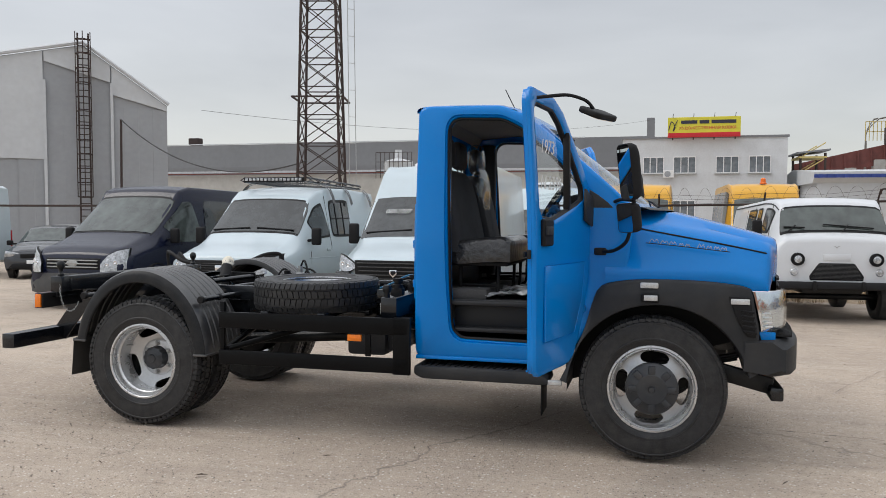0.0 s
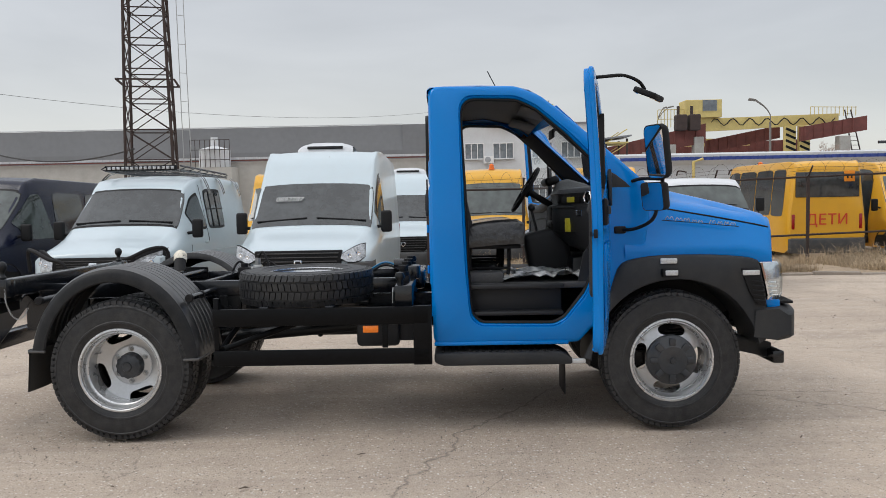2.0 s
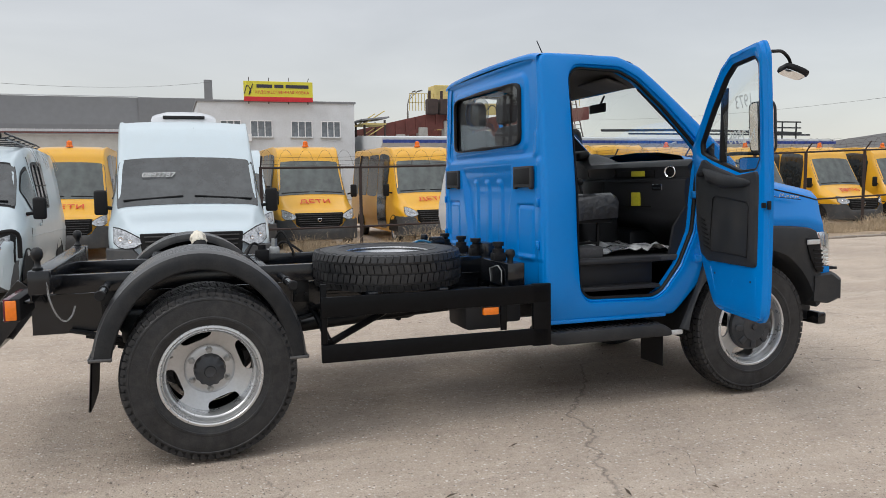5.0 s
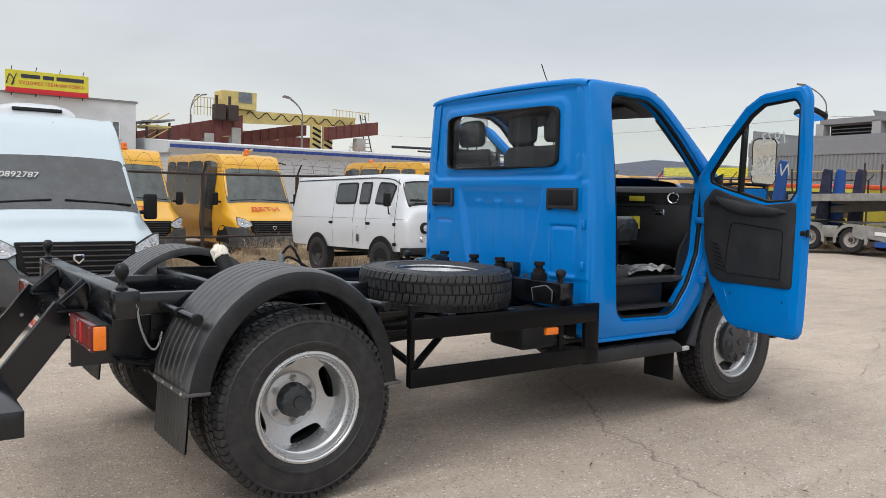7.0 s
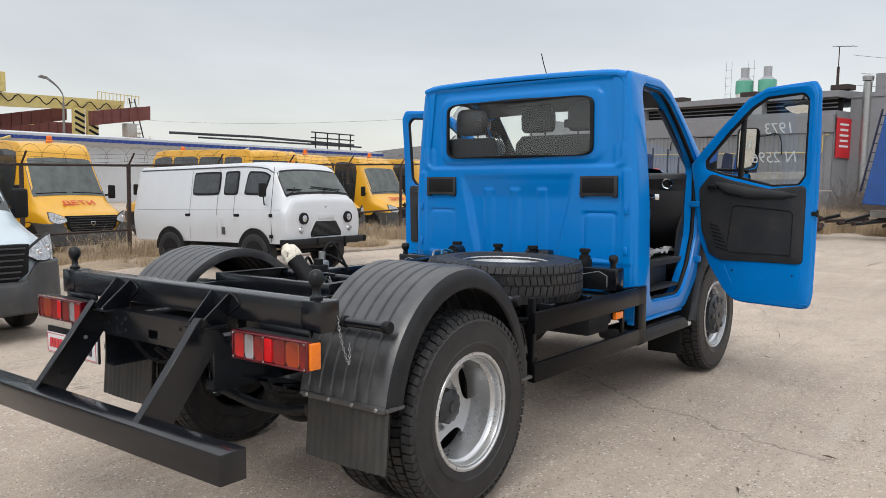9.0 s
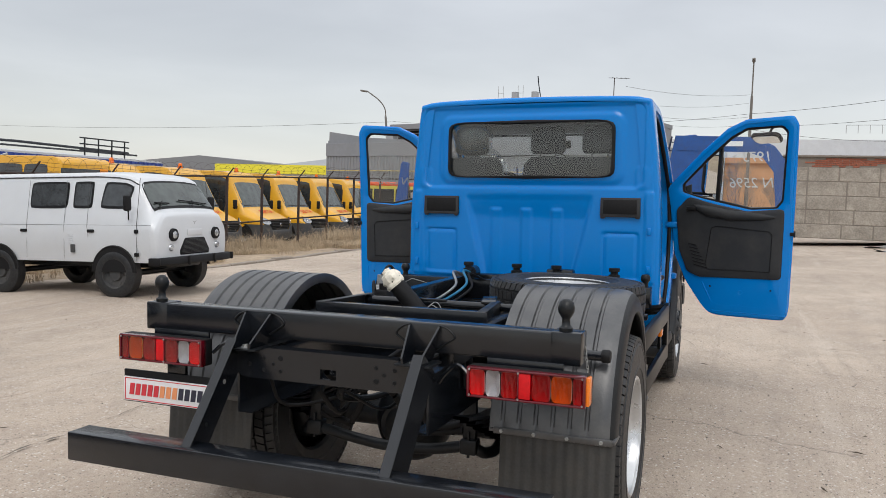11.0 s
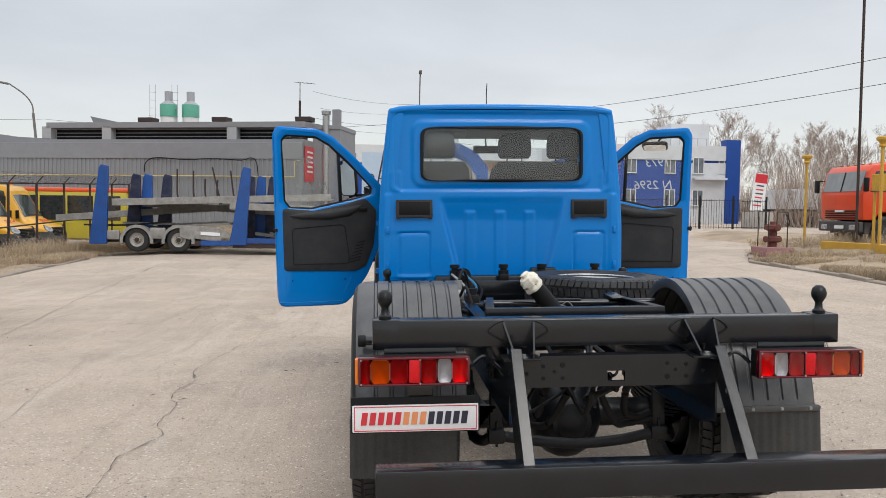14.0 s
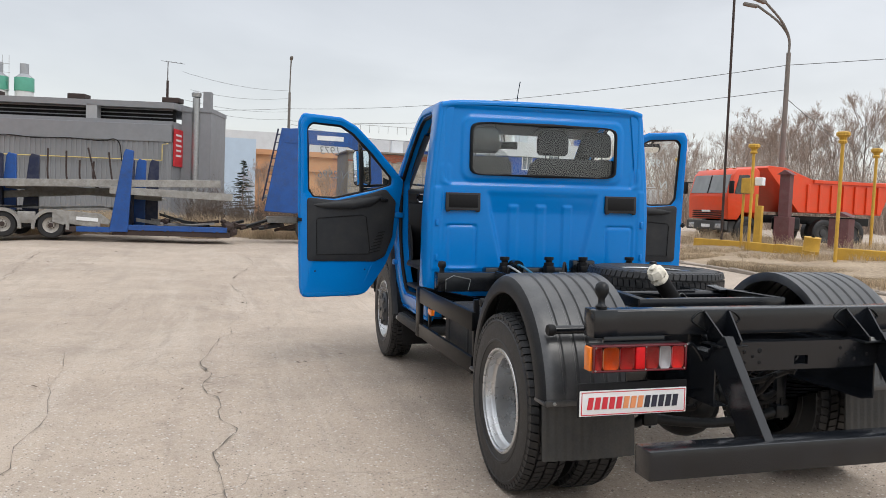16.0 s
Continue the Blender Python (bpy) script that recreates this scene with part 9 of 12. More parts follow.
# open steel rack beside the office
stair = structure("steel_rack", "rusty steel staircase and pipe rack", "rack", pose(14.0, 54, -0.4))
bm = B()
for x in (0, 1.6):
    for y in (0, 3):
        tube(bm, [(x, y, 0), (x, y, 6.0)], 0.09, 5)
part("post", bm, M_RUST, stair, "", 0)
bm = B()
for z in (2.2, 3.4, 4.6, 5.7):
    box(bm, (0.8, 1.5, z), (1.8, 3.2, 0.12))
    for y in (0.0, 3.0):
        tube(bm, [(0, y, z), (1.6, y, z + 1.0)], 0.05, 4)
part("landing", bm, M_CRANE_Y, stair, "", 0)
bm = B()
box(bm, (0.8, 1.5, 6.1), (2.2, 3.6, 0.12), pose(0, 0, 0, 0, -6))
part("canopy", bm, M_ROOFGREY, stair, "", 0)

# low white wall with the blue roof edge
shed = structure("long_shed", "long low white shed with a blue roof edge and rooftop pipes", "building", pose(0, 48, -0.4))
bm = B()
box(bm, (33.5, 6, 1.85), (39, 12, 3.7))
part("wall", bm, M_HALL_L, shed, "", 0)
bm = B()
prism(bm, [(-0.5, 4.0), (-0.5, 4.40), (7, 4.85), (12, 4.4), (12, 3.7), (0, 3.7)], 13.7, 53.3, "x")
part("roof", bm, M_HALL_L, shed, "", 0)
clad_wall("roof_edge", shed, 13.7, 53.3, 4.02, 4.24, -0.56, M_BLUEBAND, 0.5, 0.10)
bm = B()
tube(bm, [(34, 5, 5.3), (42, 4, 5.35), (53, 3, 5.1)], 0.11, 8)
tube(bm, [(36, 4, 5.0), (53, 2, 4.9)], 0.08, 6)
part("roof_pipe", bm, M_CHASSIS, shed, "black rooftop pipe", 40)
bm = B()
for x in (47, 48.5, 50, 51.5):
    tube(bm, [(x, 2, 4.4), (x, 2, 6.0)], 0.07, 5)
for z in (5.0, 5.5, 6.0):
    tube(bm, [(46.5, 2, z), (52, 2, z)], 0.06, 5)
part("pipe_frame", bm, M_CHASSIS2, shed, "", 0)
for x in (17.5, 21.0):
    bm = B()
    tube(bm, smooth_path([(x, -0.6, 3.0), (x, -1.0, 3.3), (x + 0.5, -1.2, 3.2)], 3), 0.05, 5)
    part("wall_lamp", bm, M_RUST, shed, "", 0)
for x in (18.6, 36.6):
    bm = B()
    tube(bm, [(x, -0.7, 0), (x, -0.7, 3.9), (x + 0.6, -0.9, 4.1)], 0.10, 6)
    part("downpipe", bm, M_CRANE_Y if x < 20 else M_STEEL, shed, "", 0)

# travelling crane
crane = thing("gantry_crane", "faded yellow travelling crane on rust-red runway beams", "crane", pose(0, 62, -0.4))
for yy, x0, x1, zz in ((-2.0, 14.5, 23.4, 6.6), (14.0, 22, 38, 6.6)):
    bm = B()
    prism(bm, [(x0, 4.4 if yy < 0 else 5.6), (x0, 5.5 if yy < 0 else 6.6), (x1, 7.5 if yy < 0 else 7.0), (x1, 5.9 if yy < 0 else 5.8)], yy - 0.2, yy + 0.2, "y")
    k = 0
    while x0 + k * 0.9 < x1:
        f = k * 0.9 / (x1 - x0)
        box(bm, (x0 + k * 0.9, yy - 0.25, (4.9 + 2.1 * f) if yy < 0 else (6.1 + 0.3 * f)), (0.08, 0.2, 1.0))
        k += 1
    part("runway_beam", bm, M_CRANE_R, crane, "rust-red riveted runway beam", 0)
for x0, x1, z0, z1, h0, yy in ((31.6, 37.1, 5.9, 6.75, 1.2, -1.2), (24.6, 31.0, 5.2, 6.4, 1.1, 1.6)):
    bm = B()
    prism(bm, [(x0, z0), (x0, z0 + h0), (x1, z1 + h0), (x1, z1)], yy - 0.2, yy + 0.2, "y")
    rb = part("runway_beam", bm, M_CRANE_R, crane, "rust-red riveted runway beam", 0)
    for k in range(int((x1 - x0) / 0.8)):
        f = k * 0.8 / (x1 - x0)
        bm = B()
        box(bm, (x0 + 0.3 + k * 0.8, yy - 0.24, z0 + (z1 - z0) * f + h0 / 2 + 0.06), (0.08, 0.14, h0))
        part("rib", bm, M_CRANE_R, rb, "", 0)
for x, y in ((21.2, -2.6), (22.3, -2.6)):
    bm = B()
    box(bm, (x, y, 7.55), (0.9, 0.9, 1.3), None, 0.1)
    tube(bm, [(x - 0.2, y, 8.0), (x - 0.2, y, 8.9)], 0.12, 6)
    part("travel_gear", bm, M_RUST, crane, "rusty travel gear", 0)
bm = B()
box(bm, (35.2, -1.2, 3.2), (0.9, 0.9, 6.2), None, 0.05)
part("column", bm, M_CONC, crane, "grey concrete column", 0)
for x, y, h in ((18.5, -2, 5.2), (20.5, -2, 5.8), (22.8, -2, 6.4), (26.5, 14, 5.6), (30.5, 14, 5.6), (35.6, 14, 5.6)):
    bm = B()
    box(bm, (x, y, h / 2), (0.8, 0.8, h), None, 0.05)
    part("column", bm, M_CONC, crane, "grey concrete column", 0)
bm = B()
prism(bm, [(22.4, 6.95), (22.4, 8.05), (35.4, 8.3), (35.4, 7.7), (34.6, 7.45), (27, 7.1)], 0.0, 0.5, "y")
prism(bm, [(22.4, 5.9), (22.4, 6.6), (29.0, 6.5), (29.0, 5.9)], 3.0, 3.5, "y")
part("bridge_girder", bm, M_CRANE_Y, crane, "faded yellow box girder", 0)
bm = B()
box(bm, (23.8, 0.6, 8.9), (3.1, 2.0, 1.5), None, 0.05)
cb = part("crab_cabin", bm, M_CRANE_Y, crane, "yellow crane cabin", 0)
bm = B()
box(bm, (24.3, -0.42, 9.15), (1.2, 0.05, 0.9))
part("cabin_window", bm, M_WINDARK, cb, "", 0)
bm = B()
for k in range(10):
    x = 20.0 + k * 0.28
    tube(bm, [(x, 0, 7.4), (x, 0, 8.9)], 0.035, 4)
for z in (8.1, 8.9):
    tube(bm, [(20, 0, z), (22.6, 0, z)], 0.035, 4)
part("walkway_rail", bm, M_CRANE_Y, crane, "", 0)
bm = B()
for k in range(12):
    tube(bm, [(33.0 + 0.35 * k, 0, 8.1), (33.0 + 0.35 * k, 0, 8.9)], 0.03, 4)
tube(bm, [(33.0, 0, 8.9), (36.9, 0, 8.8)], 0.035, 4)
part("walkway_rail", bm, M_CRANE_Y, crane, "", 0)
bm = B()
pts = []
for k in range(40):
    t = k / 39
    pts.append((24.5 + 10.5 * t, -0.2, 7.75 - 0.1 * t + 0.30 * math.sin(t * 45)))
tube(bm, pts, 0.05, 4)
part("festoon_cable", bm, M_BLACK, crane, "", 0)
for x in (31.0, 32.2):
    bm = B()
    box(bm, (x + 0.2, -0.1, 6.2), (0.9, 0.5, 2.2), None, 0.03)
    et = part("end_truck", bm, M_CRANE_Y, crane, "", 0)
    for k in range(4):
        bm = B()
        box(bm, (x + 0.2, -0.37, 5.4 + 0.5 * k), (0.92, 0.03, 0.20), pose(0, 0, 0, 0, 25))
        part("warning_stripe", bm, M_BLACK, et, "", 0)
bm = B()
tube(bm, [(36.6, 0, 5.0), (35.9, 0, 8.6)], 0.06, 5)
tube(bm, [(37.3, 0, 5.0), (36.4, 0, 8.6)], 0.06, 5)
for k in range(9):
    tube(bm, [(36.55 - 0.075 * k, 0, 5.2 + 0.38 * k), (37.25 - 0.095 * k, 0, 5.2 + 0.38 * k)], 0.03, 4)
part("access_ladder", bm, M_RUST, crane, "", 0)

# lattice mast
mast = thing("lattice_mast", "rusty brown four-legged lattice mast", "mast", pose(-8.42, 21.9, -0.42, 0, 0, 14))


def mast_w(z):
    return 0.86 - 0.0225 * z


for sx, sy in ((-1, -1), (1, -1), (1, 1), (-1, 1)):
    bm = B()
    tube(bm, [(sx * mast_w(0), sy * mast_w(0), 0), (sx * mast_w(27), sy * mast_w(27), 27)], 0.055, 6)
    part("leg", bm, M_RUST, mast, "", 0)
zz, k = 0.3, 0
while zz < 22:
    w0, h_ = mast_w(zz), 1.05
    w1 = mast_w(zz + h_)
    for q in range(4):
        r = Matrix.Rotation(math.pi / 2 * q, 3, "Z")
        for a, b_, rr in (((-w0, -w0, zz), (w0, -w0, zz), 0.028), ((-w0, -w0, zz), (w1, -w1, zz + h_), 0.024), ((w0, -w0, zz), (-w1, -w1, zz + h_), 0.024)):
            bm = B()
            tube(bm, [r @ Vector(a), r @ Vector(b_)], rr, 4)
            part("brace", bm, M_RUST, mast, "", 0)
    zz += h_
bm = B()
tube(bm, [(1.15, -0.5, 0), (0.95, -0.5, 26)], 0.018, 4)
tube(bm, [(1.40, -0.4, 0), (1.15, -0.4, 26)], 0.018, 4)
for k in range(26):
    tube(bm, [(1.15 - 0.0077 * k, -0.5, 0.5 + k), (1.40 - 0.0096 * k, -0.4, 0.5 + k)], 0.012, 4)
part("cable_ladder", bm, M_STEEL, mast, "", 0)
for z in (6.2,):
    bm = B()
    for q in range(4):
        r = Matrix.Rotation(math.pi / 2 * q, 3, "Z")
        tube(bm, [r @ Vector((-0.95, -0.95, z)), r @ Vector((0.95, -0.95, z))], 0.04, 4)
    part("ring_beam", bm, M_RUST, mast, "", 0)
GA = pose(38.3, 5.2, 0.0, 0, 0, 90 + 14)

# grey plant building facing along the yard; local x runs along its front, away to the left
plant = structure("plant_building", "long grey sheet-clad plant building with roof louvres", "building", pose(38.3, 5.2, -0.1, 0, 0, 76))
bm = B()
box(bm, (10.2, -5.2, 2.65), (20.4, 10.2, 5.3))
part("wall", bm, M_PLANT, plant, "", 0)
bm = B()
n_ = 80
pts = []
for k in range(n_):
    a = 20.4 * k / n_
    pts += [(a, 0.02), (a + 0.12, 0.02), (a + 0.14, 0.06), (a + 0.24, 0.06)]
quads(bm, [[(u, v, z) for u, v in pts] for z in (0.2, 4.25)])
part("cladding", bm, mat("ribbed_grey_sheet", (0.235, 0.243, 0.258), 0.55, var=0.05, scale=0.4, dirt=0.15), plant, "", 0)
bm = B()
prism(bm, [(0.10, 4.25), (0.10, 5.10), (-0.3, 5.15), (-0.3, 4.25)], 0, 20.4, "x")
prism(bm, [(-0.9, 5.95), (-0.2, 5.95), (-0.2, 6.25), (-6, 6.5), (-6, 5.95)], 0, 15.2, "x")
prism(bm, [(20.4, 5.0), (20.4, 5.9), (17.0, 5.45), (15.0, 5.35), (15.0, 5.0)], -0.5, -0.2, "y")
part("fascia", bm, M_PLANT, plant, "", 0)
bm = B()
box(bm, (7.6, -1.0, 5.5), (15.0, 0.1, 1.0))
part("louvre_void", bm, M_BLACK, plant, "", 0)
bm = B()
for z in (5.3, 5.5, 5.7, 5.9):
    tube(bm, [(0.2, -0.7, z), (15.1, -0.7, z)], 0.035, 4)
part("louvre_blade", bm, M_PLANT, plant, "", 0)
for x in (4.1, 11.5, 15.2):
    bm = B()
    box(bm, (x, -0.45, 5.55), (0.55, 0.5, 0.95))
    part("buttress", bm, M_PLANT_L, plant, "", 0)
for x in (0.6, 5.5, 10.0):
    bm = B()
    box(bm, (x, -2.0, 6.55), (0.9, 0.8, 0.26), None, 0.03)
    part("roof_cowl", bm, M_RUST, plant, "", 0)
bm = B()
prism(bm, [(14.6, 6.3), (12.2, 6.3), (12.2, 6.5), (15.0, 7.05)], -5, -4, "y")
part("roof_monitor", bm, M_ROOFGREY, plant, "", 0)
bm = B()
tube(bm, [(0.4, 0.18, 3.3), (20.2, 0.18, 3.3)], 0.028, 6)
tube(bm, [(0.4, 0.18, 3.3), (0.4, 0.18, 4.1), (0.1, 0.18, 4.15)], 0.028, 6)
part("gas_pipe", bm, M_CRANE_Y, plant, "thin faded yellow gas pipe", 40)
bm = B()
tube(bm, smooth_path([(9.0, 0.2, 3.5), (8.9, 0.2, 4.0), (8.3, 0.2, 4.28), (6.6, 0.2, 4.18), (5.0, 0.2, 4.24), (3.4, 0.2, 4.16), (2.8, 0.2, 4.28), (2.5, 0.2, 4.0), (2.4, 0.2, 3.2)], 5), 0.026, 5)
part("hose", bm, M_BLACK, plant, "", 40)
# set-back end with the red board and the flue
bm = B()
box(bm, (-0.77, -3.1, 3.0), (1.54, 3.0, 6.0))
box(bm, (-0.77, -3.1, 6.08), (1.60, 3.1, 0.22))
box(bm, (-1.30, -1.8, 6.6), (0.4, 0.4, 0.9))
part("end_block", bm, M_PLANT, plant, "", 0)
bm = B()
box(bm, (-0.06, -0.95, 4.0), (0.06, 1.5, 1.9), None, 0.01)
rb = part("red_board", bm, M_SIGN_R, plant, "red advertising board", 0)
for k in range(5):
    bm = B()
    box(bm, (-0.095, -0.9, 4.65 - 0.26 * k), (0.01, 0.9 - 0.1 * (k % 2), 0.10))
    part("board_bar", bm, M_PLATE, rb, "", 0)
bm = B()
tube(bm, [(-0.75, -1.6, 0.3), (-0.75, -1.6, 6.7)], 0.19, 14)
lathe(bm, [(0.24, 0.0), (0.26, 0.2), (0.001, 0.35)], 14, pose(-0.75, -1.6, 6.75, 90))
part("flue", bm, M_STEEL, plant, "galvanised flue pipe", 40)
bm = B()
tube(bm, [(0.9, -2.0, 5.0), (0.9, -2.0, 7.6)], 0.07, 6)
tube(bm, [(0.9, -2.0, 7.5), (0.9, -2.0, 8.6)], 0.025, 5)
tube(bm, [(0.0, -2.0, 8.50), (1.25, -2.0, 8.62)], 0.014, 4)
for q in range(4):
    tube(bm, [(0.2 + 0.25 * q, -2.2, 8.53 + 0.024 * q), (0.2 + 0.25 * q, -1.8, 8.53 + 0.024 * q)], 0.010, 4)
part("aerial_pole", bm, M_RUST, plant, "", 0)

# silos behind it
for dy in (0.0, -2.75):
    silo = thing("cement_silo", "white cement silo with a green band and caged ladder", "silo", pose(100, 28.4 + dy, 0), "cement silos")
    bm = B()
    lathe(bm, [(0.001, 14.6), (1.0, 14.6), (1.05, 0.0)], 24, pose(0, 0, 0, 90))
    part("shell", bm, M_SILO, silo, "", 40)
    bm = B()
    lathe(bm, [(1.07, 14.55), (1.08, 14.5), (1.08, 13.0), (1.07, 12.95)], 24, pose(0, 0, 0, 90))
    part("green_band", bm, M_SILO_G, silo, "", 40)
    bm = B()
    lathe(bm, [(0.001, 16.2), (0.5, 16.2), (0.5, 15.0), (1.0, 14.55)], 16, pose(0, 0, 0, 90))
    part("filter", bm, M_HALL, silo, "", 40)
    bm = B()
    for k in range(6):
        for q in (0.3, 1.0):
            tube(bm, [(-0.6, 1.2 + q, 11 + k), (-0.6, 1.2 + q, 12 + k)], 0.03, 4)
        tube(bm, [(-0.6, 1.4, 11 + k), (-0.6, 2.3, 11 + k)], 0.03, 4)
    part("caged_ladder", bm, M_STEEL, silo, "", 0)["kind"] = "stuff"

# blue and white office, wall of blocks, gates
bo = structure("blue_office", "blue and white two-storey office building", "building", pose(75, -17.5, 0.6, 0, 0, -90))
bm = B()
box(bm, (8.2, 5, 3.2), (17.0, 10, 6.4))
part("wall", bm, M_BLUEWALL, bo, "", 0)
bm = B()
box(bm, (8.2, 4.95, 7.2), (17.2, 10.3, 1.5))
part("attic", bm, M_BWHITE, bo, "white attic storey", 0)
bm = B()
box(bm, (14.75, -0.05, 3.1), (3.9, 0.3, 6.2))
box(bm, (14.9, -0.5, 4.55), (3.4, 0.9, 0.22))
part("white_bay", bm, M_BWHITE, bo, "", 0)
bm = B()
box(bm, (17.45, 0.4, 4.3), (1.5, 1.4, 8.6))
part("stair_tower", bm, M_BLUEWALL, bo, "", 0)
bm = B()
box(bm, (14.5, 6, 9.3), (4.2, 4, 2.6))
part("roof_block", bm, M_BWHITE, bo, "", 0)
for x in (1.5, 4.2, 6.8, 10.9, 13.8, 16.6):
    for z in (5.9, 2.6):
        window_unit(bo, pose(x, -0.02 - 0.2 * (13 < x < 16), z), 1.1, 1.6, 2)
bm = B()
for k in range(26):
    tube(bm, [(-8 + k * 0.95, 0.3, 7.95), (-8 + k * 0.95, 0.3, 8.7)], 0.03, 4)
tube(bm, [(-8, 0.3, 8.7), (16, 0.3, 8.7)], 0.03, 4)
part("roof_rail", bm, M_STEEL, bo, "", 0)
wing_ = structure("blue_office_wing", "long low blue office wing with white windows", "building", pose(95, 12, 0.6, 0, 0, -90))
bm = B()
box(bm, (18, 5, 3.4), (42, 10, 6.8))
part("wall", bm, M_BLUEWALL, wing_, "", 0)
bm = B()
box(bm, (18, 5, 7.9), (42.2, 10.2, 2.2))
part("attic", bm, M_BWHITE, wing_, "", 0)
for k in range(12):
    window_unit(wing_, pose(0.0 + 3.4 * k, -0.02, 5.2), 1.5, 2.0, 2)

M_BLOCKJ = mat("block_joint_mortar", (0.24, 0.21, 0.18), 0.95, var=0.15, scale=3)
M_BLOCK = mat("weathered_block", (0.34, 0.305, 0.260), 0.92, var=0.3, scale=1.4, fine=18, bump=0.5, dirt=0.5, dirt_col=(0.19, 0.16, 0.13), island=0.2)
bw = thing("block_wall", "low building of grey concrete blocks topped with red brick", "wall", pose(33, -3.2, 0.42, 0, 0, -90))
bm = B()
box(bm, (3.45, 1.95, 1.72), (7.3, 3.69, 3.44))
box(bm, (3.45, 1.95, 3.47), (7.5, 3.9, 0.07))
part("core", bm, M_BLOCKJ, bw, "", 0)
blk = None
rb_ = random.Random(5)
for r in range(5):
    off = 0.6 * (r % 2)
    x = -0.2 - off
    while x < 7.1:
        w = rb_.choice((1.5, 1.5, 1.18, 0.9, 2.3))
        x0, x1 = max(x, -0.2), min(x + w, 7.1)
        if x1 - x0 > 0.2:
            bm = B()
            box(bm, ((x0 + x1) / 2, 0.160 + rb_.uniform(-0.008, 0.008), 0.30 + 0.6 * r), (x1 - x0 - 0.03, 0.14, 0.57), None, 0.015, 1)
            part("concrete_block", bm, M_BLOCK, bw, "", 0)
        x += w + 0.02
for r in range(5):
    for k in range(28):
        if noise.noise(Vector((0.26 * k * 0.7, r * 0.2, 2))) < rb_.uniform(-0.25, 0.1) + 0.06 * r:
            continue
        bm = B()
        box(bm, (-0.08 + 0.26 * k + 0.13 * (r % 2), 0.15, 3.04 + 0.078 * r), (0.245, 0.13, 0.066), None, 0.004, 1)
        part("brick", bm, M_BRICK, bw, "", 0)

for x, y, a, w in ((31.6, -7.0, 12, 1.9), (28.6, -6.6, -20, 1.2)):
    sh = thing("scrap_sheet", "bent grey sheet lying on the ground by the block wall", "scrap", pose(x, y, gz(x, y) + 0.02, 0, 4, 90 + a), "scrap sheets")
    bm = B()
    quads(bm, [[(w * (u / 8 - 0.5), v, 0.04 + 0.05 * math.sin(u * 0.8 + v * 3) + dz) for v in (-0.35, 0, 0.35)] for dz in (0.0, 0.012) for u in (range(9) if dz == 0 else range(8, -1, -1))], close_u=True)
    part("sheet", bm, M_HALL_L if w < 1.5 else M_TRAILER, sh, "", 30)

gate = thing("yard_gate", "tall grey steel bar gate across the yard entrance", "gate", pose(45, -10.5, 0.47, 0, 0, -90))
for k in range(7):
    bm = B()
    box(bm, (k * 2.2, 0, 1.1), (0.09, 0.09, 2.3))
    part("gate_post", bm, M_CHASSIS2, gate, "", 0)
    if k < 6:
        bm = B()
        for q in range(13):
            tube(bm, [(k * 2.2 + 0.17 * (q + 0.5), 0, 0.15), (k * 2.2 + 0.17 * (q + 0.5), 0, 2.05)], 0.012, 4)
        for z in (0.25, 1.95):
            tube(bm, [(k * 2.2, 0, z), (k * 2.2 + 2.2, 0, z)], 0.02, 4)
        part("bar_panel", bm, M_CHASSIS2, gate, "", 0)

# totem sign near the entrance
tot = thing("totem_sign", "tilted white and red totem sign with unreadable rows", "sign", pose(55, -28.1, gz(55, -28.1), 0, 0, -100) @ Matrix.Scale(1.12, 4))
bm = B()
box(bm, (0, 0, 2.4), (0.85, 0.15, 2.6), pose(0, 0, 0, 0, 7), 0.02)
bd2 = part("board", bm, M_PLATE, tot, "", 0)
bm = B()
box(bm, (0.12, -0.085, 3.35), (0.80, 0.02, 0.62), pose(0, 0, 0, 0, 7))
part("red_field", bm, M_SIGN_R, bd2, "", 0)
for k in range(6):
    bm = B()
    box(bm, (0.05 - 0.035 * k, -0.085, 2.85 - 0.27 * k), (0.5, 0.02, 0.09), pose(0, 0, 0, 0, 7))
    part("text_bar", bm, M_PLATE_RED if k % 2 else M_PLATE_INK, bd2, "", 0)
bm = B()
box(bm, (-0.1, 0, 0.6), (0.5, 0.3, 1.2), None, 0.05)
part("foot", bm, M_CONC, tot, "", 0)
bm = B()
lathe(bm, [(0.86, 0.0), (1.0, 0.0), (1.02, 0.25), (1.0, 1.05), (0.96, 1.12), (0.84, 1.12), (0.82, 0.1)], 32, pose(48, -24.6, gz(48, -24.6), 90))
tagged(part("concrete_ring", bm, M_CONC, None, "", 40), "pale concrete well ring standing by the entrance road", "well ring")

# far low roofs to the left of the plant building
for x, y0, y1, h, col, nm in ((120, 62, 130, 8.2, M_ROOFGREY, "grey"), (135, 50, 100, 8.8, M_HALL_L, "pale grey"), (110, 55, 80, 5.9, M_CREAM, "pale")):
    fb = structure("far_shed", nm + " low industrial shed far across the site", "building", pose(x, (y0 + y1) / 2, -0.4))
    bm = B()
    w2 = (y1 - y0) / 2
    prism(bm, [(-w2, 0), (-w2, h * 0.72), (0, h + 0.4), (w2, h * 0.72), (w2, 0)], 0, 20, "x")
    part("wall", bm, col, fb, "", 0)
ys = structure("yellow_fascia_shed", "low shed with a bright yellow fascia", "building", pose(95, 60, -0.4, 0, 0, -90))
bm = B()
box(bm, (0, 4, 2.4), (26, 8, 4.8))
part("wall", bm, M_CREAM, ys, "", 0)
bm = B()
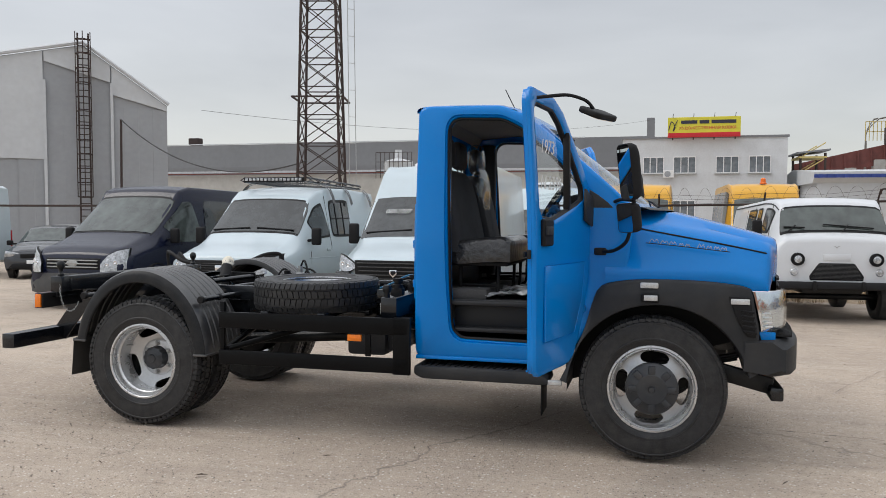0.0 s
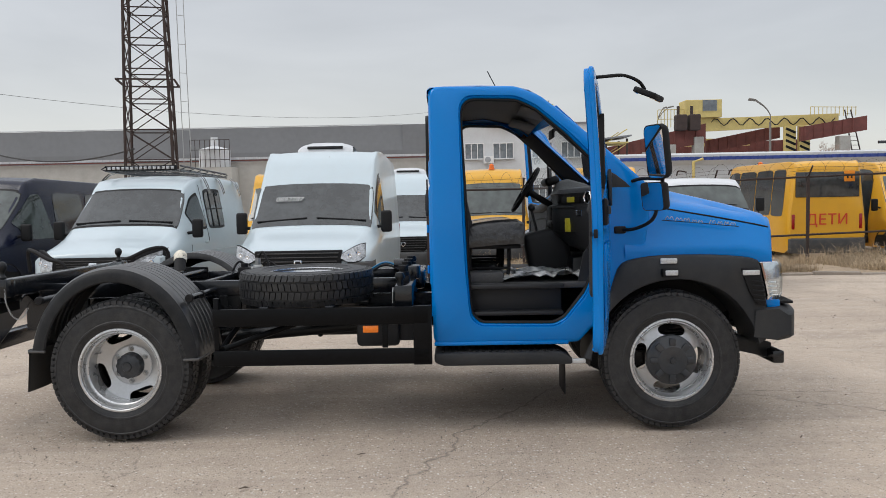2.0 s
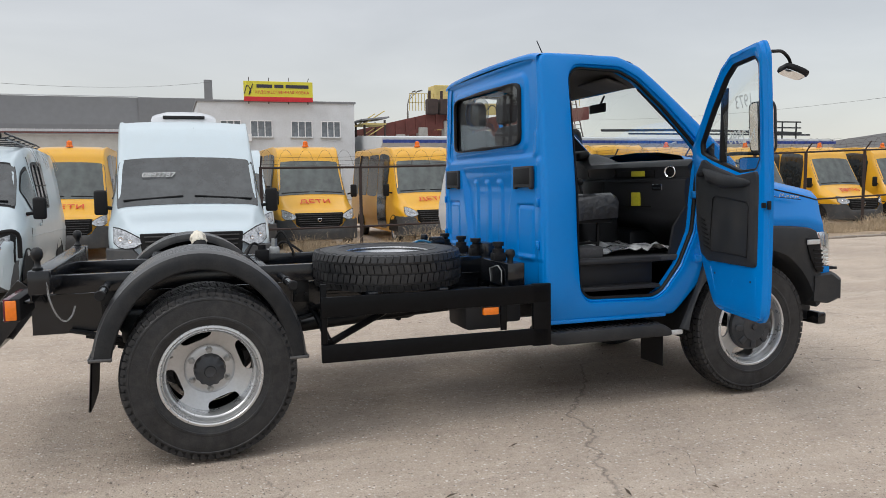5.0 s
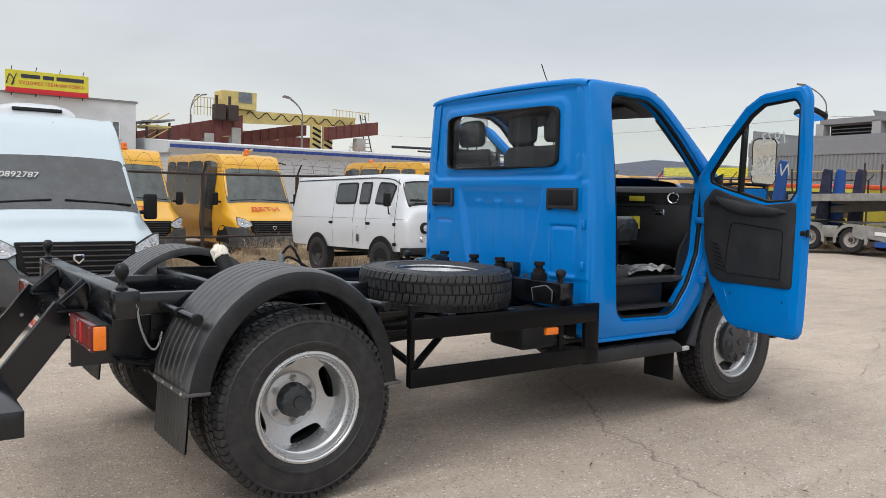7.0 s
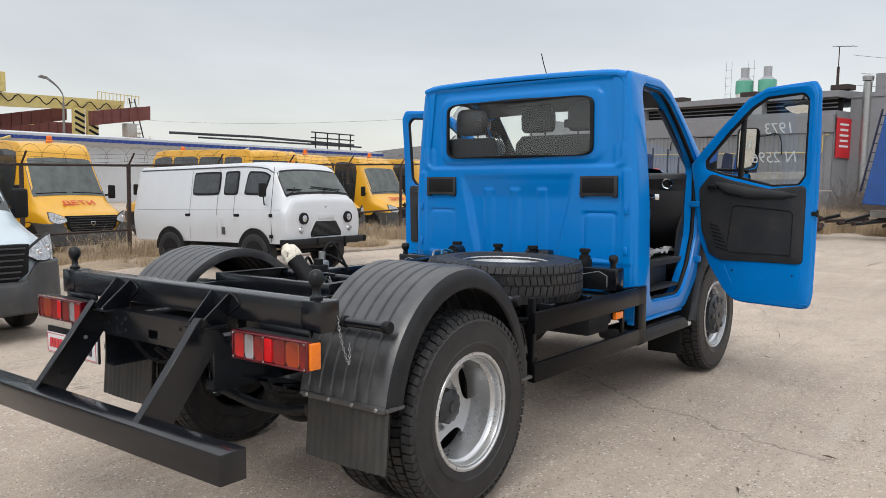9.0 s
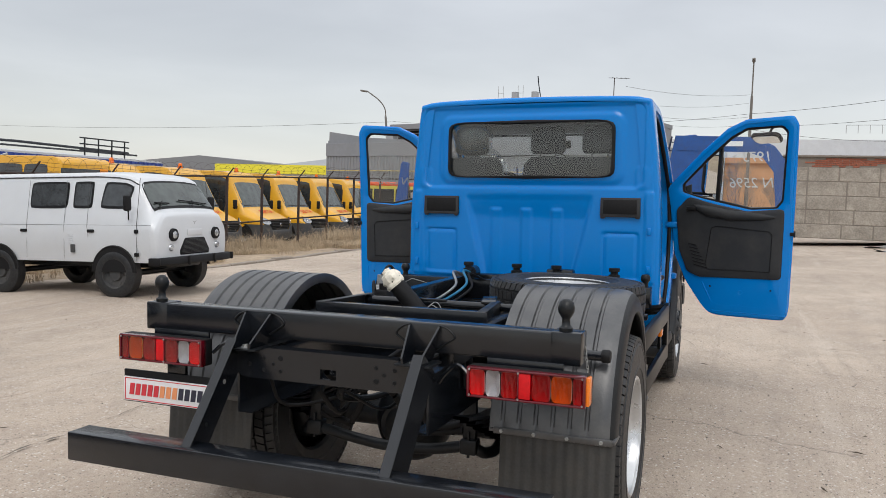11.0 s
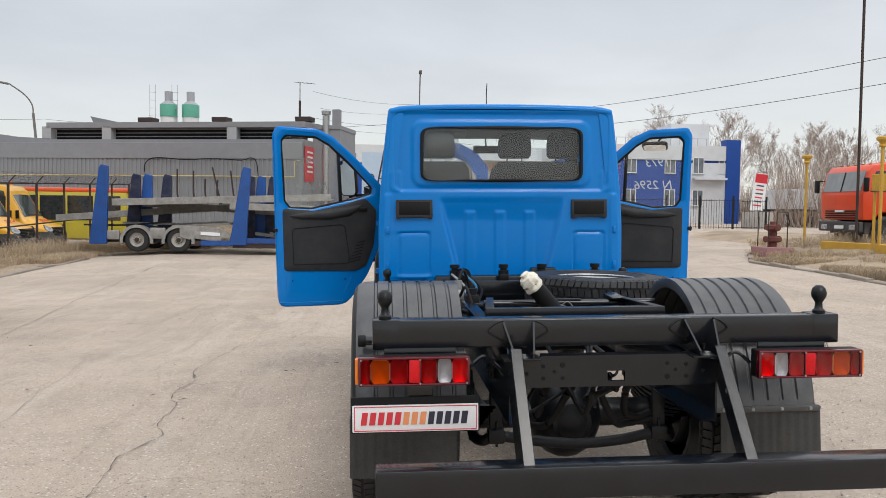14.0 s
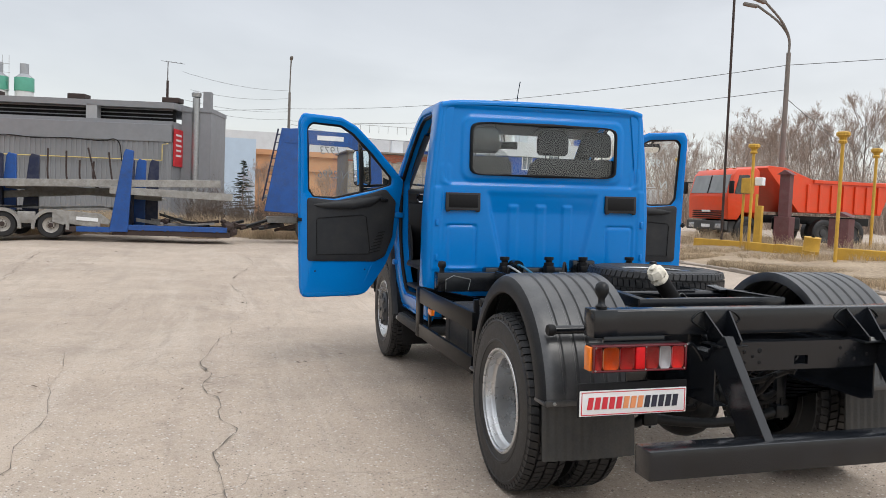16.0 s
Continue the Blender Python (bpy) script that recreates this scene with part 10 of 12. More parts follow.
box(bm, (0, -0.1, 5.4), (26.4, 0.3, 1.3))
part("fascia", bm, mat("bright_yellow_fascia", (0.75, 0.66, 0.04), 0.5, var=0.05), ys, "", 0)
op = structure("orange_house", "low orange plastered building with a pale side", "building", pose(62, 0.2, 0.0, 0, 0, -90))
bm = B()
box(bm, (4.5, 4, 2.75), (9, 8, 5.5))
box(bm, (4.5, -0.15, 5.15), (9.1, 0.3, 0.16))
box(bm, (4.5, -0.12, 3.9), (9.1, 0.24, 0.10))
part("wall", bm, M_ORANGEWALL, op, "", 0)
bm = B()
box(bm, (-1.25, 3, 3.1), (2.45, 8, 6.2))
part("side_block", bm, mat("pale_blue_sheet", (0.45, 0.55, 0.66), 0.6, var=0.05), op, "", 0)
bm = B()
box(bm, (12.5, 2, 2.6), (5.5, 6, 4.2))
part("brick_block", bm, M_BRICK, op, "", 0)
bm = B()
box(bm, (12.5, 2, 5.0), (6.5, 7, 0.7))
box(bm, (12.0, 2, 6.1), (1.0, 1.0, 1.8))
part("white_roof", bm, M_BWHITE, op, "", 0)

# ---- car carriers ----
def ramp(parent, y, x, lean, mt, z1=2.85, w=0.55):
    bm = B()
    prism(bm, [(y - w * 0.55, 0.25), (y + w * 0.45, 0.25), (y + w * 0.42 + lean, z1 - 0.12), (y + w * 0.30 + lean, z1), (y - w * 0.12 + lean, z1 - 0.05)], x - 0.10, x + 0.05, "x", 0.02)
    return part("loading_post", bm, mt, parent, "tall blue tapered post", 0)


tr = thing("car_transporter_trailer", "blue and grey car transporter trailer, its decks lowered", "trailer", pose(22.5, 0, 0.02))
for y, x, lean, mt in ((10.25, 0, -0.30, M_CARRIER), (5.75, 0, -0.38, M_CARRIER), (9.75, 2.0, -0.22, M_CARRIER_D), (9.4, 2.2, -0.22, M_CARRIER), (8.75, 2.2, -0.25, M_CARRIER_D), (5.80, 2.0, -0.25, M_CARRIER_D), (5.45, 2.2, -0.25, M_CARRIER), (5.05, 2.3, -0.25, M_CARRIER_D)):
    ramp(tr, y, x, lean, mt, 2.85 if x == 0 else 2.65)
for y0, y1, z0, z1, x, w in ((2.68, 9.8, 1.88, 1.62, 0.05, 0.10), (2.3, 6.0, 1.46, 1.55, 0.0, 0.09), (5.9, 12.4, 1.55, 1.05, 2.1, 0.10), (4.6, 9.4, 1.35, 1.60, 2.0, 0.08)):
    bm = B()
    L = y1 - y0
    box(bm, (x, (y0 + y1) / 2, (z0 + z1) / 2), (0.12, L, 0.23), pose(0, 0, 0, math.degrees(math.atan2(z1 - z0, L))), 0.01)
    box(bm, (x + 1.0, (y0 + y1) / 2, (z0 + z1) / 2 - 0.05), (1.9, L, 0.05), pose(0, 0, 0, math.degrees(math.atan2(z1 - z0, L))), 0.01)
    part("deck", bm, M_TRAILER, tr, "grey steel deck", 0)
for y0, y1, z, mt in ((2.45, 5.6, 0.40, M_CARRIER), (5.95, 6.94, 0.31, M_CARRIER), (6.94, 7.25, 0.30, M_RUST), (2.35, 5.9, 0.24, M_RUST)):
    bm = B()
    box(bm, (0.0 if z > 0.25 else 0.03, (y0 + y1) / 2, z), (0.12, y1 - y0, 0.17), None, 0.012)
    for q in range(int((y1 - y0) / 0.75)):
        box(bm, (-0.065, y0 + 0.4 + 0.75 * q, z), (0.02, 0.06, 0.19), None, 0.004)
    part("low_frame", bm, mt, tr, "", 0)
bm = B()
box(bm, (1.0, 4.0, 0.33), (1.9, 3.2, 0.06), None, 0.01)
part("low_floor", bm, M_TRAILER, tr, "", 0)
bm = B()
prism(bm, [(7.62, 0.88), (6.25, 0.80), (5.95, 0.58), (6.0, 0.46), (7.0, 0.60), (7.30, 0.42), (7.62, 0.50)], -0.04, 0.05, "x", 0.01)
prism(bm, [(7.3, 0.92), (6.1, 0.98), (6.0, 0.92), (7.3, 0.86)], 0.3, 1.7, "x", 0.01)
part("sloping_deck", bm, M_TRAILER, tr, "", 0)
bm = B()
box(bm, (-0.075, 6.62, 0.62), (0.02, 0.62, 0.11), pose(0, 0, 0, 3), 0.004)
part("reflective_bar", bm, M_PLATE, tr, "", 0)
bm = B()
box(bm, (1.1, 8.7, 0.42), (2.0, 3.4, 0.22), None, 0.02)
part("main_frame", bm, M_CHASSIS2, tr, "", 0)
bm = B()
for yc in (9.0, 7.66):
    quads(bm, [[(x, yc + 0.52 * math.cos(radians(a)), 0.36 + 0.52 * math.sin(radians(a))) for a in range(-10, 191, 10)] for x in (-0.06, 0.30)])
    quads(bm, [[(-0.062, yc + r * math.cos(radians(a)), 0.36 + r * math.sin(radians(a))) for a in range(-10, 191, 10)] for r in (0.435, 0.535)])
box(bm, (0.0, 8.33, 0.62), (0.10, 0.5, 0.36), None, 0.02)
box(bm, (0.0, 9.75, 0.55), (0.10, 0.4, 0.30), None, 0.02)
box(bm, (0.0, 6.7, 0.52), (0.10, 0.9, 0.24), pose(0, 0, 0, 8), 0.02)
part("wheel_fairing", bm, M_TRAILER, tr, "", 40)
for yc in (9.0, 7.66):
    for x in (0.12, 2.1):
        bm = B()
        lathe(bm, [(0.24, -0.12), (0.36, -0.12), (0.40, -0.08), (0.40, 0.08), (0.36, 0.12), (0.24, 0.12), (0.22, 0.02), (0.10, 0.0), (0.08, -0.06), (0.001, -0.06)], 28, pose(x, yc, 0.40, 0, 0, -90))
        part("wheel", bm, M_TYRE, tr, "", 40)
        bm = B()
        lathe(bm, [(0.235, -0.125), (0.22, -0.06), (0.12, -0.03), (0.09, -0.10), (0.001, -0.11)], 24, pose(x, yc, 0.40, 0, 0, -90))
        part("rim", bm, M_WORNRIM, tr, "", 40)
        bm = B()
        lathe(bm, [(0.075, -0.13), (0.06, -0.15), (0.001, -0.155)], 14, pose(x, yc, 0.40, 0, 0, -90))
        for q in range(8):
            tube(bm, [(x - 0.06, yc + 0.11 * math.cos(q * 0.785), 0.40 + 0.11 * math.sin(q * 0.785)), (x - 0.09, yc + 0.11 * math.cos(q * 0.785), 0.40 + 0.11 * math.sin(q * 0.785))], 0.014, 6)
        part("hub", bm, M_RUST, tr, "", 40)
for y, z, lean in ((8.0, 2.80, 0.0), (7.45, 2.75, 0.01), (7.06, 2.47, 0.0), (6.60, 2.88, 0.22), (6.10, 2.77, 0.10), (6.66, 2.45, -0.02), (10.4, 2.6, 0.05)):
    bm = B()
    tube(bm, smooth_path([(1.2, y - 0.10, 1.6), (1.2, y, 1.95), (1.2, y + lean, z)], 4), 0.028, 6)
    part("stake", bm, M_RUST, tr, "", 0)
# scrap lying on the low floor: bowed beams, a torn wing, lumps
rr = random.Random(20)
for y0, y1, z0, z1, x, w, mt in ((4.55, 3.0, 0.84, 0.52, 0.35, 0.07, M_CHASSIS2), (4.5, 2.85, 0.56, 0.60, 0.15, 0.06, M_TRAILER), (3.9, 2.7, 0.62, 0.66, 0.6, 0.08, M_RUST), (5.3, 3.4, 0.62, 0.50, 0.9, 0.09, M_TRAILER), (3.6, 2.5, 0.55, 0.44, 1.2, 0.08, M_RUST), (4.9, 3.9, 0.60, 0.68, 1.5, 0.10, M_TRAILER), (10.9, 8.2, 0.86, 0.98, 0.6, 0.05, M_CHASSIS2), (9.8, 6.3, 0.93, 1.00, 1.1, 0.06, M_TRAILER)):
    bm = B()
    k = smooth_path([(x, y0, z0), (x + rr.uniform(-0.1, 0.1), (y0 + y1) / 2, (z0 + z1) / 2 - 0.06), (x, y1, z1)], 5)
    quads(bm, [[p + Vector((dx * w * 0.5, 0, dz * w * 0.6)) for p in k] for dx, dz in ((-1, -1), (1, -1), (1, 1), (-1, 1))], close_u=True)
    part("scrap_beam", bm, mt, tr, "", 30)
bm = B()
quads(bm, [[(x, 3.55 - 0.75 * math.cos(radians(a)) * 1.15, 0.98 - 0.46 * math.sin(radians(a))) for a in range(35, 172, 8)] for x in (0.05, 0.12, 0.42)])
part("torn_wing", bm, M_BLACK, tr, "bent black wheel wing", 30)
for y, z, w in ((2.42, 0.52, 0.24), (2.30, 0.34, 0.20), (2.55, 0.66, 0.13), (2.2, 0.62, 0.10), (4.35, 0.62, 0.15)):
    bm = B()
    g = bmesh.ops.create_icosphere(bm, subdivisions=2, radius=w)
    for v in g["verts"]:
        v.co = Vector((0.2 + v.co.x, y + v.co.y * 0.9, z + v.co.z * 0.7)) + 0.09 * noise.noise_vector(v.co * 9 + Vector((y, z, 0)))
    part("rusted_lump", bm, M_RUST, tr, "", 0)

ct = thing("car_transporter_truck", "bright blue car transporter body with a high front frame", "truck", pose(23.4, 0, 0.02))
bm = B()
prism(bm, [(1.25, 1.05), (0.75, 3.85), (0.10, 3.92), (-0.2, 3.6), (-0.2, 1.2), (0.2, 1.0)], -0.06, 0.06, "x", 0.03)
part("side_frame", bm, M_CARRIER, ct, "", 0)
bm = B()
prism(bm, [(0.75, 3.88), (-1.7, 3.84), (-2.3, 3.55), (-2.68, 3.05), (-2.85, 1.2), (-2.45, 1.2), (-2.30, 2.75), (-1.95, 3.20), (-1.55, 3.36), (0.65, 3.40)], -0.08, 0.08, "x")
part("upper_frame", bm, M_CARRIER, ct, "bright blue upper deck frame", 0)
bm = B()
box(bm, (-0.09, -0.9, 3.62), (0.02, 0.9, 0.16))
part("maker_bar", bm, M_PLATE, ct, "white maker's mark as a bar", 0)
bm = B()
tube(bm, [(0.0, 1.10, 1.4), (0.0, 0.62, 3.85)], 0.03, 5)
tube(bm, [(0.0, 1.32, 1.4), (0.0, 0.86, 3.85)], 0.03, 5)
for k in range(9):
    tube(bm, [(0, 1.08 - 0.055 * k, 1.5 + 0.27 * k), (0, 1.30 - 0.053 * k, 1.5 + 0.27 * k)], 0.02, 4)
part("access_ladder", bm, M_CARRIER_D, ct, "", 0)
bm = B()
box(bm, (1.0, -0.8, 1.55), (2.0, 4.0, 0.14), None, 0.02)
box(bm, (1.0, -0.9, 0.75), (1.0, 4.0, 0.22), None, 0.02)
part("deck", bm, M_TRAILER, ct, "", 0)
for y in (-0.3, -2.3):
    bm = B()
    lathe(bm, [(0.26, -0.14), (0.44, -0.14), (0.48, -0.08), (0.48, 0.14), (0.26, 0.14), (0.2, 0.0), (0.001, -0.05)], 28, pose(0.15, y, 0.48, 0, 0, 90))
    part("wheel", bm, M_TYRE, ct, "", 40)
for k in range(14):
    rr = random.Random(60 + k)
    bm = B()
    tube(bm, [(rr.uniform(0, 1.6), 2.6 - 0.2 * k, 0.35 + rr.uniform(0, 0.2)), (rr.uniform(0, 1.6), 1.9 - 0.2 * k, 0.4 + rr.uniform(0, 0.35))], 0.06, 5)
    part("coupling_rod", bm, (M_CHASSIS2, M_RUST)[k % 2], ct, "", 0)

cb2 = thing("city_bus", "red-roofed lime green city bus behind the trailers", "bus", pose(34, 13.6, -0.35, 0, 0, 90))
bm = B()
box(bm, (2.6, -1.2, 1.42), (6.5, 2.4, 2.24), None, 0.08)
part("body", bm, M_CBUS, cb2, "", 40)
bm = B()
box(bm, (2.6, -1.2, 2.58), (6.6, 2.45, 0.22), None, 0.08)
part("roof", bm, mat("orange_red_roof", (0.72, 0.10, 0.03), 0.4, var=0.06), cb2, "", 40)
for k in range(5):
    bm = B()
    box(bm, (0.2 + 1.25 * k, 0.01, 1.75), (1.16, 0.04, 1.15), None, 0.02)
    part("window", bm, M_VGLASS, cb2, "", 0)
for x in (0.6, 4.6):
    road_wheel(cb2, x, -0.12, 0.45, 0.26)

# ---- orange dump truck ----
kz = thing("dump_truck", "orange-red dump truck with a raised-edge tipper body", "truck", pose(20.05, -13.65, 0.6, 0, 0, 90) @ Matrix.Scale(0.95, 4))
bm = B()
prism(bm, [(0.0, 0.86), (0.03, 1.70), (-0.16, 2.46), (-0.32, 2.66), (-1.10, 2.75), (-1.24, 2.62), (-1.24, 0.90), (-1.20, 0.90), (-1.10, 1.12), (-0.58, 1.12), (-0.42, 0.86)], -1.22, 1.22, "y", 0.06)
part("cab", bm, M_KAMAZ, kz, "orange-red cab", 40)
bm = B()
prism(bm, [(0.035, 1.80), (-0.130, 2.45), (-0.20, 2.47), (-0.03, 1.80)], -1.08, 1.08, "y", 0.01)
# pale base colour paints the sky's reflection into the windscreen
part("windscreen", bm, mat("painted_reflection_glass", (0.22, 0.235, 0.24), 0.05, var=0.15, scale=1.0, fine=3, spec=0.9), kz, "", 0)
bm = B()
box(bm, (-0.035, 0, 2.12), (0.03, 0.04, 0.68), pose(0, 0, 0, 0, -14), 0.01)
part("windscreen_bar", bm, M_BLACK, kz, "", 0)
for s in (-1, 1):
    bm = B()
    prism(bm, [(-0.22, 1.78), (-0.38, 2.44), (-0.80, 2.46), (-0.80, 1.78)], s * 1.215, s * 1.24, "y", 0.008)
    part("side_window", bm, M_VGLASS, kz, "", 0)
    bm = B()
    box(bm, (0.05, s * 1.42, 2.0), (0.10, 0.20, 0.45), None, 0.03)
    tube(bm, [(-0.1, s * 1.2, 2.2), (0.05, s * 1.42, 2.2)], 0.02, 5)
    part("side_mirror", bm, M_BLACK, kz, "", 40)
    bm = B()
    box(bm, (0.09, s * 0.82, 0.62), (0.06, 0.34, 0.18), None, 0.03)
    part("headlamp", bm, M_LAMPGLASS, kz, "", 40)
    for x in (-0.9, -4.2, -5.5):
        road_wheel(kz, x, s * 0.98, 0.50, 0.30, M_BUMPER)
for k in range(4):
    bm = B()
    box(bm, (0.03, 0, 0.93 + 0.075 * k), (0.05, 1.75, 0.038), None, 0.01)
    part("grille_slat", bm, M_BLACK, kz, "", 0)
bm = B()
box(bm, (0.05, 0, 1.15), (0.05, 0.5, 0.07), None, 0.005)
part("maker_bar", bm, M_PLATE, kz, "", 0)
bm = B()
box(bm, (0.02, 0, 0.64), (0.16, 2.36, 0.34), None, 0.04)
box(bm, (-0.8, 0, 0.6), (1.2, 2.0, 0.4), None, 0.04)
part("bumper", bm, M_BUMPER, kz, "", 0)
bm = B()
box(bm, (0.12, 0.1, 0.62), (0.02, 0.52, 0.11))
part("number_plate", bm, M_PLATE, kz, "", 0)
bm = B()
prism(bm, [(-1.60, 2.84), (-1.50, 2.76), (-2.95, 1.22), (-6.6, 1.22), (-7.1, 2.45), (-6.9, 2.45), (-3.7, 2.36), (-2.3, 2.80)], -1.2, 1.2, "y", 0.02)
tip = part("tipper_body", bm, M_KAMAZ, kz, "orange-red steel tipper", 0)
for k in range(8):
    for s in (-1, 1):
        bm = B()
        box(bm, (-3.3 - 0.52 * k, s * 1.23, 1.76), (0.10, 0.08, 0.98), None, 0.01)
        part("rib", bm, M_KAMAZ, tip, "", 0)
for s in (-1, 1):
    bm = B()
    box(bm, (-5.2, s * 1.23, 2.36), (3.4, 0.10, 0.12), None, 0.01)
    part("top_rail", bm, M_KAMAZ, tip, "", 0)
bm = B()
box(bm, (-3.8, 0, 0.95), (6.0, 0.9, 0.3), None, 0.02)
box(bm, (-2.6, 1.0, 0.8), (0.9, 0.5, 0.5), None, 0.08)
part("chassis", bm, M_CHASSIS2, kz, "", 0)
for k in range(5):
    bm = B()
    lathe(bm, [(0.001, 0.05), (0.05, 0.04), (0.05, 0)], 8, pose(-0.45, -0.8 + 0.4 * k, 2.67, 90))
    part("roof_lamp", bm, M_AMBER, kz, "", 0)

# ---- white box trailer beyond the entrance ----
bt = thing("box_trailer", "small white box trailer parked beyond the entrance", "trailer", pose(57, -33.0, gz(57, -33.0), 0, 0, 8))
bm = B()
box(bm, (2.0, 0, 2.25), (4.0, 2.3, 1.6), None, 0.04)
part("body", bm, M_BWHITE, bt, "", 0)
bm = B()
box(bm, (2.0, 0, 1.36), (4.2, 2.0, 0.16), None, 0.02)
part("frame", bm, M_CHASSIS2, bt, "", 0)
for y in (-0.85, 0.85):
    road_wheel(bt, 1.2, y, 0.55, 0.26)
    bm = B()
    box(bm, (0.3, y, 0.65), (0.1, 0.1, 1.35), None, 0.01)
    part("support_leg", bm, M_CHASSIS2, bt, "", 0)

# ---- gas posts, pumps and kerbs by the dry grass ----
def gas_post(x, y, h, d=0.042):
    g = thing("vent_post", "yellow painted gas vent post with a flat cap", "post", pose(x, y, gz(x, y)), "yellow vent posts")
    bm = B()
    tube(bm, [(0, 0, -0.1), (0, 0, h)], d, 10)
    part("pipe", bm, M_YPOST, g, "", 40)
    bm = B()
    lathe(bm, [(0.001, 0.10), (0.13, 0.09), (0.16, 0.06), (0.16, 0.0), (0.09, -0.05), (0.075, -0.10), (0.10, -0.13), (0.10, -0.17), (0.05, -0.19)], 12, pose(0, 0, h, 90))
    part("cap", bm, M_YPOST, g, "", 0)


gas_post(15.25, -11.8, 3.05)
gas_post(11.6, -11.5, 3.1)
gas_post(14.7, -15.5, 2.95)
gas_post(20.3, -12.6, 2.9)
bm = B()
tube(bm, [(0, 0, -0.2), (0.05, 0.04, 13.0)], 0.042, 8)
fp = thing("flagpole", "tall thin rusty steel pole", "pole", pose(18.95, -13.5, 0.6))
part("pole", bm, M_RUST, fp, "", 40)
for (x, y, z, w, h, nm, lab, mt) in ((16.3, -13.8, 0.6, 0.46, 2.3, "gas_column", "maroon sheet-steel gas column", M_MAROON), (15.2, -14.9, 0.6, 0.55, 1.10, "gas_cabinet", "low maroon steel cabinet", M_MAROON)):
    g = thing(nm, lab, "cabinet", pose(x, y, z, 0, 0, 30))
    bm = B()
    box(bm, (0, 0, min(h, 0.98) / 2), (w, w, min(h, 0.98)), None, 0.02)
    part("body", bm, mt, g, "", 0)
    if h > 2:
        bm = B()
        box(bm, (0, 0, 1.62), (0.30, 0.30, 1.30), None, 0.015)
        part("shaft", bm, mt, g, "", 0)
    bm = B()
    w = 0.36 if h > 2 else w
    prism(bm, [(-w * 0.6, h - 0.05), (w * 0.6, h - 0.05), (0, h + 0.09)], -w * 0.6, w * 0.6, "y")
    part("roof", bm, mt, g, "", 0)
pump = thing("old_pump", "rusty maroon pump machinery on a plinth", "machine", pose(17.3, -10.0, 0.33) @ Matrix.Scale(0.72, 4))
bm = B()
box(bm, (0, 0, 0.2), (1.3, 1.1, 0.45), None, 0.03)
part("plinth", bm, mat("pink_plinth", (0.33, 0.17, 0.17), 0.85, var=0.15), pump, "", 0)
for x, y in ((-0.42, -0.38), (0.42, -0.38), (-0.42, 0.38), (0.42, 0.38)):
    bm = B()
    tube(bm, [(x, y, 0.4), (x, y, 1.8)], 0.022, 6)
    part("frame_post", bm, M_RUST, pump, "", 0)
for y in (-0.38, 0.38):
    bm = B()
    tube(bm, [(-0.42, y, 1.8), (0.42, y, 1.8)], 0.022, 6)
    part("frame_bar", bm, M_RUST, pump, "", 0)
bm = B()
lathe(bm, [(0.001, 1.42), (0.10, 1.42), (0.12, 1.30), (0.26, 1.26), (0.28, 1.12), (0.14, 1.02), (0.13, 0.86), (0.30, 0.80), (0.30, 0.66), (0.15, 0.58), (0.17, 0.40), (0.001, 0.40)], 18, pose(0, 0, 0, 90))
part("pump_body", bm, M_CRANE_R, pump, "", 40)
for z, d in ((1.19, 0.42), (0.73, -0.40)):
    bm = B()
    lathe(bm, [(0.09, -abs(d)), (0.13, -abs(d)), (0.13, -abs(d) + 0.05), (0.09, -abs(d) + 0.05), (0.09, abs(d)), (0.13, abs(d)), (0.001, abs(d) + 0.02)], 14, pose(0, 0, z, 0, 0, 90 if d > 0 else 25))
    part("flange_pipe", bm, M_CRANE_R, pump, "", 40)
g = thing("meter_box", "yellow gas meter box on a frame", "box", pose(16.1, -12.4, 0.6, 0, 0, 20))
bm = B()
box(bm, (0.1, 0, 1.85), (0.30, 0.24, 0.46), None, 0.02)
part("box", bm, M_YPOST, g, "", 0)
for x in (-0.22, 0.22):
    bm = B()
    tube(bm, [(x, 0, 0), (x, 0, 1.6)], 0.04, 6)
    part("leg", bm, M_YPOST, g, "", 0)
bm = B()
box(bm, (-0.32, 0, 0.72), (0.22, 0.12, 1.1), None, 0.02)
part("side_panel", bm, M_YPOST, g, "", 0)
bm = B()
box(bm, (-0.20, -0.14, 1.98), (0.26, 0.16, 0.24), None, 0.02)
part("white_plate", bm, M_PLATE, g, "", 0)
for pts, h in (([(18.1, -11.9), (16.6, -12.9)], 0.36), ([(15.4, -11.85), (14.2, -11.9), (13.0, -11.95)], 0.40), ([(12.1, -12.0), (10.8, -12.9), (9.0, -13.6)], 0.42)):
    bm = B()
    for (xa, ya), (xb, yb) in zip(pts, pts[1:]):
        L = math.hypot(xb - xa, yb - ya)
        box(bm, ((xa + xb) / 2, (ya + yb) / 2, gz(0, ya) + h * 0.35 + 0.03), (L * 0.98, 0.16, h), pose(0, 0, 0, 0, 1.0, math.degrees(math.atan2(yb - ya, xb - xa))), 0.02)
    tagged(part("yellow_barrier", bm, M_YPOST, None, "", 0), "low faded yellow painted concrete barrier in dry grass", "barrier")
drum = thing("drum", "dented yellow steel drum standing in dry grass", "drum", pose(12.75, -11.75, gz(12.75, -11.75) + 0.02, 0, -7, 0) @ Matrix.Scale(1.15, 4))
bm = B()
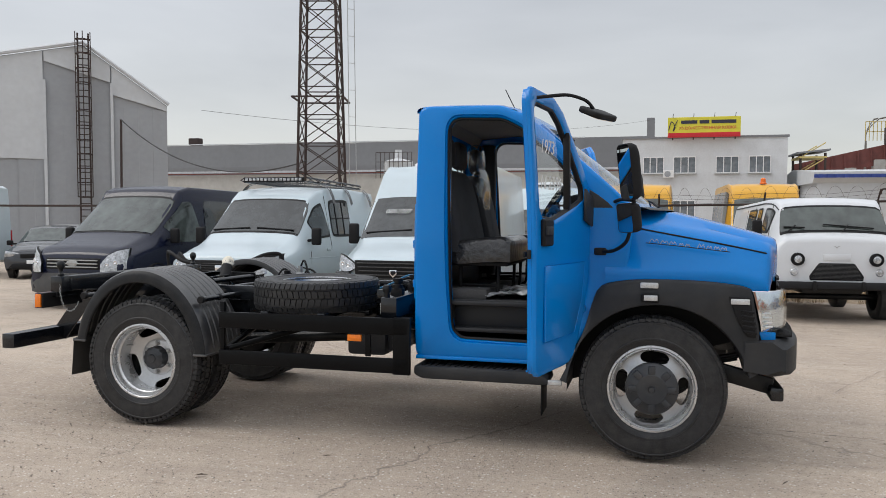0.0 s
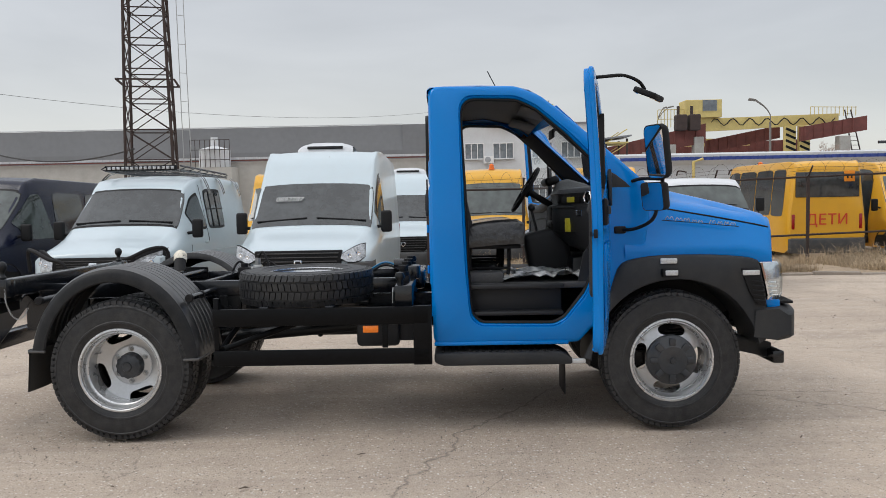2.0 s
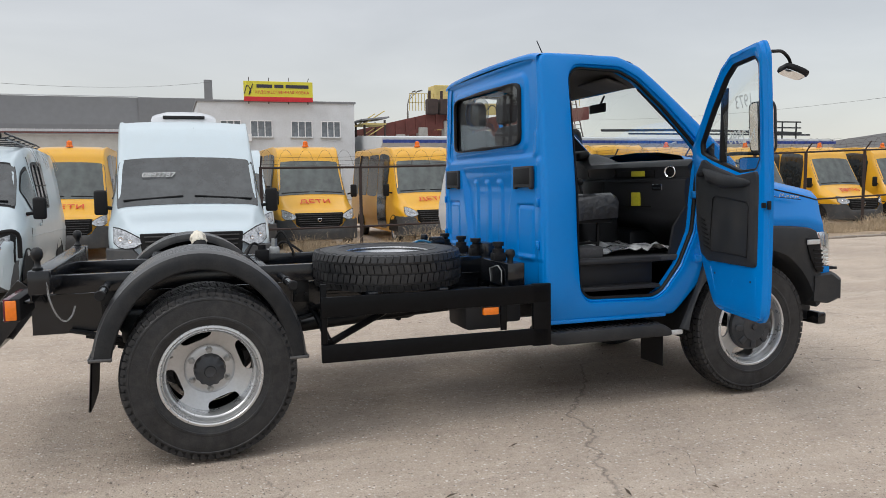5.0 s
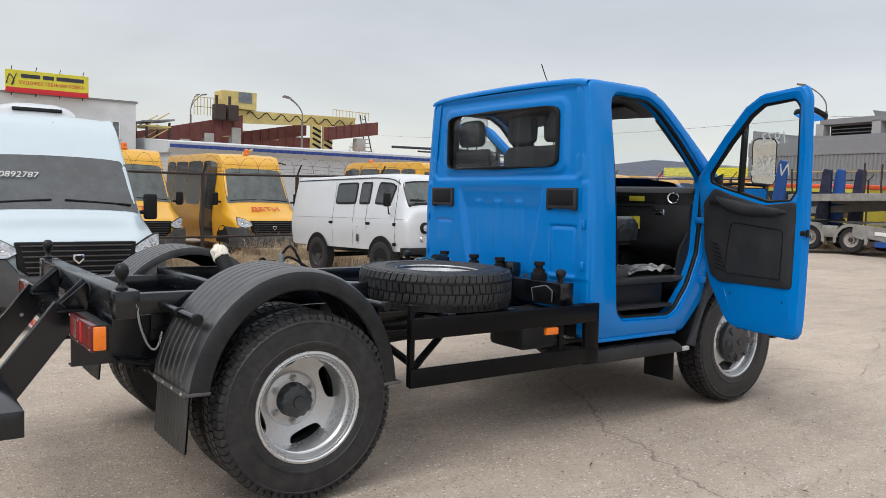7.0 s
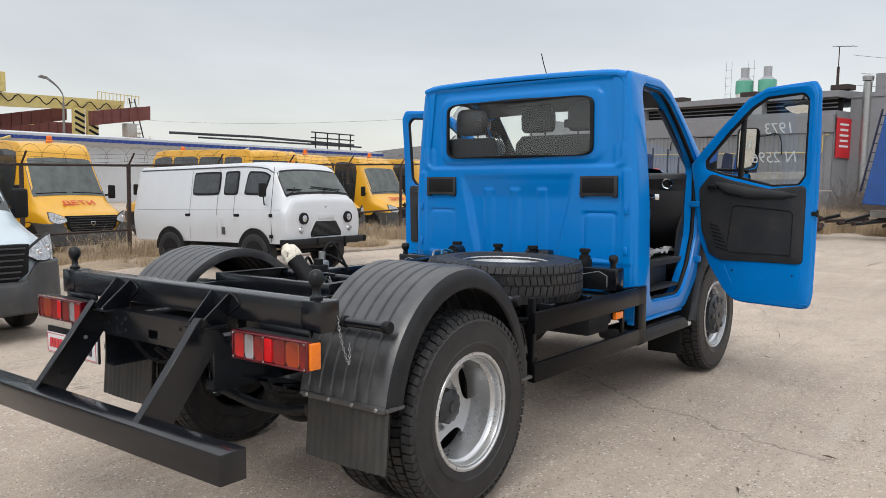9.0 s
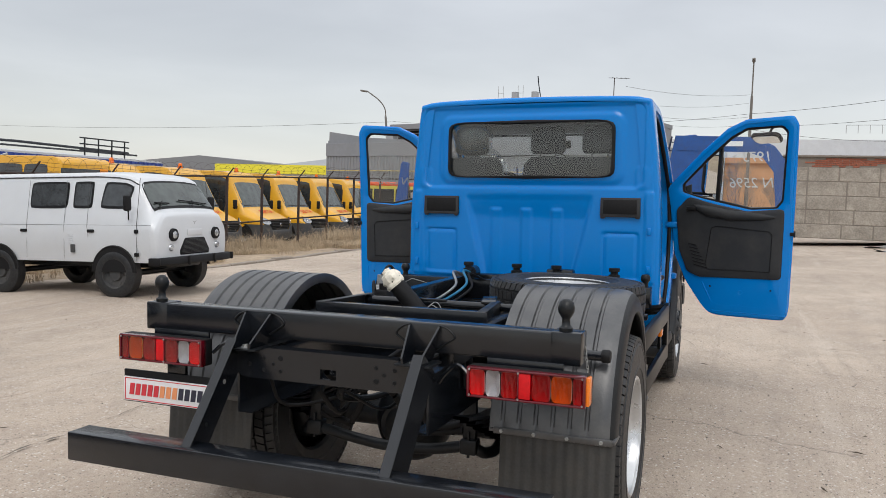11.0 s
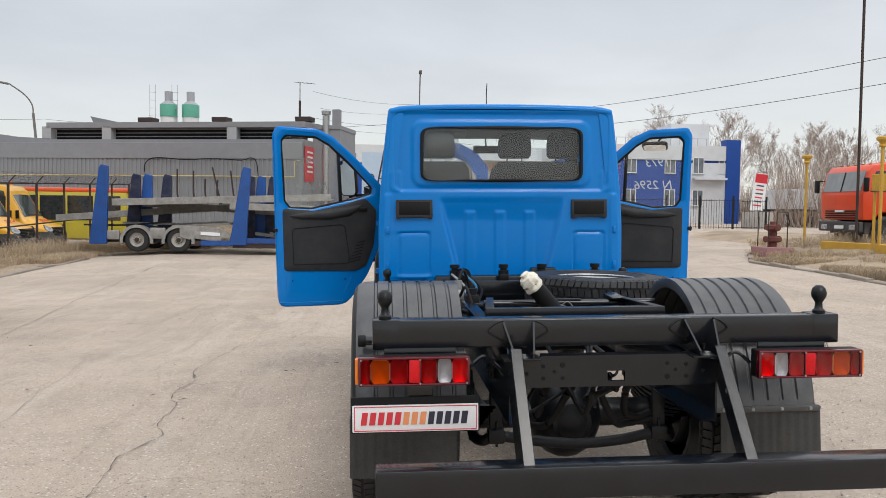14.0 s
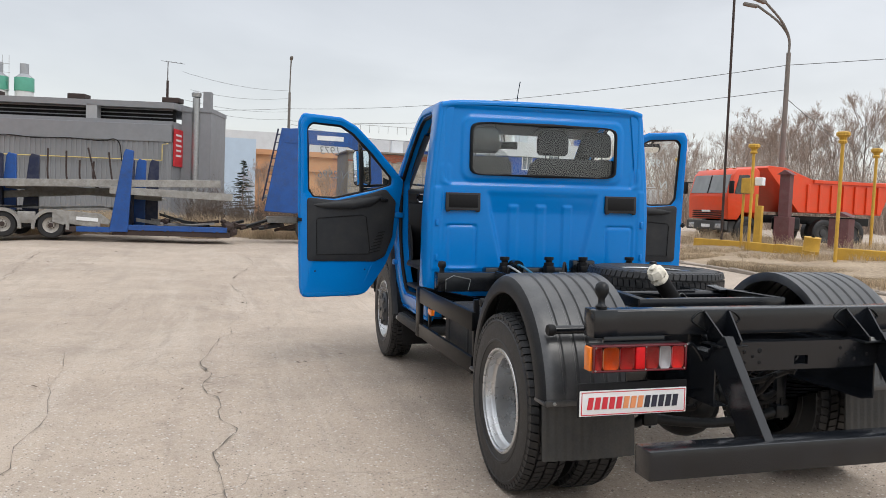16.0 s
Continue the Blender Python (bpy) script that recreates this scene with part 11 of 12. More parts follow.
lathe(bm, [(0.001, 0.0), (0.17, 0.0), (0.18, 0.02), (0.172, 0.05), (0.172, 0.22), (0.180, 0.24), (0.172, 0.26), (0.170, 0.50), (0.178, 0.53), (0.168, 0.54), (0.001, 0.53)], 24, pose(0, 0, 0, 90))
part("shell", bm, M_YPOST, drum, "", 40)
bm = B()
lathe(bm, [(0.001, 0.05), (0.035, 0.05), (0.04, 0.0)], 10, pose(0.02, -0.03, 0.535, 90))
part("cap", bm, M_BLACK, drum, "", 40)

# ---- street lamps and cables ----
def street_lamp(x, y, h, z0, yaw, arms=1, lean=0.0, reach=2.2):
    g = thing("street_lamp", "tall concrete street lamp with curved steel arms", "street lamp", pose(x, y, z0, 0, lean, yaw), "street lamps")
    bm = B()
    tube(bm, [(0, 0, -0.2), (0, 0, h * 0.82)], 0.125, 10, True, 0.08)
    part("post", bm, M_POLE, g, "", 40)
    for k in range(arms):
        r = Matrix.Rotation(radians(28 * k), 3, "Z")
        bm = B()
        tube(bm, smooth_path([r @ Vector(p) for p in ((0, 0, h * 0.80), (0.02, 0, h * 0.88), (reach * 0.35, 0, h * 0.95), (reach, 0, h * 1.02))], 5), 0.045, 7)
        part("arm", bm, M_POLE, g, "", 40)
        bm = B()
        box(bm, r @ Vector((reach + 0.25, 0, h * 1.02 + 0.02)), (0.55, 0.20, 0.13), r.to_4x4() @ pose(0, 0, 0, 0, -12), 0.05)
        part("lantern", bm, M_POLE, g, "", 40)


street_lamp(21.1, -17.4, 8.6, 0.6, 65, 2, 0, 1.2)
street_lamp(50.4, -1.5, 10.6, 0.0, 180, 1, 0, 0.5)
street_lamp(50.5, 23.4, 9.6, -0.3, 120, 1, 5, 1.25)
street_lamp(28, 58, 9.0, -0.4, 150, 2, 0, 1.2)
street_lamp(21, 66, 9.4, -0.4, 20, 2, 0, 1.2)
street_lamp(60, -16.6, 8.6, 0.6, 0, 1, 0, 0.8)


def cable(name, a, b_, sag, r=0.013):
    a, b_ = Vector(a), Vector(b_)
    bm = B()
    tube(bm, [a.lerp(b_, t) - Vector((0, 0, sag * 4 * t * (1 - t))) for t in [k / 20 for k in range(21)]], r, 4)
    return tagged(part(name, bm, M_WIRE, None, "", 0), "thin dark overhead cable strung between poles", "cable")


cable("overhead_cable", (21.1, -17.4, 7.2), (50.4, -1.5, 7.6), 0.5)
cable("overhead_cable", (21.1, -17.4, 7.2), (-6, -34, 8.5), 0.6)
cable("overhead_cable", (21.1, -17.4, 6.3), (50.4, -1.5, 6.8), 0.6)
cable("overhead_cable", (21.1, -17.4, 6.0), (60, -60, 8.0), 0.6)
for z0, z1, dy in ((6.9, 6.1, 0.0), (7.4, 6.5, 0.3), (8.3, 7.0, -0.2), (8.8, 7.9, 0.2)):
    cable("overhead_cable", (50.4, -1.5, z0), (39.6, 4.6 + dy, z1), 0.25, 0.009)
cable("overhead_cable", (50.4, -1.5, 7.6), (50.5, 23.4, 7.2), 0.6)
cable("overhead_cable", (50.4, -1.5, 6.6), (60, -16, 7.0), 0.5)
cable("overhead_cable", (50.5, 23.4, 7.2), (60, 100, 9.2), 0.9)
cable("overhead_cable", (-21, 34, 7.2), (4.2, 79.5, 11.0), 1.2)

# ---- wire fence along the buses ----
fence = thing("yard_fence", "rusty post and rail fence with barbed wire", "fence", pose(0, 0, 0))
FX = [1.72, 3.95, 6.15, 8.4, 10.6, 12.8, 15.1, 16.9, 19.1, 21.1, 23.2, 25.6, 28.3, 31.0, 33.5]


def fence_y(x):
    return 12.0 + 0.02 * x


def fence_top(x):
    return 1.72 + 0.028 * max(0, x - 5)


for x in FX:
    bm = B()
    y = fence_y(x)
    box(bm, (x, y, (fence_top(x) + gz(x, y)) / 2), (0.065, 0.065, fence_top(x) - gz(x, y) + 0.05), None, 0.008)
    tube(bm, [(x, y, fence_top(x)), (x, y - 0.22, fence_top(x) + 0.25)], 0.02, 5)
    part("post", bm, M_RUST, fence, "", 0)
for a, b_ in zip(FX, FX[1:]):
    for dz in (0.0, -1.35):
        bm = B()
        tube(bm, [(a, fence_y(a), fence_top(a) + dz), (b_, fence_y(b_), fence_top(b_) + dz)], 0.026, 6)
        part("rail", bm, M_RUST, fence, "", 0)
    bm = B()
    for q in range(3):
        tube(bm, [(a, fence_y(a) - 0.08 * q, fence_top(a) + 0.08 * (q + 1)), ((a + b_) / 2, fence_y(a) - 0.08 * q, fence_top(a) + 0.08 * (q + 1) - 0.03), (b_, fence_y(b_) - 0.08 * q, fence_top(b_) + 0.08 * (q + 1))], 0.004, 4)
    n_c = int((b_ - a) / 0.035)
    tube(bm, [(a + (b_ - a) * k / n_c, fence_y(a) - 0.15 + 0.22 * math.cos(k * 0.52), fence_top(a) + 0.22 + 0.17 * math.sin(k * 0.52)) for k in range(n_c)], 0.003, 3)
    part("barbed_wire", bm, M_RUST, fence, "", 0)
fence2 = thing("yard_fence", "dark steel rail fence at the far side", "fence", pose(0, 0, 0))
for a, b_ in zip((-26, -20, -14, -8.6), (-20, -14, -8.6, -7.4)):
    bm = B()
    y = 11.3
    box(bm, (a, y, 0.6), (0.10, 0.10, 2.3), None, 0.01)
    tube(bm, [(a, y, 1.72), (a - 0.1, y - 0.3, 2.1)], 0.025, 5)
    part("post", bm, M_RUST, fence2, "", 0)
    bm = B()
    tube(bm, [(a, y, 1.70), (b_, y, 1.70)], 0.03, 6)
    part("rail", bm, M_RUST, fence2, "", 0)


# ---- dry grass, kerbs, bare trees ----
M_STRAW = mat("dry_grass", (0.44, 0.345, 0.235), 0.95, var=0.35, scale=1.2, fine=30, island=0.35)
M_VERGE = mat("littered_verge_soil", (0.20, 0.150, 0.105), 0.98, scale=0.8, fine=14, bump=1.5, col2=(0.46, 0.36, 0.25))
M_TWIG = mat("bare_twigs", (0.36, 0.275, 0.225), 0.9, var=0.2, scale=3)
# grey-brown bark, paled to put distance haze into the trees' colour
M_BARK = mat("haze_paled_bark", (0.27, 0.235, 0.21), 0.95, var=0.25, scale=5, fine=40, bump=0.8)
M_FIR = mat("dark_fir_needles", (0.045, 0.068, 0.044), 0.9, var=0.3, island=0.4)


def verge(name, edge, far, label, lift=0.05):
    """A low bank between a ragged near edge and a far edge: lists of (x, y)."""
    bm = B()
    n, k = 160, 10
    def along(pl, t):
        L = [0]
        for a, b_ in zip(pl, pl[1:]):
            L.append(L[-1] + math.hypot(b_[0] - a[0], b_[1] - a[1]))
        d = L[-1] * t
        for i in range(len(pl) - 1):
            if d <= L[i + 1] + 1e-9:
                f = (d - L[i]) / max(1e-9, L[i + 1] - L[i])
                return pl[i][0] + (pl[i + 1][0] - pl[i][0]) * f, pl[i][1] + (pl[i + 1][1] - pl[i][1]) * f
        return pl[-1]
    rows = []
    for i in range(n + 1):
        a, b_ = along(edge, i / n), along(far, i / n)
        r = []
        for j in range(k + 1):
            f = j / k
            x, y = a[0] + (b_[0] - a[0]) * f, a[1] + (b_[1] - a[1]) * f
            if j == 0:
                w = 0.22 * noise.noise(Vector((x * 1.3, y * 1.3, 3)))
                x, y = x + w, y + w
            r.append((x, y, gz(x, y) + (-0.03 if j == 0 else lift * min(1, j / 2) + 0.05 * noise.noise(Vector((x * 0.9, y * 0.9, 7))) + 0.02)))
        rows.append(r)
    quads(bm, rows)
    tagged(part(name, bm, M_VERGE, None, "", 60), label, "ground", kind="structure")


def tufts(name, spots, count, seed, hmin, hmax, label):
    rnd = random.Random(seed)
    vs, fs = [], []
    for _ in range(count):
        (x0, y0), (x1, y1), dens = rnd.choice(spots)
        x, y = rnd.uniform(x0, x1), rnd.uniform(y0, y1)
        if noise.noise(Vector((x * 0.55, y * 0.55, seed))) < -0.15 + 0.3 * (1 - dens):
            continue
        z = gz(x, y) + 0.05
        h = rnd.uniform(hmin, hmax) * (0.6 + 0.8 * max(0, noise.noise(Vector((x * 0.4, y * 0.4, seed + 5)))+0.4))
        if 8 < x < 18.5 and -12.6 < y < -9:
            h *= 0.45
        for b_ in range(rnd.randint(6, 11)):
            a = rnd.uniform(0, 6.283)
            w = rnd.uniform(0.002, 0.005)
            px, py = x + rnd.uniform(-0.06, 0.06), y + rnd.uniform(-0.06, 0.06)
            lx, ly = rnd.uniform(-0.8, 0.8) * h, rnd.uniform(-0.8, 0.8) * h
            hh = h * rnd.uniform(0.6, 1.1)
            i = len(vs)
            wx, wy = w * math.cos(a), w * math.sin(a)
            mx, my, mz = px + lx * 0.4, py + ly * 0.4, z + hh * 0.65
            vs += [(px - wx, py - wy, z - 0.06), (px + wx, py + wy, z - 0.06), (mx + wx * 0.8, my + wy * 0.8, mz), (mx - wx * 0.8, my - wy * 0.8, mz), (px + lx, py + ly, z + hh * rnd.uniform(0.45, 1.05))]
            fs += [(i, i + 1, i + 2, i + 3), (i + 3, i + 2, i + 4)]
    me = bpy.data.meshes.new(name)
    me.from_pydata(vs, [], fs)
    me.materials.append(M_STRAW)
    tagged(new(name, me), label, "grass", kind="stuff")


verge("verge", [(2.2, 9.6), (6.8, 10.6), (9.0, 9.7), (12.3, 9.5), (16, 9.8), (21.2, 10.2), (24, 12.0), (34, 13.2)], [(2.2, 14.2), (6.8, 14.2), (9, 14.2), (12, 14.2), (16, 14.3), (22, 14.4), (28, 14.6), (36, 15)], "strip of dry grass and soil along the fence")
tufts("dry_grass", [((2.4, 10.2), (34, 14.4), 0.9), ((2.4, 11.4), (34, 13.0), 1.0), ((8.5, 10.0), (22, 11.5), 0.6)], 20000, 3, 0.08, 0.28, "dry straw-coloured grass along the fence")
tufts("tall_dry_weeds", [((2.4, 11.6), (34, 12.9), 1.0)], 2600, 8, 0.35, 0.75, "tall dry weeds at the fence")
verge("verge", [(30, -12.6), (24, -12.2), (20.4, -10.8), (17.5, -9.6), (15.6, -8.7), (12.5, -8.7), (9.2, -8.4), (4, -8.6), (-2, -9.4), (-12, -11)], [(34, -16), (30, -19), (26, -21), (22, -22), (20, -22.5), (16, -23), (10, -24), (4, -24), (-4, -24), (-14, -24)], "bank of dry grass by the yard entrance", 0.10)
tufts("dry_grass", [((4, -18), (24, -12.0), 0.9), ((6, -14), (16.0, -8.8), 1.0), ((8, -10.6), (16.5, -8.7), 0.8), ((-6, -20), (10, -10), 0.6)], 34000, 4, 0.04, 0.19, "dry straw-coloured grass on the bank")
tufts("tall_dry_weeds", [((9, -16), (22, -11.6), 1.0), ((12, -12.5), (18, -9.5), 0.8)], 3600, 9, 0.2, 0.62, "tall dry weeds on the bank")
tufts("dry_grass", [((26, -1), (37.5, 12), 1.0)], 14000, 6, 0.3, 0.9, "tall dry grass behind the trailers")

def thicket(area, count, seed, hmax, label):
    """Leafless brown shoots rising in clumps."""
    rnd = random.Random(seed)
    vs, fs = [], []
    (x0, y0), (x1, y1) = area
    for _ in range(count):
        x, y = rnd.uniform(x0, x1), rnd.uniform(y0, y1)
        k = noise.noise(Vector((x * 0.5, y * 0.5, seed))) + 0.35
        if k < rnd.uniform(0, 0.5):
            continue
        p = Vector((x, y, gz(x, y)))
        h = hmax * rnd.uniform(0.3, 1.0) * min(1.0, 0.4 + k)
        d = Vector((rnd.gauss(0, 0.25), rnd.gauss(0, 0.25), 1)).normalized()
        for q in range(4):
            L = h * (0.4 if q == 0 else rnd.uniform(0.2, 0.45))
            w = d.orthogonal().normalized() * (0.008 if q == 0 else 0.005)
            i = len(vs)
            vs += [tuple(p - w), tuple(p + w), tuple(p + d * L)]
            fs.append((i, i + 1, i + 2))
            p = p + d * L * rnd.uniform(0.5, 1.0)
            d = (d + Vector((rnd.gauss(0, 0.4), rnd.gauss(0, 0.4), 0.1))).normalized()
    me = bpy.data.meshes.new("brown_thicket")
    me.from_pydata(vs, [], fs)
    me.materials.append(mat("brown_shoots", (0.105, 0.078, 0.060), 0.95, var=0.2, island=0.5))
    tagged(new("brown_thicket", me), label, "scrub", kind="stuff")


thicket(((28.5, -2.0), (39, 4.2)), 7000, 12, 2.3, "leafless brown scrub behind the trailers")
# kerb stones
M_KERB = mat("dirty_kerb_concrete", (0.30, 0.26, 0.22), 0.95, var=0.25, scale=2.5, fine=40, bump=0.8, dirt=0.6, dirt_col=(0.17, 0.13, 0.10))
def kerb(pts, label):
    kb = thing("kerb", label, "kerb", None, "", "structure")
    for (xa, ya), (xb, yb) in zip(pts, pts[1:]):
        L = math.hypot(xb - xa, yb - ya)
        n = max(1, round(L / 1.0))
        for k in range(n):
            f = (k + 0.5) / n
            x, y = xa + (xb - xa) * f, ya + (yb - ya) * f
            bm = B()
            box(bm, (0, 0, 0), (L / n - 0.02, 0.15, 0.22), None, 0.015, 1)
            part("kerb_stone", bm, M_KERB, kb, "", 0, pose(x, y, gz(x, y) - 0.06 + 0.022 * math.sin(k * 2.1), 0, 1.5 * math.sin(k * 1.7), math.degrees(math.atan2(yb - ya, xb - xa)) + 1.2 * math.sin(k * 3.3)))


kerb([(8.6, 9.6), (12.3, 9.42), (16, 9.72), (21.2, 10.1)], "row of worn grey kerb stones by the fence")
kerb([(18.4, -9.9), (15.6, -8.6), (12.5, -8.6), (9.2, -8.3), (4, -8.5)], "row of worn grey kerb stones by the bank")


def bare_tree(name, seed, h, label, spread=0.55):
    rnd = random.Random(seed)
    t = thing(name, label, "tree", None, "bare trees")
    bmT, limbs = B(), []
    trunk = [Vector((0, 0, -0.3))]
    for k in range(6):
        trunk.append(trunk[-1] + Vector((rnd.uniform(-0.05, 0.05) * h * 0.3, rnd.uniform(-0.05, 0.05) * h * 0.3, h * 0.14)))
    tube(bmT, smooth_path(trunk, 3), h * 0.010, 7, True, h * 0.003)
    part("trunk", bmT, M_BARK, t, "", 60)
    bmL = B()
    vs, fs = [], []

    def twig(p, d, L, r):
        q = p + d * L
        s1 = d.orthogonal().normalized() * r
        s2 = d.cross(s1).normalized() * r
        i = len(vs)
        vs.extend([p + s1, p - 0.5 * s1 + 0.87 * s2, p - 0.5 * s1 - 0.87 * s2, q])
        fs.extend([(i, i + 1, i + 3), (i + 1, i + 2, i + 3), (i + 2, i, i + 3)])
        return q

    def grow_limb(p, d, L, r, depth):
        mid = p + d * L * 0.5 + Vector((rnd.uniform(-0.06, 0.06), rnd.uniform(-0.06, 0.06), rnd.uniform(0, 0.06))) * L
        end = p + d * L + Vector((0, 0, 0.10 * L))
        if depth < 2:
            tube(bmL, [p, mid, end], r, 5, False, r * 0.5)
        else:
            twig(p, (mid - p).normalized(), (mid - p).length * 1.05, r)
            twig(mid, (end - mid).normalized(), (end - mid).length, r * 0.7)
        if depth >= 4:
            for k in range(3):
                nd = (d + Vector((rnd.uniform(-1, 1), rnd.uniform(-1, 1), rnd.uniform(-0.3, 1.0))) * 0.7).normalized()
                twig(mid if k == 0 else end, nd, L * rnd.uniform(0.5, 0.9), r * 0.7)
            return
        for k in range(4 if depth < 3 else 5):
            f = rnd.uniform(0.25, 1.0)
            b0 = p.lerp(mid, f * 2) if f < 0.5 else mid.lerp(end, f * 2 - 1)
            nd = (d + Vector((rnd.uniform(-1, 1), rnd.uniform(-1, 1), rnd.uniform(-0.2, 0.9))) * spread * 1.3).normalized()
            grow_limb(b0, nd, L * rnd.uniform(0.42, 0.66), max(0.0062, r * 0.5), depth + 1)

    for k in range(16):
        f = 0.22 + 0.76 * k / 15
        i = min(int(f * 6), 5)
        p = trunk[i].lerp(trunk[i + 1], f * 6 - i)
        a = rnd.uniform(0, 6.283)
        d = Vector((math.cos(a) * spread, math.sin(a) * spread, 0.75)).normalized()
        grow_limb(p, d, h * (0.40 - 0.24 * f), h * 0.0023, 0)
    part("limb", bmL, M_BARK, t, "", 60)
    me = bpy.data.meshes.new("twig_crown")
    me.from_pydata([tuple(v) for v in vs], [], fs)
    me.materials.append(M_TWIG)
    o = new("twig_crown", me)
    o.parent = t
    o["kind"] = "stuff"
    return t


TREES = [bare_tree("bare_tree", 1, 10.0, "leafless grey-brown tree with a rounded twiggy crown", 0.75), bare_tree("bare_tree", 2, 10.0, "leafless slender birch with fine upright twigs", 0.42), bare_tree("bare_tree", 3, 10.0, "leafless spreading tree at the yard's edge", 0.6)]
TPOS = [(92, -34, 15.5, 0), (94, -43, 15.5, 2), (88, -50, 13, 0), (60, -38, 9.0, 1), (57, -42, 9.6, 2), (56, -46, 11.5, 1), (58, -50, 12.5, 1), (54, -52, 13.5, 1), (52, -55, 13.0, 0), (52, -58, 12.0, 1), (48, -60, 12.5, 1), (44, -62, 13.5, 2), (60, -46, 10, 2), (66, -40, 10.5, 0), (70, -36, 10, 2), (40, -60, 12, 0), (36, -58, 11.5, 1), (46, -52, 10, 1), (30, -60, 12, 2), (62, -56, 13, 0),
        (44, -1.0, 4.2, 1), (47, 0.5, 3.8, 2), (56, 29, 6.5, 1), (29, 50, 5.0, 2), (118, -38, 12, 0), (40, -3, 3.2, 1), (43, 3.6, 3.0, 0), (26, -52, 12, 1), (20, -58, 12, 0)]
for k, (x, y, h, kind) in enumerate(TPOS):
    h *= 0.87 if y < -30 else 1.0
    m = pose(x, y, gz(x, y) - 0.05, 0, 0, 77 * k) @ Matrix.Scale(h / 10.0, 4)
    c = copy_thing(TREES[kind], m)
    c.scale = (h / 10.0,) * 3
for k, t in enumerate(TREES):
    t.matrix_basis = pose(70 + 5 * k, -52 - 6 * k, 0.5) @ Matrix.Scale(1.2, 4)


# far belt of leafless scrub and thin birches behind the yard
vs, fs = [], []
rnd = random.Random(91)
for _ in range(65000):
    u = rnd.random()
    a = radians(-2 - 64 * u)
    r = rnd.uniform(66, 96) if a < radians(-28) else rnd.uniform(112, 135)
    x, y = -4 + r * math.cos(a), 2 + r * math.sin(a)
    big = 0.5 + 0.5 * noise.noise(Vector((x * 0.09, y * 0.09, 4)))
    top = 2.6 + (4.3 + 3.5 * u) * big
    p = Vector((x, y, gz(x, y) + rnd.uniform(-0.1, 1.0) * top * rnd.random() ** 0.5))
    h = rnd.uniform(0.8, 2.6) if rnd.random() < 0.9 else top * 0.9
    if h > 3:
        p.z = gz(x, y)
    d = Vector((rnd.gauss(0, 0.22), rnd.gauss(0, 0.22), 1)) * h
    t = rnd.uniform(0, 6.28)
    w = Vector((math.cos(t), math.sin(t), 0)) * (0.016 if h < 3 else 0.035)
    i = len(vs)
    vs += [tuple(p - w), tuple(p + w), tuple(p + d)]
    fs.append((i, i + 1, i + 2))
me = bpy.data.meshes.new("far_scrub")
me.from_pydata(vs, [], fs)
me.materials.append(mat("far_scrub_twigs", (0.335, 0.262, 0.215), 0.95, var=0.2, scale=0.3, island=0.35))
tagged(new("far_scrub", me), "belt of leafless grey-brown scrub and birches behind the yard", "scrub", kind="stuff")


def fir(x, y, h, seed):
    rnd = random.Random(seed)
    t = thing("fir_tree", "small dull green fir tree with open boughs", "tree", pose(x, y, gz(x, y)))
    bm = B()
    tube(bm, [(0, 0, 0), (0.04, 0, h * 0.5), (0, 0, h)], 0.06, 6, True, 0.008)
    part("trunk", bm, M_BARK, t, "", 40)
    vs, fs = [], []
    bmB = B()
    for k in range(120):
        z = h * (0.10 + 0.88 * rnd.random())
        reach = (h - z) * rnd.uniform(0.20, 0.44) + 0.08
        a = rnd.uniform(0, 6.283)
        tip = Vector((math.cos(a) * reach, math.sin(a) * reach, z - 0.10 * reach + rnd.uniform(-0.05, 0.2) * reach))
        root = Vector((0, 0, z))
        tube(bmB, [root, root.lerp(tip, 0.5) - Vector((0, 0, 0.05 * reach)), tip], 0.012, 4, False, 0.003)
        for q in range(int(60 + 190 * reach)):
            f = rnd.uniform(0.12, 1.0)
            p = root.lerp(tip, f) - Vector((0, 0, 0.2 * reach * f * (1 - f)))
            b2 = a + rnd.choice((-1, 1)) * rnd.uniform(0.3, 1.2)
            d = Vector((math.cos(b2), math.sin(b2), rnd.uniform(-0.35, 0.35))) * rnd.uniform(0.05, 0.16) * (1.2 - 0.6 * f)
            w = Vector((-math.sin(b2), math.cos(b2), rnd.uniform(-0.6, 0.6))) * 0.016
            i = len(vs)
            vs += [tuple(p - w), tuple(p + w), tuple(p + d)]
            fs.append((i, i + 1, i + 2))
    part("bough", bmB, M_BARK, t, "", 0)
    me = bpy.data.meshes.new("crown")
    me.from_pydata(vs, [], fs)
    me.materials.append(M_FIR)
    o = new("crown", me)
    o.parent = t
    o["kind"] = "stuff"


fir(40.5, 1.6, 3.6, 1)
fir(95, -47.9, 9.0, 2)

# long cracks and joints in the yard
M_CRACK = mat("open_crack_dirt", (0.145, 0.125, 0.105), 0.98, var=0.3, scale=4, fine=40)


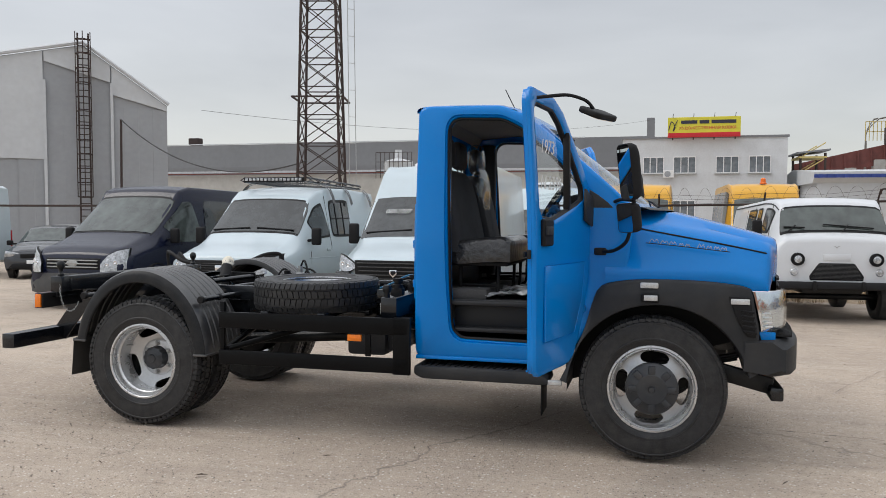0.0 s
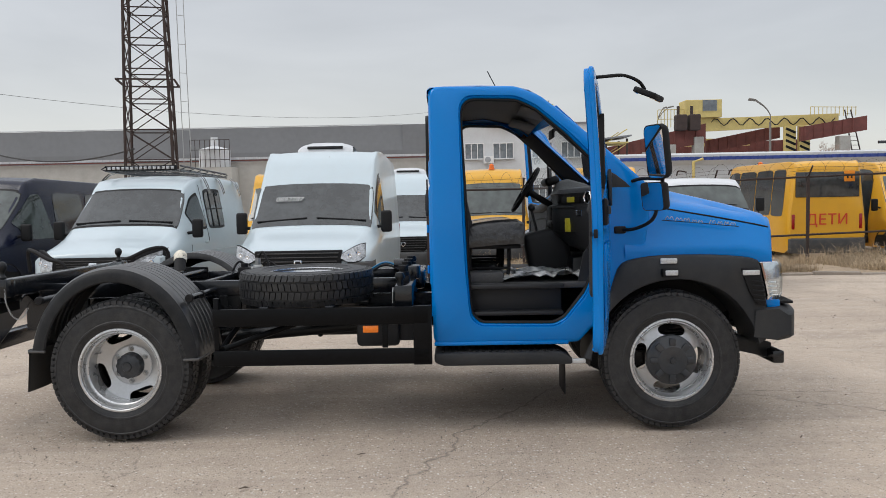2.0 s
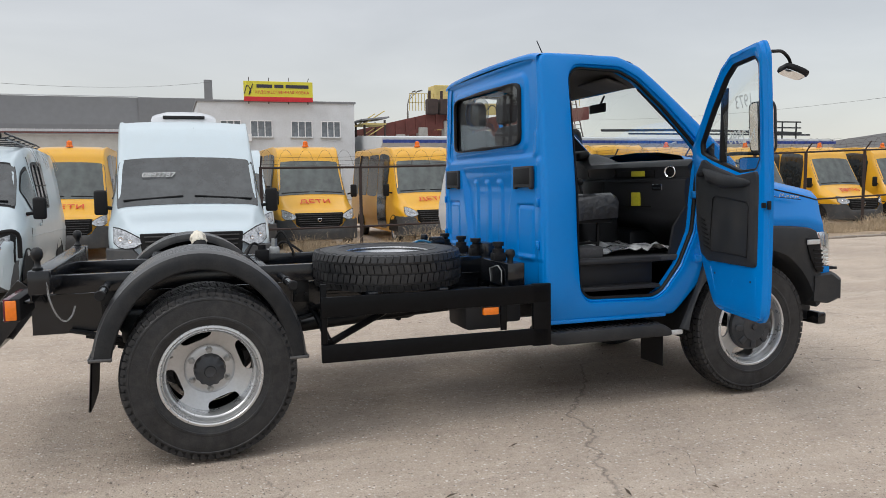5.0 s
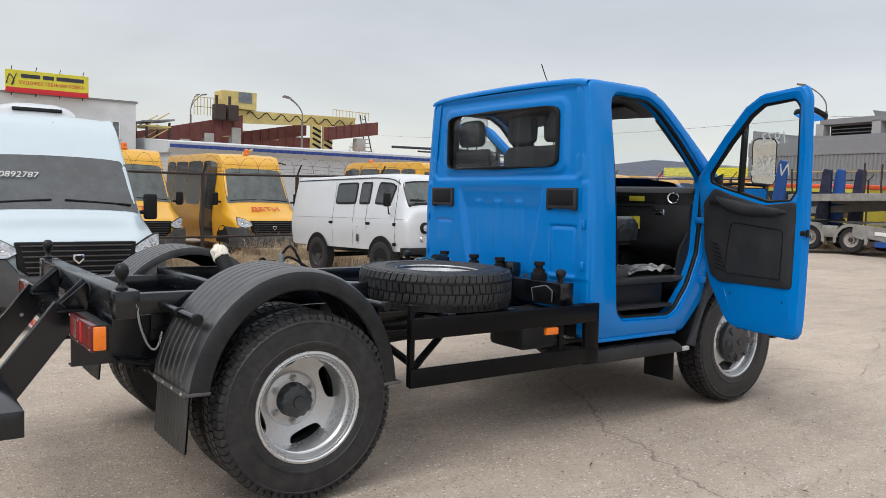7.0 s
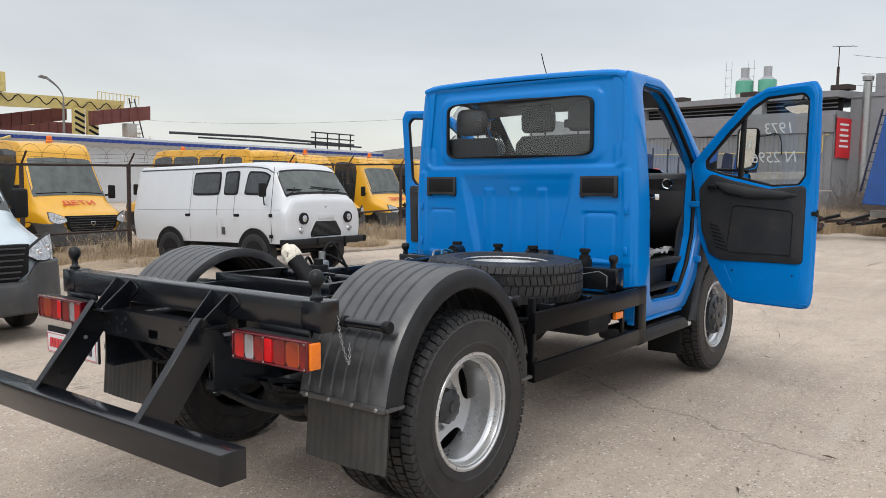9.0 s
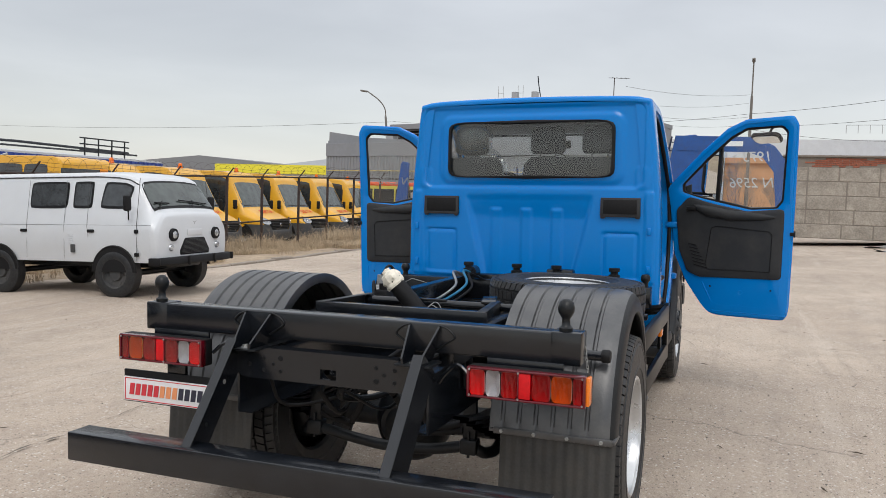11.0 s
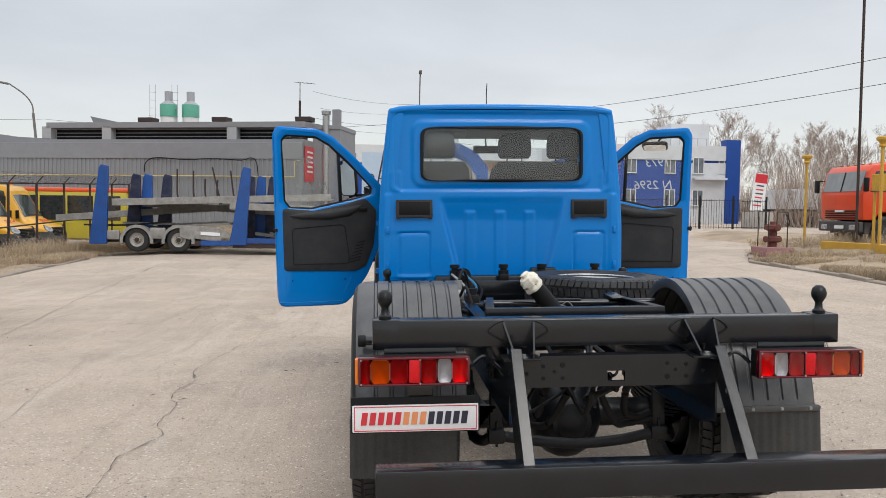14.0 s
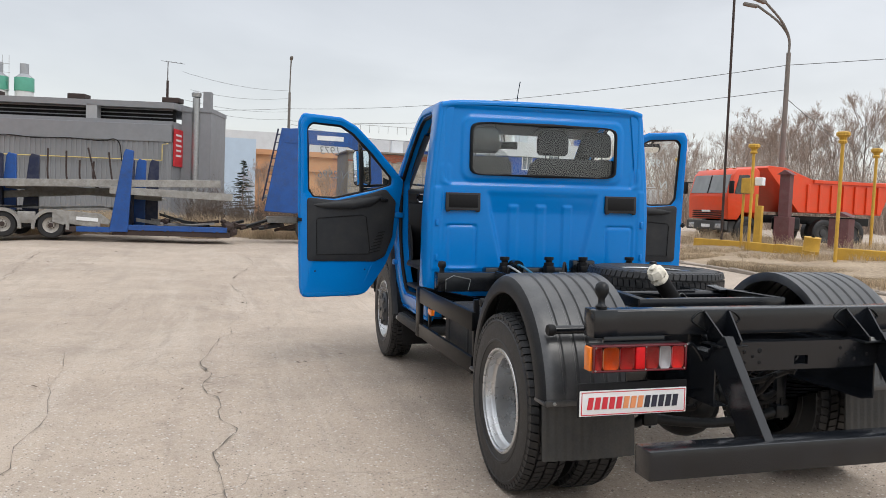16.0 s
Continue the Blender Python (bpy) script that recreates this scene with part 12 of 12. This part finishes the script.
def crack(pts, w, seed, label="dark wandering crack in the yard surface"):
    rnd = random.Random(seed)
    path = smooth_path([(x, y, 0) for x, y in pts], 14)
    L, R = [], []
    for i, p in enumerate(path):
        d = (path[min(i + 1, len(path) - 1)] - path[max(i - 1, 0)]).normalized()
        s = Vector((-d.y, d.x, 0))
        c = p + s * (0.10 * noise.noise(Vector((p.x * 1.8, p.y * 1.8, seed))) + 0.04 * noise.noise(Vector((p.x * 7, p.y * 7, seed))))
        ww = w * 0.38 * (0.25 + 1.0 * rnd.random() ** 2) * (1 if rnd.random() > 0.06 else 3)
        z = gz(c.x, c.y) + 0.007
        L.append((c.x + s.x * ww, c.y + s.y * ww, z))
        R.append((c.x - s.x * ww, c.y - s.y * ww, z))
    bm = B()
    quads(bm, [L, R])
    tagged(part("crack", bm, M_CRACK, None, "", 0), label, "crack", kind="structure")


crack([(-0.6, 2.45), (0.4, 2.55), (1.55, 2.48), (3.0, 2.7), (4.45, 2.6), (6.2, 2.35), (8.5, 2.2), (11, 2.4), (15, 1.9), (19, 2.1)], 0.011, 1)
crack([(4.45, 2.6), (4.3, 3.6), (4.6, 4.6), (4.2, 5.8)], 0.008, 2)
crack([(3.2, 5.2), (8, 5.8), (12, 6.3), (18, 7.0)], 0.014, 3)
crack([(8.5, 2.2), (8.2, 4), (8.6, 6), (8.3, 9)], 0.010, 4)
crack([(13, 2.0), (12.7, 5), (13.2, 9)], 0.010, 5)
crack([(2.2, -1.4), (2.5, -1.9), (2.3, -2.6), (2.6, -3.4)], 0.005, 6)
crack([(3.5, -2.2), (4.4, -2.6), (5.5, -2.5)], 0.005, 7)
crack([(5.4, -1.2), (7.0, -0.6), (9, 0.2), (12, 0.0), (16, -0.5)], 0.010, 8)
crack([(5.2, 1.2), (6.4, 3.4), (7.2, 6.4)], 0.010, 9)
crack([(10, -5), (12, -1.5), (14, 1)], 0.008, 10)
crack([(-3.5, 3.6), (-1.5, 3.9), (1, 3.7), (4.3, 4.0)], 0.007, 11)
rc = random.Random(31)
for k in range(14):
    # short stray cracks
    x, y, a = rc.uniform(4.5, 13), rc.uniform(-5.5, 8.5), rc.uniform(0, 6.28)
    pts = [(x, y)]
    for q in range(rc.randint(3, 6)):
        a += rc.uniform(-0.7, 0.7)
        pts.append((pts[-1][0] + 0.7 * math.cos(a), pts[-1][1] + 0.7 * math.sin(a)))
    crack(pts, 0.010, 40 + k, "short stray crack in the yard surface")
crack([(16, -6), (17, 0), (16.5, 6), (17.2, 9.5)], 0.012, 12)


# loose grit and small stones lying about the yard
rnd = random.Random(77)
vs, fs = [], []
for k in range(30000):
    x, y = rnd.uniform(-7.5, 9.5), rnd.uniform(-6.5, 6.5)
    if k % 3 == 0:
        x, y = rnd.gauss(-0.2, 2.0), rnd.gauss(-1.9, 1.1)
    if rnd.random() < 0.35:
        a = rnd.uniform(0, 6.28)
        x, y = x + 0.25 * math.cos(a), y + 0.25 * math.sin(a)
    if noise.noise(Vector((x * 0.6, y * 0.6, 8))) < rnd.uniform(-0.5, 0.35):
        continue
    r = 0.0020 + 0.008 * rnd.random() ** 6
    z = gz(x, y) + 0.004
    o = len(vs)
    t = rnd.uniform(0, 6.28)
    for dx, dy, dz in ((1, 0, 0), (0, 1, 0), (-1, 0, 0), (0, -1, 0), (0.1, 0.2, 0.8), (0, 0, -0.6)):
        q = rnd.uniform(0.7, 1.3) * r
        vs.append((x + q * (dx * math.cos(t) - dy * math.sin(t)), y + q * (dx * math.sin(t) + dy * math.cos(t)), z + q * dz))
    for a, b, c in ((0, 1, 4), (1, 2, 4), (2, 3, 4), (3, 0, 4), (1, 0, 5), (2, 1, 5), (3, 2, 5), (0, 3, 5)):
        fs.append((o + a, o + b, o + c))
me = bpy.data.meshes.new("loose_stones")
me.from_pydata(vs, [], fs)
me.materials.append(mat("loose_grit", (0.40, 0.345, 0.295), 0.95, var=0.3, scale=20, island=0.55))
tagged(new("loose_stones", me), "small grey-brown stones and grit strewn over the yard", "gravel", kind="stuff")

# twigs and dead leaves scattered thinly
rnd = random.Random(18)
vs, fs = [], []
for k in range(170):
    x, y, a = rnd.uniform(-6, 20), rnd.uniform(-6.5, 9.0), rnd.uniform(0, 6.28)
    L, w = rnd.uniform(0.012, 0.06), rnd.uniform(0.003, 0.009)
    z = gz(x, y) + 0.006
    i = len(vs)
    for u, v, h in ((-1, 0, 0), (0, 1, 0.3), (1, 0.3, 0), (0.2, -1, 0.2), (0, 0, 1.2)):
        vs.append((x + u * L * math.cos(a) - v * w * math.sin(a), y + u * L * math.sin(a) + v * w * math.cos(a), z + h * w))
    fs += [(i, i + 3, i + 4), (i + 3, i + 2, i + 4), (i + 2, i + 1, i + 4), (i + 1, i, i + 4)]
me = bpy.data.meshes.new("twig_litter")
me.from_pydata(vs, [], fs)
me.materials.append(mat("dead_leaf_litter", (0.10, 0.075, 0.055), 0.95, var=0.3, island=0.6))
tagged(new("twig_litter", me), "dark twigs and dead leaves lying on the yard", "litter", kind="stuff")
